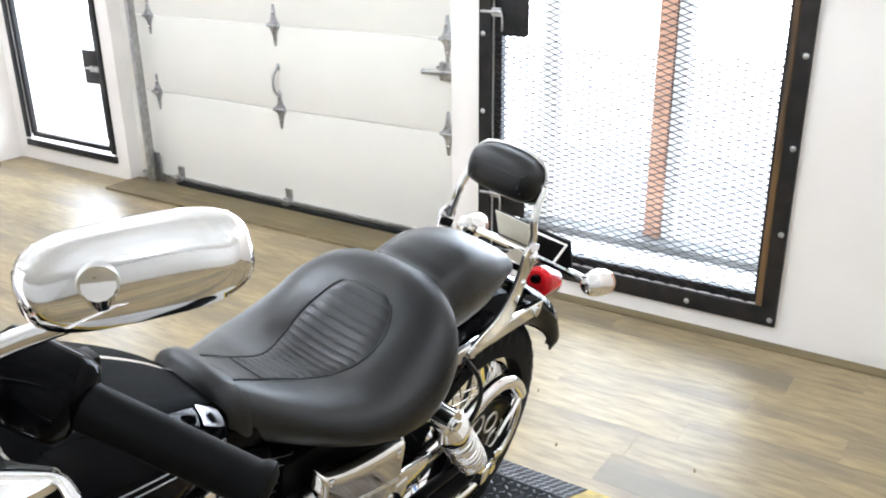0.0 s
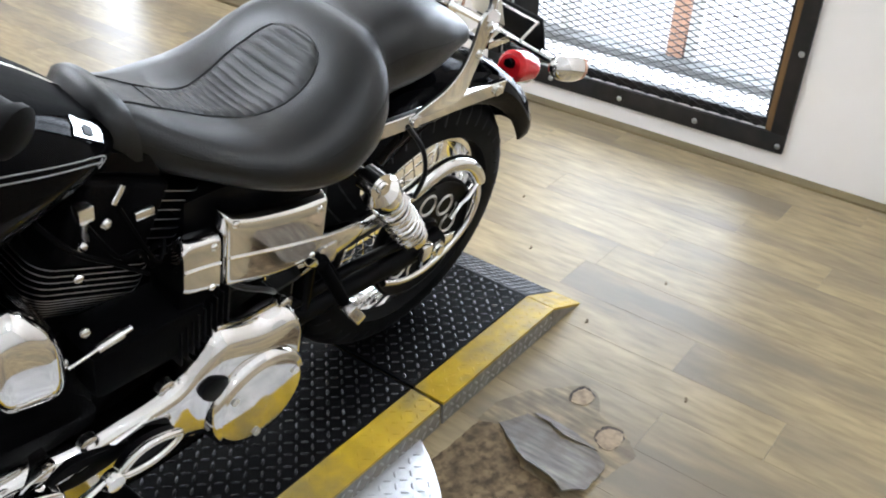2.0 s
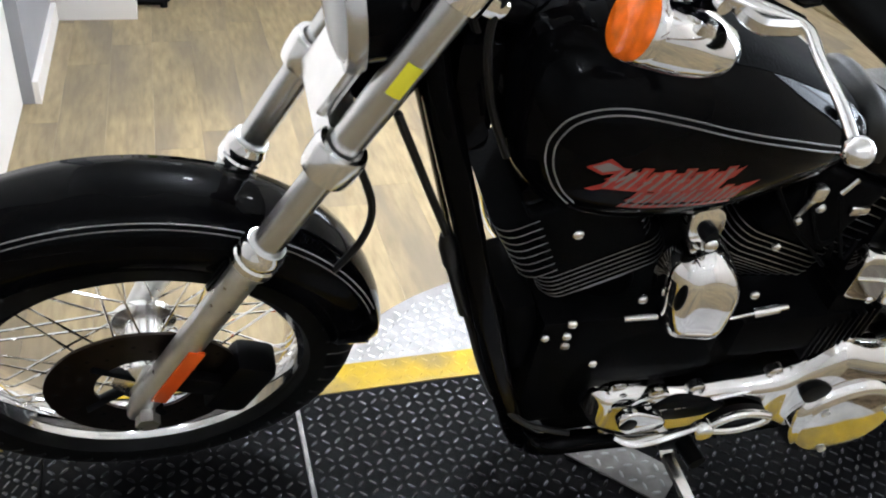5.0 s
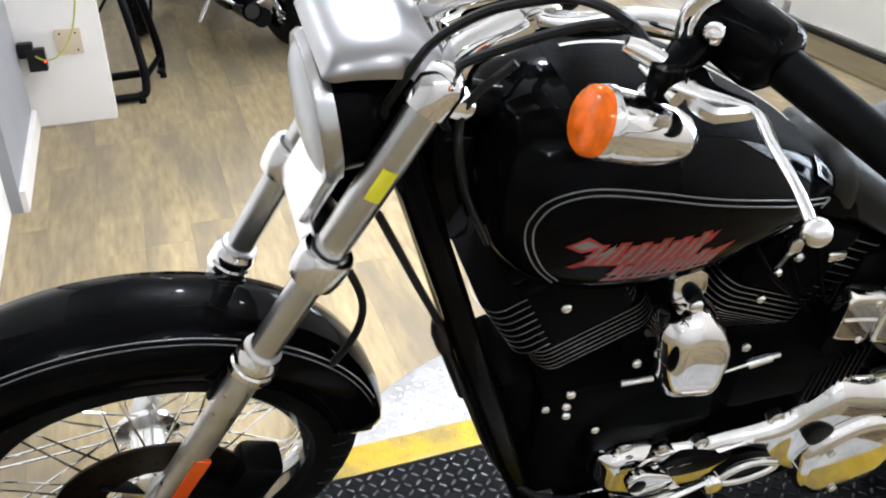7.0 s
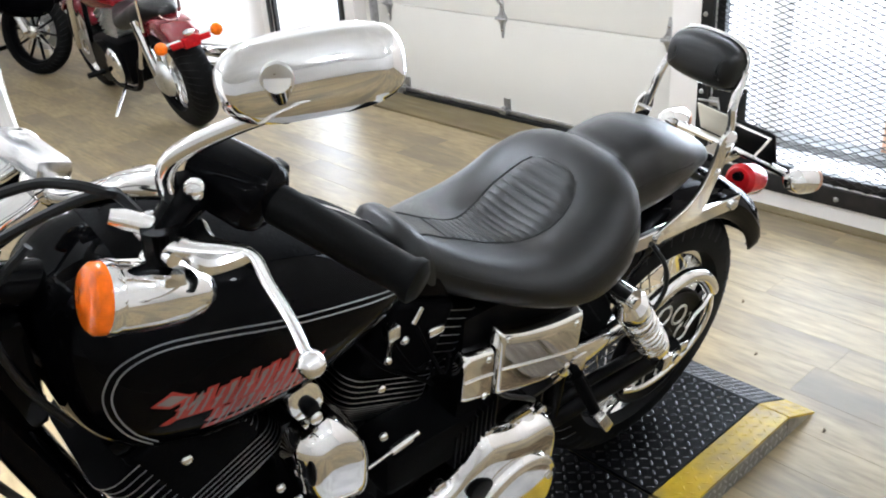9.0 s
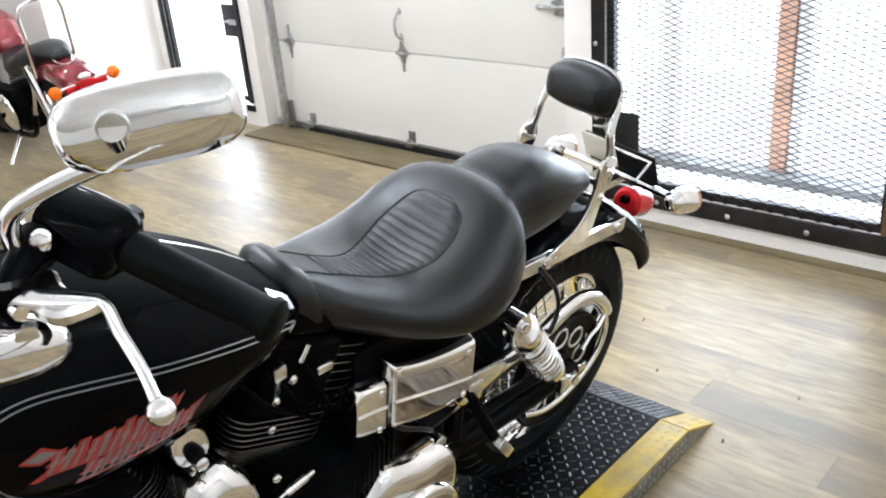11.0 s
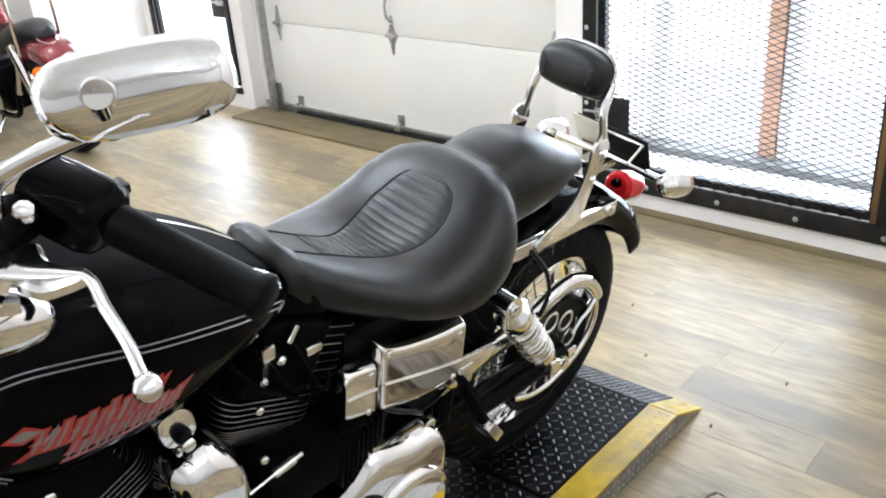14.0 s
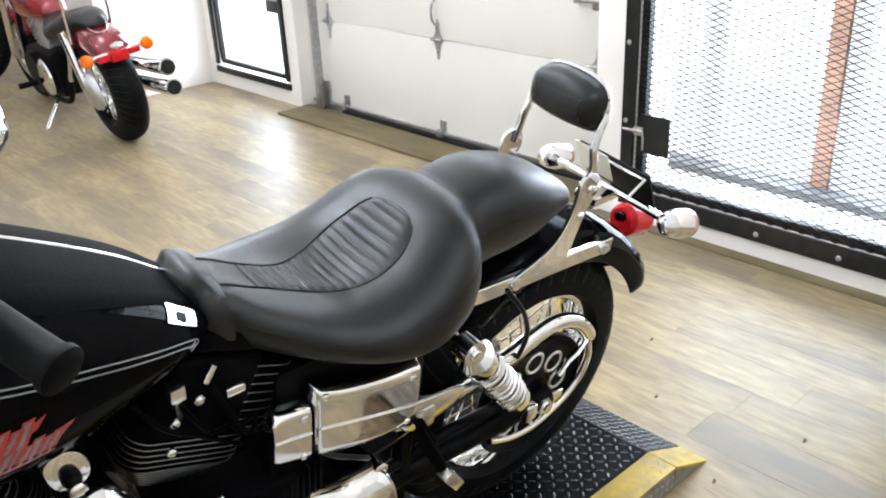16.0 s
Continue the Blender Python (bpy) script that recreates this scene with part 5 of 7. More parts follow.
made("paper_tag", lambda bm: box(bm, (-0.012, 0.05, 0.03), (0.003, 0.09, 0.08), PLM, 0.001), material("cream_card", (0.7, 0.66, 0.55), 0.6, vary=0.08, scale=20), lp, "blank cream card tag")

# foot controls and side stand
made("passenger_peg", lambda bm: (rod(bm, [(-0.35, -0.12, 0.5), (-0.345, -0.165, 0.47), (-0.335, -0.195, 0.41)], 0.011, 10, flat=0.6), rod(bm, [(-0.37, -0.16, 0.5), (-0.33, -0.2, 0.4)], 0.012, 10)), FINMAT, bike, "folded black passenger peg")
made("peg_end", lambda bm: box(bm, (0, 0, 0), (0.024, 0.03, 0.06), pose(-0.325, -0.205, 0.395, 0, -35, 0), 0.005), ALLOY, bike, "bright peg end")
made("frame_lug", lambda bm: (box(bm, (-0.33, -0.12, 0.485), (0.045, 0.03, 0.05), bev=0.008)), ALLOY, bike, "bright frame lug")
made("brake_line_bracket", lambda bm: rod(bm, [(-0.4, -0.1, 0.36), (-0.25, -0.12, 0.4), (-0.1, -0.115, 0.38)], 0.012, 10), SATIN, bike, "black bracket on the swingarm")
sl_ = made("shift_lever", lambda bm: rod(bm, spline([(-0.962, -0.185, 0.322), (-0.93, -0.195, 0.312), (-0.88, -0.198, 0.325), (-0.825, -0.196, 0.34)], 5), [0.006 + 0.0035 * math.sin(math.pi * k / 15) for k in range(16)], 10, flat=0.6), CHROME, bike, "chrome shift linkage")
made("link_boss", lambda bm: lathe(bm, [(0.019, 0.0), (0.02, 0.012), (0.015, 0.02), (0, 0.02)], pose(-0.81, -0.185, 0.326, 90), 24), CHROME, sl_, "round chrome boss", 40)
# Black filling inside the lever loop imitates the shade of its open hole.
made("loop_hole_shade", lambda bm: prism(bm, rounded([(-0.795, 0.318), (-0.77, 0.346), (-0.73, 0.352), (-0.688, 0.336), (-0.7, 0.318), (-0.745, 0.306)], 4), -0.17, -0.186), SATIN, sl_, "black filling that stands for the loop's dark hole")
# Shaded cavity of the cover, put in as a solid black block.
made("cavity_shade", lambda bm: prism(bm, rounded([(-0.9, 0.345), (-0.87, 0.372), (-0.8, 0.362), (-0.76, 0.345), (-0.79, 0.32), (-0.86, 0.318)], 4), -0.14, -0.164, 0.002), SATIN, prim, "black block in place of the shaded cavity behind the linkage")
made("lever_loop", lambda bm: rod(bm, [(x, -0.19, z) for x, z in rounded([(-0.795, 0.318), (-0.77, 0.346), (-0.73, 0.352), (-0.688, 0.336), (-0.7, 0.318), (-0.745, 0.306)], 4)], 0.0075, 10, closed=True), CHROME, sl_, "chrome lever loop")
made("rider_peg", lambda bm: (cyl(bm, (-0.775, -0.12, 0.19), (-0.765, -0.185, 0.19), 0.017, seg=14), box(bm, (-0.79, -0.11, 0.185), (0.05, 0.06, 0.04), bev=0.008)), SATIN, bike, "black rider peg bracket")
foot = BI @ Vector((-0.803, -0.225, PH + 0.006))
made("side_stand", lambda bm: (loft(bm, [[c + Vector((0, 0.4, 0.9)).normalized() * 0.005 * e + Vector((0.95, 0.1, 0.0)) * h * g for e, g in ((-1, -1), (-1, 1), (1, 0.8), (1, -0.8))] for c, h in ((Vector((-0.79, -0.11, 0.17)), 0.016), (Vector((-0.785, -0.135, 0.14)), 0.014), (foot + Vector((0.0, 0.03, 0.035)), 0.012), (foot + Vector((0, 0, 0.003)), 0.014))]), ball(bm, foot, (0.032, 0.018, 0.006))), ALLOY, bike, "bright flat side stand, folded out")

# front fork, fender, brake
for s in (-1, 1):
    fk = made("fork_leg", lambda bm: rod(bm, [(-0.05, 0.092 * s, w) for w in (-0.63, -0.6, -0.56, -0.235, -0.232, -0.215, -0.192, -0.18, -0.178)], [0.011, 0.019, 0.022, 0.022, 0.0275, 0.029, 0.0275, 0.025, 0.021], 24, m=STEER), BRUSHED, bike, "brushed alloy fork slider", 35)
    made("fork_tube", lambda bm: rod(bm, [(-0.05, 0.092 * s, w) for w in (-0.2, 0.0, 0.02, 0.022, 0.215, 0.23)], [0.0205, 0.0205, 0.0205, 0.021, 0.021, 0.0205], 24, m=STEER), SATINCHROME, fk, "satin chrome fork tube")
    made("slider_collar", lambda bm: rod(bm, [(-0.05, 0.092 * s, w) for w in (-0.226, -0.222, -0.212, -0.209, -0.204, -0.194, -0.19, -0.182)], [0.0285, 0.0315, 0.0315, 0.029, 0.031, 0.031, 0.0285, 0.0265], 24, m=STEER), CHROME, fk, "chrome slider collar", 35)
    made("fork_cap", lambda bm: rod(bm, [(-0.05, 0.092 * s, w) for w in (0.225, 0.228, 0.26, 0.272, 0.278)], [0.022, 0.027, 0.027, 0.02, 0.01], 20, m=STEER), CHROME, fk, "chrome fork cap")
    made("clamp", lambda bm: lathe(bm, [(0.024, -0.032), (0.032, -0.032), (0.034, -0.02), (0.034, 0.006), (0.031, 0.012), (0.024, 0.012)], STEER @ Matrix.Translation((-0.05, 0.092 * s, -0.005)), 24), ALLOY, fk, "bright lower fork clamp")
    made("reflector", lambda bm: box(bm, (-0.044, 0.113 * s, -0.48), (0.024, 0.006, 0.14), STEER, 0.002), ORANGE, fk, "long orange reflector")
made("lower_yoke", lambda bm: (box(bm, (-0.045, 0, -0.005), (0.05, 0.15, 0.035), STEER, 0.01), box(bm, (-0.07, 0, 0.04), (0.02, 0.1, 0.08), STEER, 0.008)), ALLOY, bike, "bright lower fork yoke")
made("upper_yoke", lambda bm: (box(bm, (-0.03, 0, 0.236), (0.07, 0.2, 0.026), STEER, 0.01), box(bm, (0.0, 0, 0.255), (0.05, 0.07, 0.02), STEER, 0.006)), CHROME, bike, "chrome upper fork yoke")
st_ = made("fork_sticker", lambda bm: lathe(bm, [(0.0213, 0.105), (0.0213, 0.15)], STEER @ Matrix.Translation((-0.05, -0.092, 0)), 10, arc=(radians(232), radians(284))), STICKER, bike, "yellow warning sticker", 80)
ff = made("front_fender", lambda bm: fender(bm, (FA.x, 0, FA.z), 30, 163, 0.372, 0.392, 0.072, 0.085, STEER, 48, 1.0), BLACK, bike, "gloss black front fender", 50)


def fender_line(bm, a0, a1, r0, r1, d, half):
    pts = []
    for k in range(50):
        t = k / 49
        a = radians(a0 + (a1 - a0) * t)
        r = 0.372 + 0.02 * math.sin((a - radians(30)) / radians(133) * math.pi / 2) ** 0.8 - d
        pts.append((FA.x + r * math.cos(a), -half * (0.81 + 8.0 * (d - 0.009)), FA.z + r * math.sin(a)))
    rod(bm, pts, 0.001, 5, m=STEER)


for d in (0.0085, 0.0155):
    made("pinstripe", lambda bm: fender_line(bm, 48, 150, 0.374, 0.403, d, 0.072), PIN, ff, "thin silver pinstripe")
made("pinstripe", lambda bm: rod(bm, spline([(FA.x + (0.385 - d) * math.cos(a), y, FA.z + (0.385 - d) * math.sin(a)) for y, d, a in ((-0.0583, 0.003, radians(150)), (-0.05, -0.003, radians(152.5)), (-0.03, -0.0085, radians(154)), (0.0, -0.01, radians(154.5)), (0.03, -0.0085, radians(154)), (0.05, -0.003, radians(152.5)), (0.0583, 0.003, radians(150)))], 5), 0.001, 5, m=STEER), PIN, ff, "thin silver pinstripe")
for s in (-1, 1):
    made("fender_bracket", lambda bm: box(bm, (-0.05, 0.078 * s, -0.28), (0.05, 0.012, 0.06), STEER, 0.004), SATIN, ff, "black fender bracket")
AXF = STEER @ pose(FA.x, 0, FA.z, 90)
disc_b = made("brake_disc", lambda bm: lathe(bm, [(0.075, -0.0025), (0.145, -0.0025), (0.145, 0.0025), (0.075, 0.0025)], AXF @ Matrix.Translation((0, 0, 0.065)), 56, closed=True), DISC, front_wheel, "dark steel brake disc")
for k in range(5):
    a = 2 * math.pi * k / 5
    made("disc_arm", lambda bm: rod(bm, [(0.03 * math.cos(a), 0.03 * math.sin(a), 0.063), (0.1 * math.cos(a + 0.3), 0.1 * math.sin(a + 0.3), 0.065)], 0.012, 8, flat=0.4, m=AXF), SATIN, disc_b)
for k in range(30):
    a = 2 * math.pi * k / 30
    rr = 0.1 + 0.015 * (k % 3)
    made("disc_hole", lambda bm: lathe(bm, [(0, 0.0002), (0.0035, 0.0002)], AXF @ Matrix.Translation((rr * math.cos(a), rr * math.sin(a), 0.0677)), 8), STITCH, disc_b)
made("brake_caliper", lambda bm: (box(bm, (FA.x + 0.125, -0.068, FA.z + 0.06), (0.07, 0.06, 0.13), STEER, 0.014), box(bm, (FA.x + 0.06, -0.082, FA.z + 0.05), (0.08, 0.02, 0.04), STEER, 0.006)), SATIN, bike, "black front brake caliper")
made("front_axle", lambda bm: (rod(bm, [(FA.x, -0.13, FA.z), (FA.x, 0.13, FA.z)], 0.011, 14, m=STEER), rod(bm, [(FA.x, -0.135, FA.z), (FA.x, -0.12, FA.z)], 0.018, 6, m=STEER)), BRUSHED, bike, "front axle with nut")

# headlight
HLM = TURN @ pose(-1.345, 0.0, 1.02, 0, -4, 0) @ Matrix.Scale(0.93, 4)


def tilt_ring(x, r, n=36, a0=0.0, a1=2 * math.pi, sq=1.0):
    return [HLM @ Vector((x, r * math.cos(a), r * math.sin(a) * sq)) for a in (a0 + (a1 - a0) * k / n for k in range(n))]


hl = made("headlight", lambda bm: loft(bm, [tilt_ring(x, r) for x, r in ((0.09, 0.02), (0.075, 0.05), (0.04, 0.073), (0.0, 0.083), (-0.03, 0.085))]), BLACK, bike, "black headlight shell", 50)
made("headlight_rim", lambda bm: loft(bm, [tilt_ring(x, r) for x, r in ((-0.028, 0.086), (-0.03, 0.092), (-0.045, 0.094), (-0.052, 0.09), (-0.052, 0.08), (-0.045, 0.078))], cap=False), SATINCHROME, hl, "chrome headlight rim", 50)
made("reflector_bowl", lambda bm: loft(bm, [tilt_ring(x, r) for x, r in ((-0.046, 0.079), (-0.03, 0.07), (-0.01, 0.05), (0.0, 0.02), (0.002, 0.002))], cap=False), SATINCHROME, hl, "bright reflector bowl", 60)
gl = made("glass", lambda bm: loft(bm, [tilt_ring(x, r) for x, r in ((-0.048, 0.081), (-0.056, 0.075), (-0.063, 0.055), (-0.066, 0.03), (-0.067, 0.002))], cap=False), GLASS, hl, "clear fluted glass", 80)


HOOD = [(-1.39, 0.068, 1.106, 1.11), (-1.382, 0.076, 1.106, 1.126), (-1.359, 0.082, 1.11, 1.137), (-1.324, 0.085, 1.108, 1.141), (-1.294, 0.083, 1.102, 1.135), (-1.269, 0.076, 1.097, 1.119), (-1.256, 0.06, 1.094, 1.099)]


def hood(bm):
    rings = []
    for k in range(25):
        x = -1.39 + 0.134 * k / 24
        hw, zl, zt = lerp_rows(HOOD, x)
        out, inn = [], []
        for j in range(29):
            a = math.pi * j / 28
            c, e = math.cos(a), math.sin(a)
            y, z = math.copysign(abs(c) ** 0.6, c), e ** 0.75
            dip = 0.008 * math.exp(-(c / 0.4) ** 2) * math.exp(-((x + 1.334) / 0.03) ** 2)
            out.append(TURN @ Vector((x, hw * y, zl + (zt - zl) * z - dip)))
            inn.append(TURN @ Vector((x, (hw - 0.004) * y, zl + (zt - zl - 0.004) * z - dip)))
        rings.append(out + inn[::-1])
    loft(bm, rings)


made("headlight_hood", hood, HOODMAT, hl, "chrome headlight hood", 35)

# handlebar and controls
BAR = [(-1.167, -0.045, 1.128), (-1.162, -0.085, 1.134), (-1.15, -0.14, 1.158), (-1.134, -0.19, 1.186), (-1.1, -0.235, 1.196), (-1.057, -0.262, 1.189), (-1.012, -0.335, 1.168), (-0.977, -0.41, 1.146)]
made("handlebar", lambda bm: rod(bm, spline([flip(p) for p in BAR[::-1]] + BAR, 6), 0.0128, 16), CHROME, bike, "chrome pulled-back handlebar")
for s in (-1, 1):
    p = STEER @ Vector((0.0, 0.045 * s, 0.25))
    b = Vector(BAR[0]) if s < 0 else flip(BAR[0])
    made("riser", lambda bm: (rod(bm, spline([p - Vector((0.01, 0, 0.02)), p + Vector((0.0, 0, 0.025)), b - Vector((0.02, 0, 0.015)), b], 4), 0.021, 18), ball(bm, b, 0.026)), CHROME, bike, "chrome pull-back riser", 50)
made("bar_clamp", lambda bm: box(bm, (0, 0, 0), (0.042, 0.11, 0.024), Matrix.Translation((Vector(BAR[0]) + flip(BAR[0])) / 2 + Vector((0, 0, 0.018))) @ pose(0, 0, 0, 0, 20, 9), 0.011), SATINCHROME, bike, "satin chrome top clamp")


def both(fn):
    """Left-hand control pieces and their mirror on the right."""
    fn(lambda q: Vector(q))
    fn(flip)


G0, G1 = Vector((-1.04, -0.272, 1.182)), Vector((-0.974, -0.418, 1.144))


def controls(f):
    made("grip", lambda bm: rod(bm, [f(G0 + (G1 - G0) * t) for t in (0, 0.02, 0.04, 0.9, 0.93, 0.97, 1.0)], [0.017, 0.022, 0.0195, 0.0185, 0.0215, 0.0215, 0.014], 22), GRIP, bike, "black rubber handlebar grip", 40)
    d = (G1 - G0).normalized()
    hb = G0 - d * 0.028

    def housing(bm):
        rings = []
        side = d.cross(Vector((0, 0, 1))).normalized()
        up = side.cross(d)
        for t, k in ((-0.042, 0.7), (-0.036, 0.95), (-0.01, 1.0), (0.022, 1.0), (0.034, 0.9), (0.04, 0.65)):
            rings.append([f(hb + d * t + side * (0.034 * k * math.copysign(abs(math.cos(a)) ** 0.7, math.cos(a)) + 0.006) + up * (0.031 * k * math.copysign(abs(math.sin(a)) ** 0.7, math.sin(a)) + 0.004)) for a in (2 * math.pi * j / 24 for j in range(24))])
        loft(bm, rings)
    hs = made("switch_housing", housing, BLACK, bike, "black switch housing", 45)
    made("switch_button", lambda bm: box(bm, (0, 0, 0), (0.012, 0.02, 0.01), Matrix.Translation(f(hb + Vector((0.038, -0.004, 0.008)))), 0.003), PLASTIC, hs, "black switch")
    P = Vector((-1.144, -0.268, 1.174))
    pc = made("lever_perch", lambda bm: (rod(bm, [f(p) for p in ((-1.094, -0.238, 1.193), (-1.112, -0.25, 1.188), P)], [0.022, 0.018, 0.014], 14), rod(bm, [f(P + Vector((0.004, 0.0, 0.014))), f(P + Vector((0.004, 0, -0.016)))], 0.017, 14)), BLACK, bike, "black lever perch", 50)
    made("perch_bolt", lambda bm: ball(bm, f(Vector((-1.102, -0.262, 1.208))), 0.0105), CHROME, pc, "round chrome bolt")
    LV = [P, (-1.125, -0.29, 1.171), (-1.1, -0.311, 1.17), (-1.086, -0.326, 1.168), (-1.092, -0.36, 1.163), (-1.1, -0.41, 1.158), (-1.11, -0.45, 1.153)]
    lv = made("hand_lever", lambda bm: rod(bm, [f(p) for p in spline(LV, 5)], [0.013 - 0.0075 * min(1, k / 14) for k in range(31)], 12, flat=0.75), ALLOY, pc, "polished hand lever", 50)
    made("lever_ball", lambda bm: ball(bm, f(Vector((-1.111, -0.455, 1.153))), 0.0115), ALLOY, lv, "round lever end")
    PADDLE = [(-1.132, -0.287), (-1.112, -0.254), (-1.094, -0.256), (-1.099, -0.285), (-1.082, -0.312), (-1.086, -0.323), (-1.108, -0.324), (-1.126, -0.318)]

    def paddle(bm):
        o = rounded(PADDLE, 3)
        loft(bm, [[f(Vector((x, y, z))) for x, y in inset2(o, e)] for z, e in ((1.158, 0.003), (1.161, 0.0), (1.169, 0.0), (1.173, 0.004))])
    made("lever_blade", paddle, ALLOY, lv, "broad polished lever root", 40)
    made("lever_clevis", lambda bm: (rod(bm, [f(Vector((-1.136, -0.232, 1.176))), f(Vector((-1.13, -0.287, 1.172)))], [0.007, 0.009], 10), rod(bm, [f(Vector((-1.148, -0.24, 1.17))), f(Vector((-1.14, -0.29, 1.166)))], [0.006, 0.008], 10)), ALLOY, pc, "forked end of the perch")
    A, B = Vector((-1.1, -0.272, 1.106)), Vector((-1.198, -0.266, 1.136))
    sg = made("front_signal", lambda bm: bullet(bm, f(A), f(B), 0.032), CHROME, bike, "chrome bullet turn signal", 50)
    made("lens", lambda bm: lens(bm, f(A), f(B), 0.032), AMBER, sg, "ribbed amber lens", 50)
    made("lens_bezel", lambda bm: rod(bm, [f(B + (B - A).normalized() * t) for t in (-0.01, -0.004, 0.001)], [0.0332, 0.034, 0.0327], 26), CHROME, sg, "chrome bezel", 50)
    made("signal_stem", lambda bm: (rod(bm, [f(p) for p in ((-1.145, -0.262, 1.118), (-1.142, -0.255, 1.145), (-1.132, -0.248, 1.168))], [0.013, 0.011, 0.012], 12), ball(bm, f(Vector((-1.146, -0.258, 1.148))), 0.014)), CHROME, sg, "chrome signal stem")
    made("mirror_stem", lambda bm: rod(bm, [f(p) for p in spline([(-1.118, -0.246, 1.196), (-1.122, -0.25, 1.222), (-1.115, -0.262, 1.245), (-1.09, -0.29, 1.27), (-1.055, -0.33, 1.298)], 5)], [0.0095 - 0.002 * k / 20 for k in range(21)], 12), CHROME, bike, "chrome mirror stem")
    C0, C1 = Vector((-1.09, -0.298, 1.312)), Vector((-0.97, -0.38, 1.342))
    ctr = (C0 + C1) / 2
    u = (C1 - C0).normalized()
    w = Vector((-0.52, -0.75, 0.12))
    w = (w - u * w.dot(u)).normalized()
    v = u.cross(w)

    def shape(bm, back):
        """A rounded oblong with a blunt ridge along its back."""
        L, H = (C1 - C0).length / 2, 0.035
        rings = []
        for dep, ku, kv in ((0.0, 1.0, 1.0), (0.008, 1.0, 1.0), (0.015, 0.97, 0.93), (0.024, 0.9, 0.6), (0.029, 0.8, 0.25), (0.03, 0.72, 0.06)) if back else ((-0.001, 0.97, 0.97), (-0.002, 0.5, 0.5)):
            rings.append([f(ctr + u * (L * ku * math.copysign(abs(math.cos(a)) ** 0.62, math.cos(a))) + v * (H * kv * math.copysign(abs(math.sin(a)) ** 0.7, math.sin(a))) + w * dep) for a in (2 * math.pi * j / 36 for j in range(36))])
        loft(bm, rings)
    mh = made("mirror_head", lambda bm: shape(bm, True), CHROME, bike, "chrome mirror back", 30)
    made("mirror_glass", lambda bm: shape(bm, False), material("mirror_silver", (0.9, 0.9, 0.9), 0.01, 1.0), mh, "mirror glass")
    made("mirror_socket", lambda bm: rod(bm, [f(ctr - u * 0.022 - v * 0.006 + w * k) for k in (0.018, 0.029, 0.03)], [0.0145, 0.0135, 0.0125], 24), BRUSHED, mh, "brushed socket of the mirror joint", 40)
    made("mirror_joint", lambda bm: (ball(bm, f(Vector((-1.052, -0.334, 1.3))), 0.0125), rod(bm, [f(Vector((-1.052, -0.334, 1.3))), f(ctr - u * 0.022 - v * 0.006 + w * 0.032)], [0.009, 0.0105], 12)), CHROME, mh, "chrome ball joint")


both(controls)

# cables and hoses
def cable(name, pts, r, mat, label):
    return made(name, lambda bm: rod(bm, spline(pts, 7), r, 8), mat, bike, label)


cable("clutch_cable", [(-1.144, -0.262, 1.182), (-1.152, -0.22, 1.196), (-1.168, -0.22, 1.208), (-1.185, -0.215, 1.217), (-1.207, -0.2, 1.219), (-1.231, -0.18, 1.209), (-1.26, -0.155, 1.191), (-1.281, -0.13, 1.166), (-1.306, -0.11, 1.133), (-1.328, -0.09, 1.08), (-1.339, -0.07, 1.033), (-1.317, -0.04, 0.97)], 0.005, PLASTIC, "black clutch cable")
cable("clutch_cable", [(-1.345, -0.07, 0.9), (-1.3, -0.08, 0.792), (-1.26, -0.08, 0.694), (-1.25, -0.08, 0.644), (-1.216, -0.085, 0.543), (-1.16, -0.1, 0.379), (-1.1, -0.13, 0.31), (-1.02, -0.15, 0.29)], 0.0055, PLASTIC, "black clutch cable")
made("cable_end", lambda bm: rod(bm, [(-1.14, -0.26, 1.182), (-1.162, -0.248, 1.192), (-1.172, -0.243, 1.196)], [0.0095, 0.0095, 0.007], 12), ALLOY, bike, "bright cable ferrule")
made("cable_adjuster", lambda bm: rod(bm, [(-1.268, -0.08, 0.71), (-1.262, -0.08, 0.69), (-1.252, -0.08, 0.655), (-1.25, -0.08, 0.645), (-1.22, -0.084, 0.55)], [0.007, 0.013, 0.013, 0.009, 0.0095], 12), PLASTIC, bike, "black cable adjuster")
cable("brake_hose", [(-1.395, -0.05, 0.84), (-1.378, -0.04, 0.795), (-1.359, -0.04, 0.732), (-1.362, -0.03, 0.671), (-1.387, -0.02, 0.608), (-1.45, -0.01, 0.52)], 0.0055, PLASTIC, "black front brake hose")
cable("wire_loom", [(-1.112, -0.215, 1.186), (-1.162, -0.18, 1.181), (-1.222, -0.125, 1.136), (-1.272, -0.07, 1.076), (-1.262, -0.03, 0.996), (-1.212, -0.05, 0.906)], 0.0055, PLASTIC, "black wiring loom")
cable("wire_loom", [(-1.212, -0.11, 1.106), (-1.262, -0.1, 1.046), (-1.252, -0.1, 0.946), (-1.212, -0.09, 0.846)], 0.005, PLASTIC, "black wiring loom")
cable("wire_loom", [(-1.162, 0.15, 1.146), (-1.232, 0.08, 1.106), (-1.262, 0.03, 1.016)], 0.0055, PLASTIC, "black wiring loom")
cable("throttle_cable", [flip(p) for p in ((-1.112, -0.22, 1.196), (-1.182, -0.17, 1.208), (-1.237, -0.11, 1.186), (-1.257, -0.06, 1.116), (-1.252, -0.03, 1.026))], 0.005, PLASTIC, "black throttle cable")
cable("brake_switch_wire", [(-0.13, -0.105, 0.67), (-0.1, -0.125, 0.62), (-0.085, -0.13, 0.56), (-0.09, -0.12, 0.5)], 0.005, PLASTIC, "black wire by the belt guard")
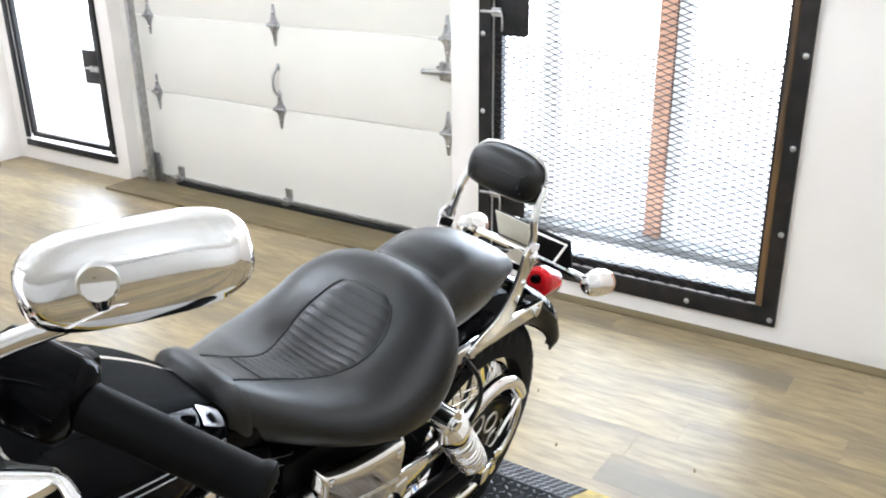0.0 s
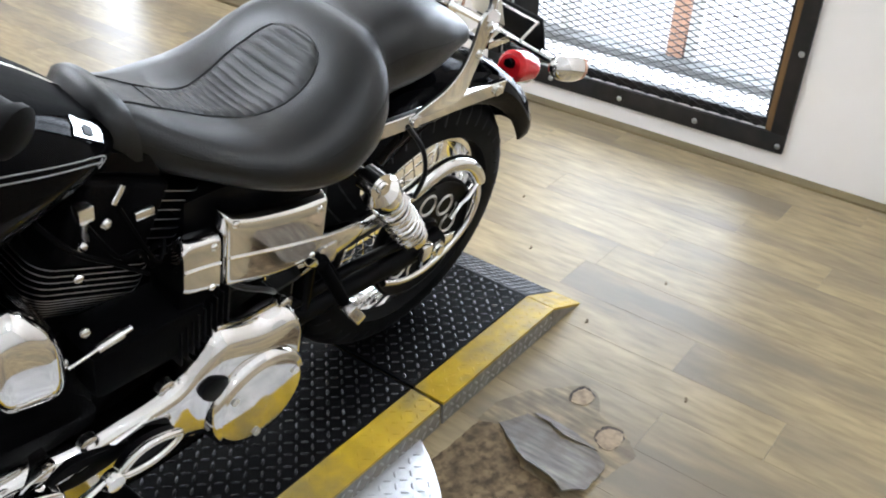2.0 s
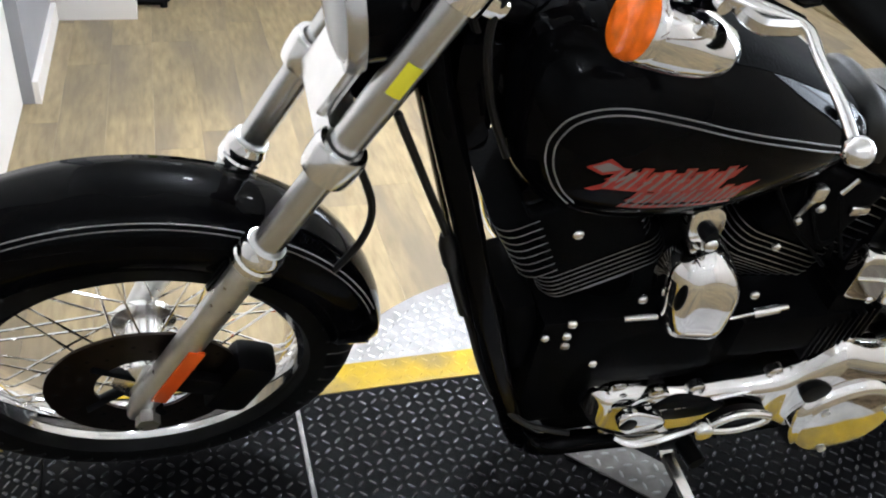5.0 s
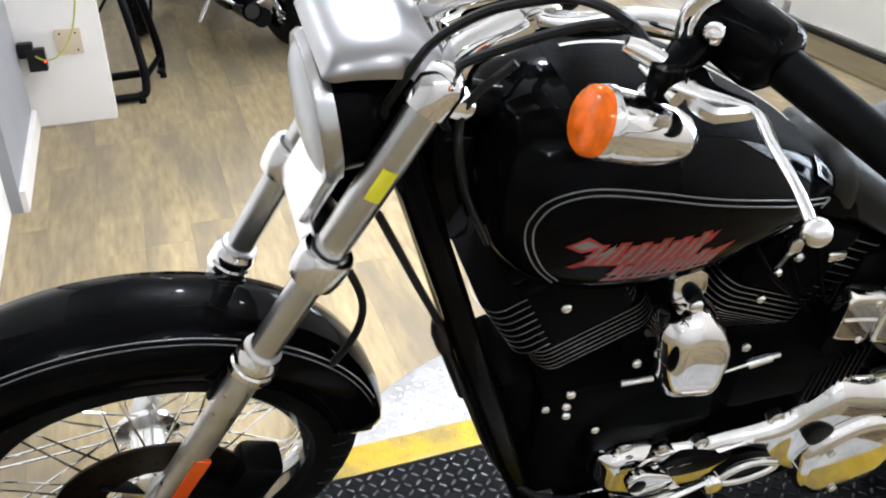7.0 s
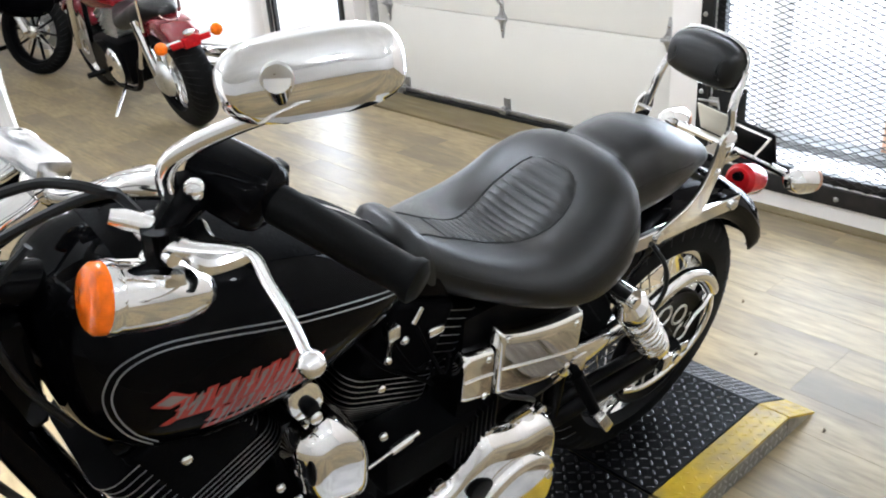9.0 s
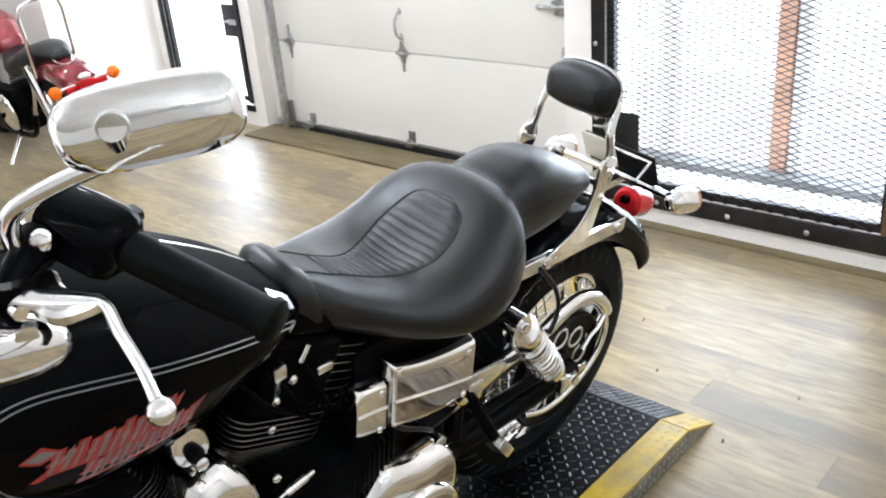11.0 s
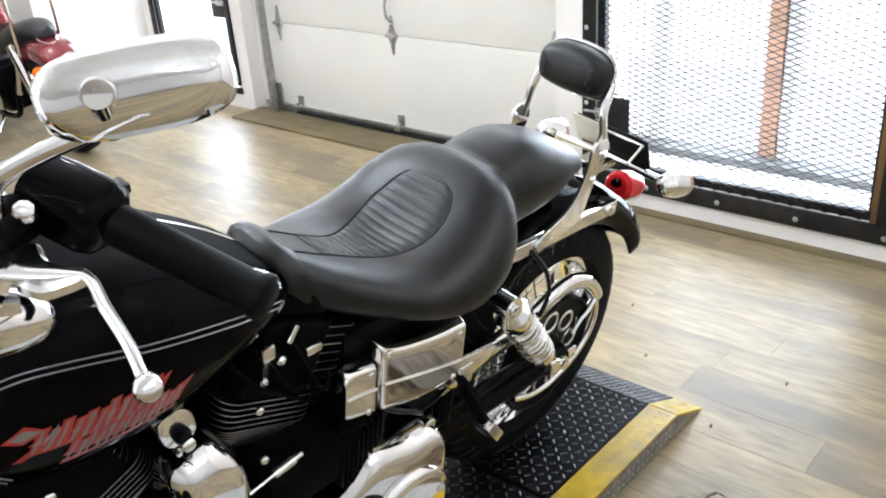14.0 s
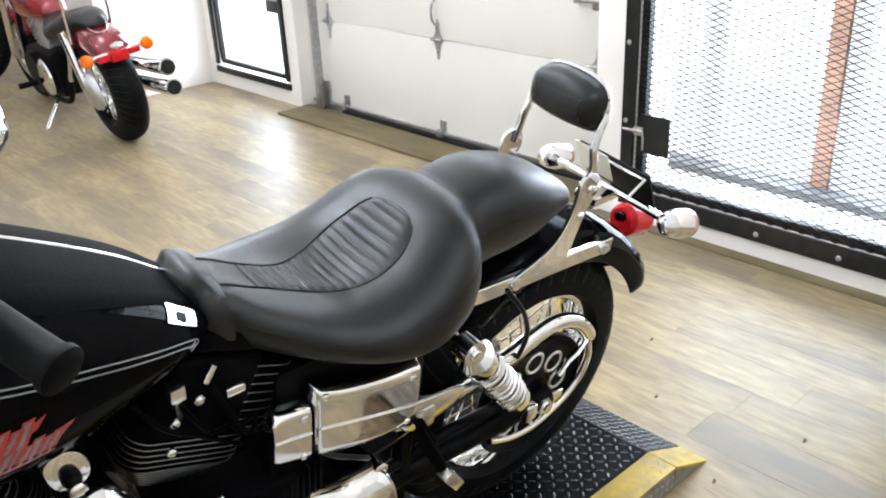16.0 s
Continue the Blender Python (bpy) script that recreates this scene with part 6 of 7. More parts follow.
cable("vent_hose", [(-0.6, -0.13, 0.6), (-0.55, -0.15, 0.55), (-0.5, -0.16, 0.52), (-0.47, -0.15, 0.49)], 0.005, PLASTIC, "black hose")

# ---- the other motorcycles in the showroom ----
RED_PAINT = material("candy_red_paint", (0.2, 0.008, 0.014), 0.15, 0.3, coat=1.0, vary=0.2, scale=6)
GREEN = material("lime_plastic", (0.3, 0.5, 0.04), 0.4, vary=0.1, scale=10)
GREY_PLASTIC = material("grey_plastic", (0.1, 0.1, 0.105), 0.5, vary=0.1, scale=10)


def shaped(name, rows, mat, parent, label="", prof=None, n=24):
    x0, x1 = rows[0][0], rows[-1][0]
    return made(name, lambda bm: loft(bm, [shell_ring(rows, prof or TPROF, x0 + (x1 - x0) * k / n) for k in range(n + 1)]), mat, parent, label, 70)


def cruiser(m, label, paint, seat_mat, wheelbase, bags, cast, group):
    """A parked cruiser; its nose points to -x, its wheels stand on z = 0."""
    b = thing("motorcycle", label, "motorcycle", m, group)
    R, fx = 0.32, -wheelbase
    zs, xs_ = (0.5, 0.33) if bags else (0.56, 0.27)
    rw = wheel((0, 0, R), R, 0.085, 0.2, "rear_wheel", "black rear tyre", 18, parent=b)
    fw = wheel((fx, 0, R), R, 0.055, 0.235, "front_wheel", "black front tyre", 18, parent=b, rim_mat=SATIN if cast else CHROME)
    if cast:
        for k in range(10):
            a = 2 * math.pi * k / 10
            made("cast_spoke", lambda bm: rod(bm, [(fx + 0.04 * math.cos(a), 0, R + 0.04 * math.sin(a)), (fx + 0.22 * math.cos(a + 0.15), 0, R + 0.22 * math.sin(a + 0.15))], 0.014, 8, flat=0.6), SATIN, fw)
    made("brake_disc", lambda bm: lathe(bm, [(0.07, -0.003), (0.14, -0.003), (0.14, 0.003), (0.07, 0.003)], pose(fx, -0.07, R, 90), 32, closed=True), BRUSHED, fw, "steel brake disc")
    shaped("fuel_tank", [(fx * 0.72 - 0.03, 0.03, 0.72, 0.8), (fx * 0.72, 0.11, 0.68, 0.86), (fx * 0.6, 0.15, 0.66, 0.9), (fx * 0.48, 0.13, 0.66, 0.86), (fx * 0.38, 0.07, 0.66, 0.75)], paint, b, "glossy fuel tank")
    shaped("seat", [(fx * 0.4, 0.08, 0.62, 0.7), (fx * 0.28, 0.15, 0.58, 0.67), (fx * 0.14, 0.14, 0.6, 0.74), (fx * 0.02, 0.11, 0.65, 0.76), (0.1, 0.05, 0.68, 0.72)], seat_mat, b, "black leather seat", SPROF)
    made("rear_fender", lambda bm: fender(bm, (0, 0, R), 125, 18 if bags else 40, 0.35, 0.38, 0.1, 0.1), paint, b, "glossy rear fender", 50)
    made("front_fender", lambda bm: fender(bm, (fx, 0, R), 30, 140, 0.34, 0.36, 0.075, 0.06), paint, b, "glossy front fender", 50)
    made("fender_trim", lambda bm: rod(bm, spline([(0.1 + 0.1 * math.cos(a) * 0.6, 0.05 * math.sin(a), 0.685 - 0.03 * math.cos(a)) for a in (2 * math.pi * k / 12 for k in range(12))], 3, closed=True), 0.004, 6, closed=True), CHROME, b, "chrome fender trim")
    eng = made("engine", lambda bm: (box(bm, (fx * 0.5, 0, 0.34), (0.5, 0.3, 0.28), bev=0.04), cyl(bm, (fx * 0.5 - 0.05, -0.19, 0.34), (fx * 0.5 - 0.05, 0.19, 0.34), 0.13, seg=28)), SATIN, b, "dark engine block", 50)
    for t in (-24, 24):
        for k in range(8):
            c = pose(fx * 0.5, 0, 0.4, 0, t, 0)
            made("fin", lambda bm: box(bm, (0, 0, 0.08 + 0.026 * k), (0.15, 0.19, 0.012), c, 0.003), BRUSHED, eng)
    made("engine_cover", lambda bm: lathe(bm, [(0, 0.03), (0.08, 0.026), (0.11, 0.012), (0.115, 0.0)], pose(fx * 0.42, -0.17, 0.33, 90), 32), CHROME, eng, "round chrome engine cover")
    made("hub_cover", lambda bm: lathe(bm, [(0, 0.05), (0.07, 0.045), (0.1, 0.02), (0.105, 0.0)], pose(0, -0.1, R, 90), 32), BRUSHED, b, "grey final drive housing")
    for s in (-1, 1):
        made("fork_leg", lambda bm: rod(bm, [(fx, 0.1 * s, R), (fx + 0.18, 0.1 * s, 0.66), (fx + 0.33, 0.1 * s, 0.98)], [0.03, 0.028, 0.022], 14), CHROME, b, "chrome fork leg")
        made("shock_absorber", lambda bm: rod(bm, [(-0.02, 0.13 * s, R + 0.03), (-0.1, 0.13 * s, 0.66)], 0.03, 14), CHROME, b, "chrome shock absorber")
        sg = made("turn_signal", lambda bm: rod(bm, [(xs_, 0.04 * s, zs), (xs_, 0.15 * s, zs)], 0.012, 10), CHROME, b, "rear turn signal stalk")
        made("lens", lambda bm: ball(bm, (xs_ + 0.01, 0.17 * s, zs), (0.035, 0.036, 0.036)), AMBER if not bags else CLEARAMBER, sg, "round signal lens")
        made("grip", lambda bm: rod(bm, [(fx + 0.42, 0.28 * s, 1.06), (fx + 0.5, 0.4 * s, 1.04)], 0.018, 12), GRIP, b, "black grip")
        made("mirror", lambda bm: (ball(bm, (fx + 0.36, 0.36 * s, 1.2), (0.015, 0.07, 0.04)), rod(bm, [(fx + 0.4, 0.28 * s, 1.07), (fx + 0.37, 0.34 * s, 1.18)], 0.006, 8)), CHROME, b, "chrome mirror")
        made("foot_peg", lambda bm: (cyl(bm, (fx * 0.55, 0.14 * s, 0.27), (fx * 0.55, 0.3 * s, 0.28), 0.018)), RUBBER, b, "rubber foot peg")
        made("muffler", lambda bm: rod(bm, [(-0.5, 0.2 * (1 if not bags else s), 0.24 + 0.12 * (s + 1) / 2), (-0.1, 0.22 * (1 if not bags else s), 0.26 + 0.12 * (s + 1) / 2), (0.28, 0.24 * (1 if not bags else s), 0.28 + 0.12 * (s + 1) / 2), (0.285, 0.24 * (1 if not bags else s), 0.28 + 0.12 * (s + 1) / 2), (0.2, 0.235 * (1 if not bags else s), 0.275 + 0.12 * (s + 1) / 2)], [0.035, 0.045, 0.05, 0.042, 0.03], 20), CHROME if not bags else SATIN, b, "exhaust muffler")
        if bags:
            tip = made("muffler_tip", lambda bm: rod(bm, [(0.0, 0.3 * s, 0.33), (0.2, 0.305 * s, 0.34), (0.36, 0.31 * s, 0.35), (0.362, 0.31 * s, 0.35)], [0.04, 0.046, 0.05, 0.04], 18), BLACK, b, "black muffler tip")
            made("pipe_mouth", lambda bm: cyl(bm, (0.358, 0.31 * s, 0.35), (0.366, 0.31 * s, 0.3502), 0.036, seg=18), STITCH, tip, "dark pipe mouth")
            bag = made("saddlebag", lambda bm: box(bm, (-0.05, 0.27 * s, 0.45), (0.5, 0.2, 0.28), bev=0.05), BLACK, b, "gloss black saddlebag", 50)
            made("bag_lid", lambda bm: box(bm, (-0.05, 0.27 * s, 0.61), (0.52, 0.215, 0.06), bev=0.025), BLACK, bag, "black bag lid", 50)
            made("bag_rail", lambda bm: rod(bm, spline([(0.22, 0.18 * s, 0.34), (0.235, 0.3 * s, 0.34), (0.2, 0.385 * s, 0.4), (0.05, 0.39 * s, 0.36)], 5), 0.01, 10), CHROME, bag, "chrome bag guard rail")
    made("handlebar", lambda bm: rod(bm, spline([(fx + 0.5, -0.4, 1.04), (fx + 0.42, -0.28, 1.06), (fx + 0.34, -0.12, 1.03), (fx + 0.33, 0.12, 1.03), (fx + 0.42, 0.28, 1.06), (fx + 0.5, 0.4, 1.04)], 6), 0.0125, 12), CHROME, b, "chrome handlebar")
    hl_ = made("headlight", lambda bm: rod(bm, [(fx + 0.3, 0, 0.88), (fx + 0.24, 0, 0.88), (fx + 0.13, 0, 0.87), (fx + 0.12, 0, 0.87)], [0.04, 0.085, 0.095, 0.085], 28), CHROME, b, "chrome headlight", 50)
    made("glass", lambda bm: ball(bm, (fx + 0.118, 0, 0.87), (0.015, 0.08, 0.08)), GLASS, hl_)
    tl_ = made("tail_light", lambda bm: box(bm, (0.3 if not bags else 0.345, 0, 0.55 if not bags else 0.5), (0.045, 0.1 if not bags else 0.075, 0.06 if not bags else 0.105), pose(0, 0, 0), 0.012 if not bags else 0.03), RED, b, "red tail light")
    if not bags:
        for s in (-1, 1):
            made("reflector", lambda bm: box(bm, (0.295, 0.085 * s, 0.55), (0.03, 0.065, 0.032), bev=0.006), RED, tl_, "red reflector")
            made("side_strut", lambda bm: rod(bm, [(-0.06, 0.125 * s, 0.67), (-0.13, 0.135 * s, 0.5), (-0.26, 0.135 * s, 0.36)], 0.015, 10), CHROME, b, "chrome side strut")
            made("pipe_mouth", lambda bm: cyl(bm, (0.278, 0.24, 0.28 + 0.12 * (s + 1) / 2), (0.29, 0.2405, 0.2805 + 0.12 * (s + 1) / 2), 0.041, seg=20), STITCH, b, "dark pipe mouth")
        made("plate_light", lambda bm: ball(bm, (0.3, 0, 0.598), (0.025, 0.035, 0.02)), CHROME, tl_)
        made("backrest", lambda bm: rod(bm, spline([(-0.04, -0.12, 0.6), (0.02, -0.12, 0.8), (0.06, -0.1, 0.98), (0.06, 0.1, 0.98), (0.02, 0.12, 0.8), (-0.04, 0.12, 0.6)], 5), 0.01, 10), CHROME, b, "chrome passenger bar")
    made("frame_tube", lambda bm: (rod(bm, spline([(fx + 0.3, 0, 0.9), (fx + 0.36, -0.1, 0.5), (fx + 0.42, -0.12, 0.2), (-0.5, -0.12, 0.18), (-0.3, -0.11, 0.4), (0, -0.11, R)], 6), 0.018, 10), rod(bm, spline([(fx + 0.3, 0, 0.9), (fx + 0.36, 0.1, 0.5), (fx + 0.42, 0.12, 0.2), (-0.5, 0.12, 0.18), (-0.3, 0.11, 0.4), (0, 0.11, R)], 6), 0.018, 10)), BLACK, b, "black frame")
    made("side_stand", lambda bm: rod(bm, [(fx * 0.5, -0.1, 0.18), (fx * 0.42, -0.26, 0.06 if True else 0), (fx * 0.38, -0.33, 0.0)], 0.011, 10), ALLOY, b, "bright side stand")
    return b


LEANED = pose(0, 0, 0, 8, 0, 0)
cruiser(pose(0.775, 3.73, 0.0, 0, 0, -93) @ LEANED, "candy red cruiser motorcycle with chrome pipes parked on the plank floor", RED_PAINT, LEATHER, 1.48, False, False, "parked motorcycles")
cruiser(pose(-0.09, 7.45, 0.0, 0, 0, 118) @ LEANED, "black cruiser motorcycle with cast wheels parked beside others", BLACK, LEATHER, 1.6, False, True, "parked motorcycles")
cruiser(pose(-0.87, 3.6, 0.0, 0, 0, -76) @ LEANED, "black touring motorcycle with hard saddlebags and red tail light", BLACK, LEATHER, 1.6, True, False, "parked motorcycles")


def dirt_bike(m, label, paint):
    b = thing("dirt_bike", label, "dirt bike", m, "parked motorcycles")
    for x, R, half, nm in ((0, 0.32, 0.05, "rear_wheel"), (-1.45, 0.33, 0.04, "front_wheel")):
        w = wheel((x, 0, R), R, half, R - 0.075, nm, "knobbly off-road tyre", 24, parent=b, rim_mat=BRUSHED)

        def knobs(bm):
            for k in range(44):
                for j in (-1, 0, 1):
                    a = 2 * math.pi * (k + 0.5 * (j != 0)) / 44
                    c = pose(x, 0, R) @ pose(0, 0, 0, 0, -math.degrees(a), 0) @ Matrix.Translation((R - 0.003 - 0.012 * abs(j), j * half * 0.62, 0))
                    box(bm, (0, 0, 0), (0.024, half * 0.42, 0.02), c)
        made("tyre_knob_pattern", knobs, RUBBER, w, "black rubber knobs")["kind"] = "stuff"
    shaped("fuel_tank", [(-1.05, 0.05, 0.75, 0.85), (-0.9, 0.12, 0.65, 0.92), (-0.7, 0.1, 0.7, 0.9), (-0.55, 0.06, 0.75, 0.86)], paint, b, "plastic tank and shrouds")
    shaped("seat", [(-0.7, 0.05, 0.82, 0.9), (-0.4, 0.08, 0.82, 0.92), (0.0, 0.07, 0.85, 0.94), (0.15, 0.04, 0.86, 0.92)], LEATHER, b, "long black seat", SPROF)
    made("rear_fender", lambda bm: box(bm, (0.15, 0, 0.86), (0.5, 0.14, 0.02), pose(0, 0, 0, 0, -8, 0), 0.008), paint, b, "plastic rear fender")
    made("front_fender", lambda bm: box(bm, (-1.4, 0, 0.76), (0.6, 0.11, 0.02), bev=0.008), paint, b, "plastic front fender")
    made("engine", lambda bm: (box(bm, (-0.68, 0, 0.42), (0.36, 0.22, 0.28), bev=0.04), box(bm, (-0.74, 0, 0.62), (0.14, 0.16, 0.2), bev=0.02)), GREY_PLASTIC, b, "grey engine block", 50)
    for s in (-1, 1):
        made("fork_leg", lambda bm: rod(bm, [(-1.45, 0.085 * s, 0.33), (-1.2, 0.085 * s, 0.95)], [0.026, 0.022], 12), BRUSHED, b, "alloy fork leg")
        made("swingarm", lambda bm: rod(bm, [(0, 0.09 * s, 0.32), (-0.5, 0.09 * s, 0.4)], 0.022, 10), BRUSHED, b, "alloy swingarm leg")
    made("handlebar", lambda bm: rod(bm, spline([(-1.05, -0.38, 1.1), (-1.12, -0.15, 1.06), (-1.12, 0.15, 1.06), (-1.05, 0.38, 1.1)], 5), 0.012, 10), SATIN, b, "black handlebar")
    made("exhaust", lambda bm: rod(bm, spline([(-0.8, 0.05, 0.62), (-0.95, 0.12, 0.5), (-0.7, 0.15, 0.4), (-0.3, 0.15, 0.65), (0.1, 0.14, 0.78)], 6), [0.02] * 19 + [0.05] * 6, 14), BRUSHED, b, "alloy exhaust")
    made("side_stand", lambda bm: rod(bm, [(-0.5, -0.08, 0.32), (-0.45, -0.3, 0.0)], 0.01, 8), SATIN, b, "side stand")
    return b


dirt_bike(pose(-1.625, 4.05, 0.0, 0, 0, -98), "dirt bike with knobbly tyres held on a black paddock stand", GREEN)
dirt_bike(pose(-1.1, 6.0, 0.0, 0, 0, -80), "lime green and black dirt bike in the far row", GREEN)


def paddock_stand():
    g = thing("paddock_stand", "black tubular steel paddock stand below a dirt bike", "bike stand", pose(-0.02, 0.145, 0))
    made("base_tube", lambda bm: rod(bm, spline([(-1.98, 2.8, 0.025), (-1.72, 2.8, 0.025), (-1.66, 2.805, 0.03), (-1.635, 2.82, 0.06), (-1.64, 2.86, 0.2), (-1.7, 3.0, 0.55), (-1.76, 3.1, 0.8)], 6), 0.019, 12), SATIN, g, "bent black tube")
    made("base_tube", lambda bm: rod(bm, spline([(-1.56, 3.1, 0.025), (-1.55, 3.12, 0.06), (-1.56, 3.1, 0.2), (-1.63, 3.05, 0.55), (-1.7, 3.0, 0.8)], 6), 0.019, 12), SATIN, g, "bent black tube")
    made("cross_tube", lambda bm: (cyl(bm, (-2.0, 2.98, 0.06), (-1.65, 2.9, 0.1), 0.018), cyl(bm, (-1.63, 2.84, 0.1), (-1.56, 3.1, 0.1), 0.014)), SATIN, g)
    for p in ((-1.66, 2.79, 0.012), (-1.55, 3.11, 0.012)):
        made("rubber_foot", lambda bm: cyl(bm, (p[0], p[1], 0), (p[0], p[1], 0.024), 0.016), RUBBER, g, "small rubber foot")


paddock_stand()

# ---- things on the partition wall ----
def adapter():
    a = thing("power_adapter", "black power adapter plugged into the wall with a red light", "power adapter", pose(-0.02, 0.1, 0))
    made("body", lambda bm: box(bm, (-2.03, 2.655, 0.295), (0.07, 0.045, 0.09), bev=0.006), PLASTIC, a)
    made("plug", lambda bm: box(bm, (-2.065, 2.66, 0.335), (0.06, 0.04, 0.06), bev=0.005), PLASTIC, a)
    made("indicator", lambda bm: ball(bm, (-2.0, 2.631, 0.29), (0.004, 0.003, 0.004), u=8, v=6), glow("red_led", (1.0, 0.05, 0.03), 4.0), a, "small red light")
    made("cord", lambda bm: rod(bm, spline([(-2.04, 2.64, 0.32), (-2.0, 2.62, 0.3), (-1.95, 2.62, 0.31), (-1.9, 2.64, 0.36), (-1.86, 2.65, 0.45), (-1.835, 2.66, 0.6), (-1.83, 2.66, 0.9)], 6), 0.0035, 8), material("yellow_green_cord", (0.45, 0.45, 0.08), 0.5), a, "yellow-green cord")


adapter()
ob = made("wall_plate", lambda bm: (box(bm, (-1.92, 2.776, 0.35), (0.1, 0.008, 0.105), bev=0.002)), material("beige_plastic", (0.6, 0.5, 0.36), 0.45, vary=0.05, scale=20))
tagged(ob, "blank beige plastic wall plate above the floor", "wall plate")
for sx in (-1, 1):
    for sz in (-1, 1):
        made("plate_screw", lambda bm: ball(bm, (-1.92 + 0.03 * sx, 2.771, 0.35 + 0.035 * sz), (0.004, 0.002, 0.004), u=8, v=6), SATIN, ob)

# ---- ceiling globe lamps ----
BULB = glow("frosted_globe_glow", (1.0, 0.98, 0.96), 60.0)
first = None
for lx, ly in LAMPS:
    if first is None:
        first = thing("globe_lamp", "small frosted globe lamp hanging below the ceiling, switched on", "ceiling lamp", pose(lx, ly, CEILING), "ceiling globe lamps")
        made("canopy", lambda bm: lathe(bm, [(0, 0.0), (0.045, 0.0), (0.04, -0.02), (0.008, -0.03), (0.008, -0.26), (0.02, -0.27), (0.022, -0.29), (0, -0.29)], I4, 20), SATIN, first, "black canopy and stem")
        globe = made("globe", lambda bm: ball(bm, (0, 0, -0.35), 0.055), BULB, first, "glowing frosted globe")
        globe.visible_shadow = False
    else:
        copy_thing(first, pose(lx, ly, CEILING))

# ---- torn floor beside the stand ----
RIMMAT = material("dark_torn_edge", (0.05, 0.036, 0.024), 0.8, vary=0.4, scale=60)
TAN = material("bare_tan_underlay", (0.34, 0.25, 0.155), 0.7, vary=0.4, scale=50, bump=0.4, bump_scale=120)
BARE = material("bare_adhesive_floor", (0.19, 0.135, 0.075), 0.75, spec=0.2, vary=0.5, scale=26, bump=0.5, bump_scale=60, dirt=(0.05, 0.035, 0.02), dirt_scale=45, dirt_amount=0.8)
WORN = material("worn_grey_plank", (0.16, 0.135, 0.105), 0.5, spec=0.35, vary=0.55, scale=9, stretch=(9, 1.2, 1), bump=0.25, bump_scale=40, dirt=(0.07, 0.052, 0.035), dirt_scale=14, dirt_amount=0.7)
SCUFF = material("scuffed_brown_plank", (0.25, 0.19, 0.105), 0.5, spec=0.4, vary=0.5, scale=9, stretch=(9, 1.2, 1), bump=0.2, bump_scale=40, dirt=(0.11, 0.08, 0.05), dirt_scale=12, dirt_amount=0.7)
torn = thing("torn_plank", "torn curled grey plank baring brown subfloor beside the stand", "floor damage")


def sheet(bm, outline, z0, h, lift=lambda x, y: 0.0):
    """A thin irregular sheet with its own thickness."""
    rag = random.Random(int(abs(outline[0][0]) * 1e4))
    outline = [(x * 1.05 - 0.006, y * 1.04 + 0.002) for x, y in outline]
    o = []
    for (xa, ya), (xb, yb) in zip(outline, list(outline[1:]) + [outline[0]]):
        n = max(2, int(math.hypot(xb - xa, yb - ya) / 0.009))
        o += [(xa + (xb - xa) * k / n + rag.uniform(-1, 1) * 0.0022, ya + (yb - ya) * k / n + rag.uniform(-1, 1) * 0.0022) for k in range(n)]
    cx, cy = sum(p[0] for p in o) / len(o), sum(p[1] for p in o) / len(o)
    rings = []
    for k, dz in ((1.0, 0.0), (1.0, h), (0.85, h), (0.6, h), (0.3, h), (0.02, h)):
        rings.append([(cx + (x - cx) * k, cy + (y - cy) * k, z0 + dz + lift(cx + (x - cx) * k, cy + (y - cy) * k)) for x, y in o])
    loft(bm, rings)


made("worn_layer", lambda bm: sheet(bm, [(-0.06, -0.294), (0.02, -0.294), (0.1, -0.33), (0.16, -0.385), (0.2, -0.42), (0.19, -0.46), (0.13, -0.5), (0.125, -0.56), (0.07, -0.62), (0.0, -0.6), (-0.1, -0.59), (-0.115, -0.5), (-0.06, -0.39)], 0.0001, 0.0004), SCUFF, torn, "brown scuffed wear layer", 60)
made("bare_patch", lambda bm: sheet(bm, [(-0.13, -0.296), (-0.053, -0.298), (-0.035, -0.34), (-0.074, -0.398), (-0.111, -0.453), (-0.114, -0.518), (-0.127, -0.553), (-0.297, -0.355), (-0.249, -0.293)], 0.0002, 0.0012), BARE, torn, "bare brown subfloor", 60)


def curl(x, y):
    d = max(0.0, -0.03 - x) / 0.09
    return 0.02 * min(1.0, d) ** 1.6 + 0.002


made("curled_piece", lambda bm: sheet(bm, [(-0.035, -0.34), (0.03, -0.372), (0.032, -0.42), (0.012, -0.47), (0.028, -0.545), (0.0, -0.585), (-0.094, -0.586), (-0.127, -0.553), (-0.108, -0.514), (-0.104, -0.448), (-0.068, -0.393)], 0.0, 0.0022, curl), WORN, torn, "grey-brown curled plank", 60)
made("curled_piece", lambda bm: sheet(bm, [(0.036, -0.385), (0.05, -0.4), (0.048, -0.472), (0.03, -0.545), (0.024, -0.5), (0.02, -0.47), (0.037, -0.42)], 0.0, 0.002, lambda x, y: 0.003 + 0.008 * max(0.0, (0.05 - x) / 0.03) * max(0.0, (y + 0.56) / 0.17)), WORN, torn, "split plank edge", 60)
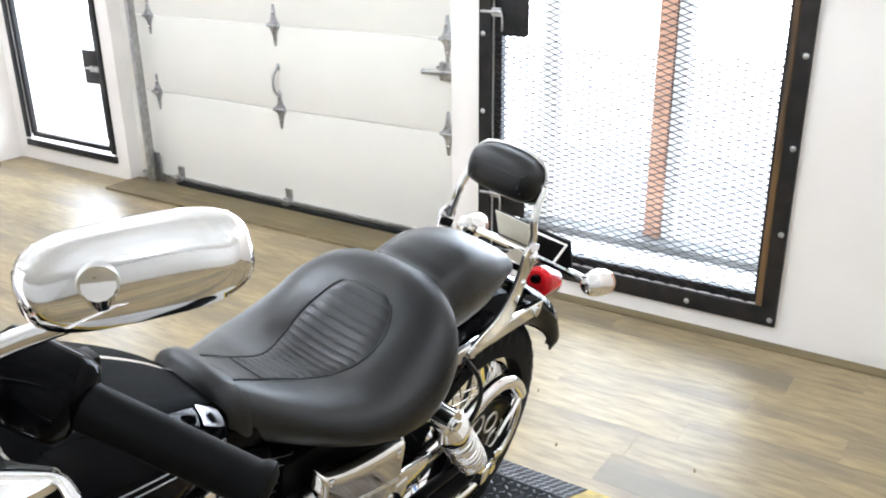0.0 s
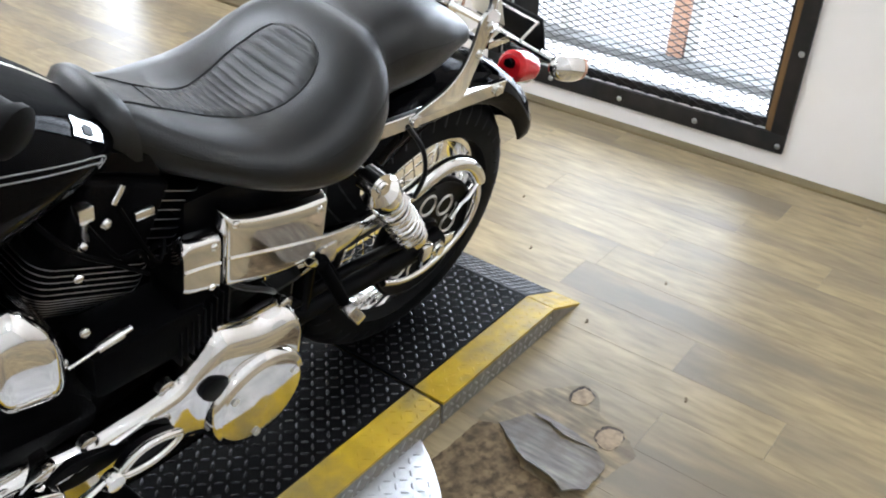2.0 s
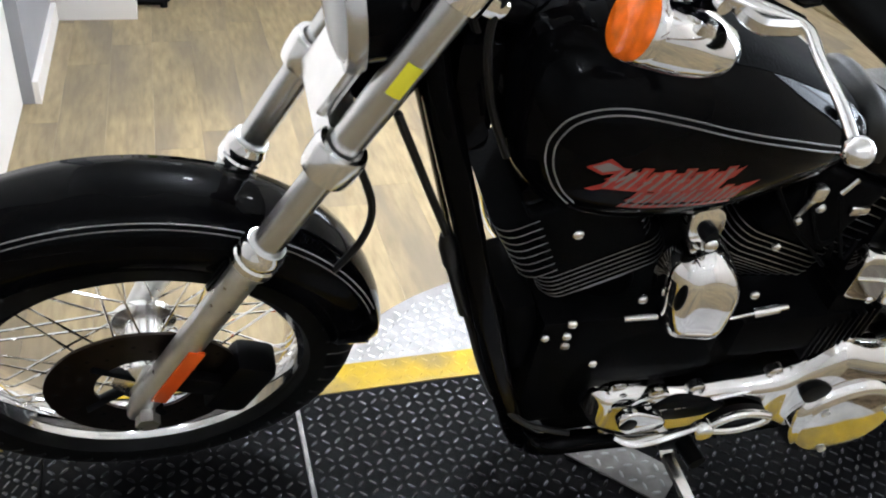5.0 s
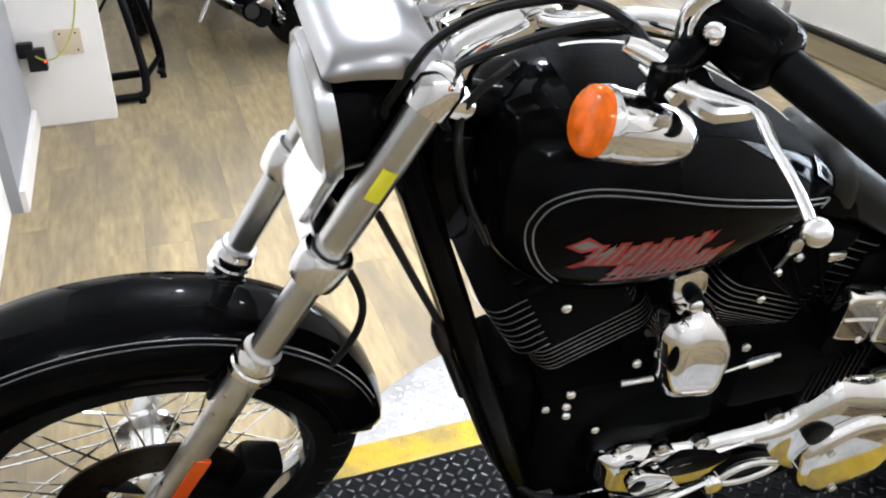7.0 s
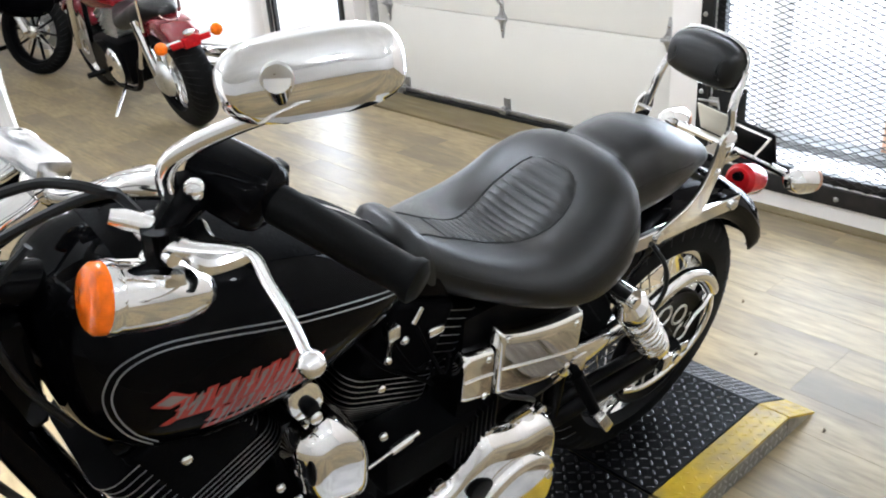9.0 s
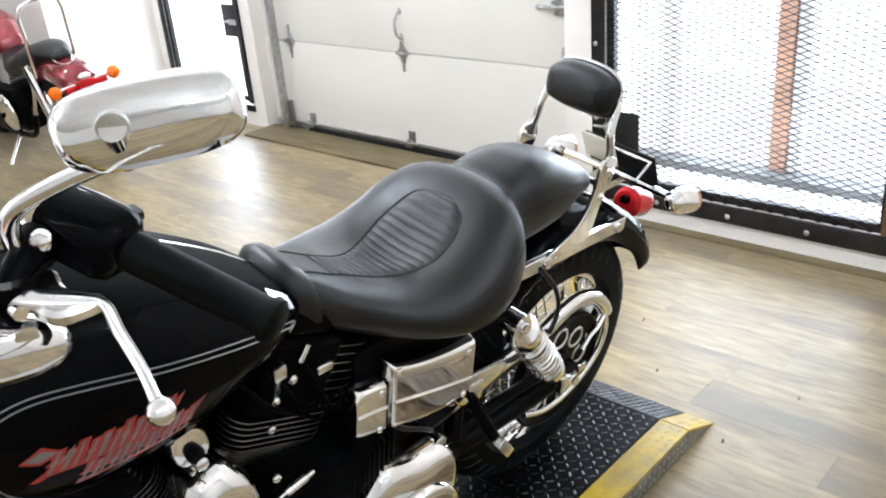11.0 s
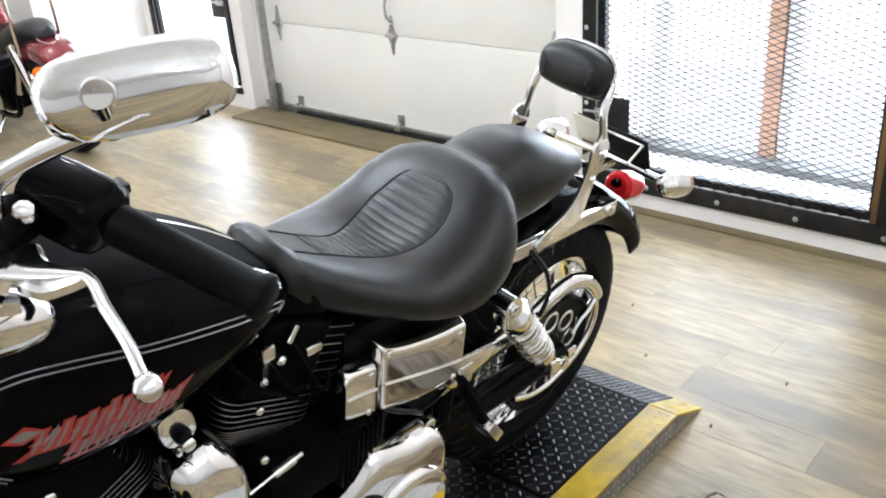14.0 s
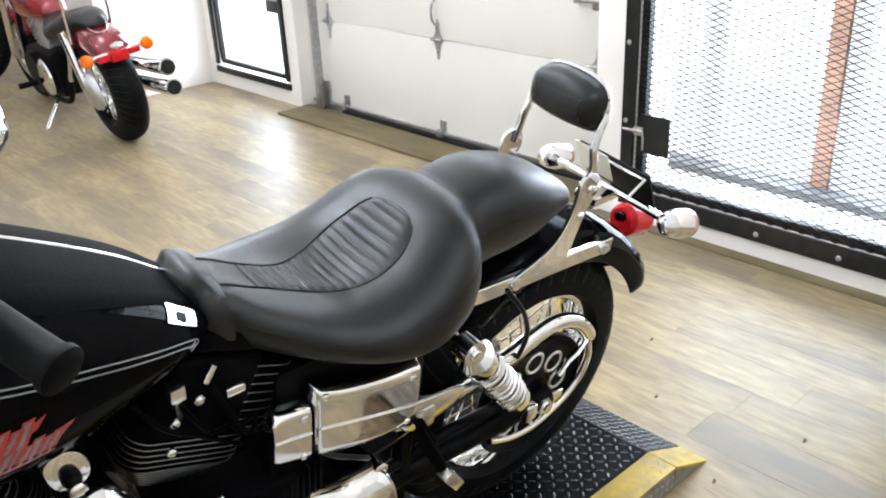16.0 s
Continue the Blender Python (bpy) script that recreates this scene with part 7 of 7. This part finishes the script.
for sx, sy, r in ((0.158, -0.438, 0.03), (0.08, -0.55, 0.034)):
    spot = thing("worn_spot", "round bare spot with a dark torn rim in the plank floor", "floor damage", group="bare floor spots")
    ring = [(sx + r * (1 + 0.12 * math.sin(3 * a + sx * 40)) * math.cos(a), sy + r * 0.85 * (1 + 0.1 * math.cos(2 * a)) * math.sin(a)) for a in (2 * math.pi * k / 12 for k in range(12))]
    made("torn_rim", lambda bm: sheet(bm, [(sx + (x - sx) * 1.12 + 0.003, sy + (y - sy) * 1.14 + 0.003) for x, y in ring], 0.0002, 0.0008), RIMMAT, spot, "dark torn rim", 60)
    made("bare_patch", lambda bm: sheet(bm, ring, 0.0006, 0.0014), TAN, spot, "bare tan underlay", 60)
for x, y in ((0.643, 0.006), (0.737, -0.394), (0.43, -0.31), (0.9, 0.2), (0.31, -0.65)):
    ob = made("floor_chip", lambda bm: (box(bm, (x, y, 0.0015), (0.012, 0.005, 0.003), pose(0, 0, 0), 0.001), box(bm, (x + 0.008, y + 0.004, 0.001), (0.006, 0.004, 0.002))), BARE, None, "", 40)
    tagged(ob, "small dark chip of debris on the plank floor", "debris", "floor chips")
PADP = pose(-0.852, 0.03, PH + 0.004, 0, 0, -49)
pad_ = made("tread_pad", lambda bm: box(bm, (0, 0, 0), (0.21, 0.1, 0.004), PADP, 0.001), SIDEALU, None, "", 40)
tagged(pad_, "loose bare aluminium tread plate pad on the deck", "metal plate")


def pad_lugs(bm):
    lugs(bm, -0.1, 0.1, -0.045, 0.045, 0.002)
    bmesh.ops.transform(bm, matrix=PADP, verts=bm.verts)


made("pad_pattern", pad_lugs, ALUPLATE, pad_, "", 80)["kind"] = "stuff"

# ---- floor planks ----
PW, PL = 0.152, 0.92
bm = bmesh.new()
box(bm, (0, 0, 0), (PW - 0.0005, PL - 0.0006, 0.006), bev=0.0003)
plank_src = part("plank_mesh_source", bm, PLANK, angle=1)
plank_mesh = plank_src.data
bpy.data.objects.remove(plank_src)
floor = slab("floor", (-2.05, 2.4, -0.008), (7.8, 13.0, 0.004), SUBFLOOR, "wood-look vinyl plank floor, worn, with pale glare")
rnd = random.Random(4)
verts, faces = [], []
x = SX + 0.1 - PW / 2
while x > -5.9:
    y = -4.05 - rnd.random() * PL
    while y < 8.9:
        if x > -2.2 and -1.3 < y < 5.4:
            ob = bpy.data.objects.new("plank", plank_mesh)
            scene.collection.objects.link(ob)
            ob.parent = floor
            ob.location = (x, y + PL / 2, -0.0031)
        else:
            k = len(verts)
            ya, yb = max(y, -4.09) + 0.0003, min(y + PL, 8.99) - 0.0003
            for px, py in ((x - PW / 2 + 0.0003, ya), (x + PW / 2 - 0.0003, ya), (x + PW / 2 - 0.0003, yb), (x - PW / 2 + 0.0003, yb)):
                verts += [(px, py, -0.0061), (px, py, -0.0001)]
            faces += [(k + 1, k + 3, k + 5, k + 7), (k, k + 2, k + 3, k + 1), (k + 2, k + 4, k + 5, k + 3), (k + 4, k + 6, k + 7, k + 5), (k + 6, k, k + 1, k + 7)]
        y += PL
    x -= PW
rest = bpy.data.meshes.new("far_plank_pattern")
rest.from_pydata(verts, [], faces)
rest.materials.append(PLANK)
far_ = bpy.data.objects.new("far_plank_pattern", rest)
scene.collection.objects.link(far_)
far_.parent = floor
far_["kind"] = "stuff"
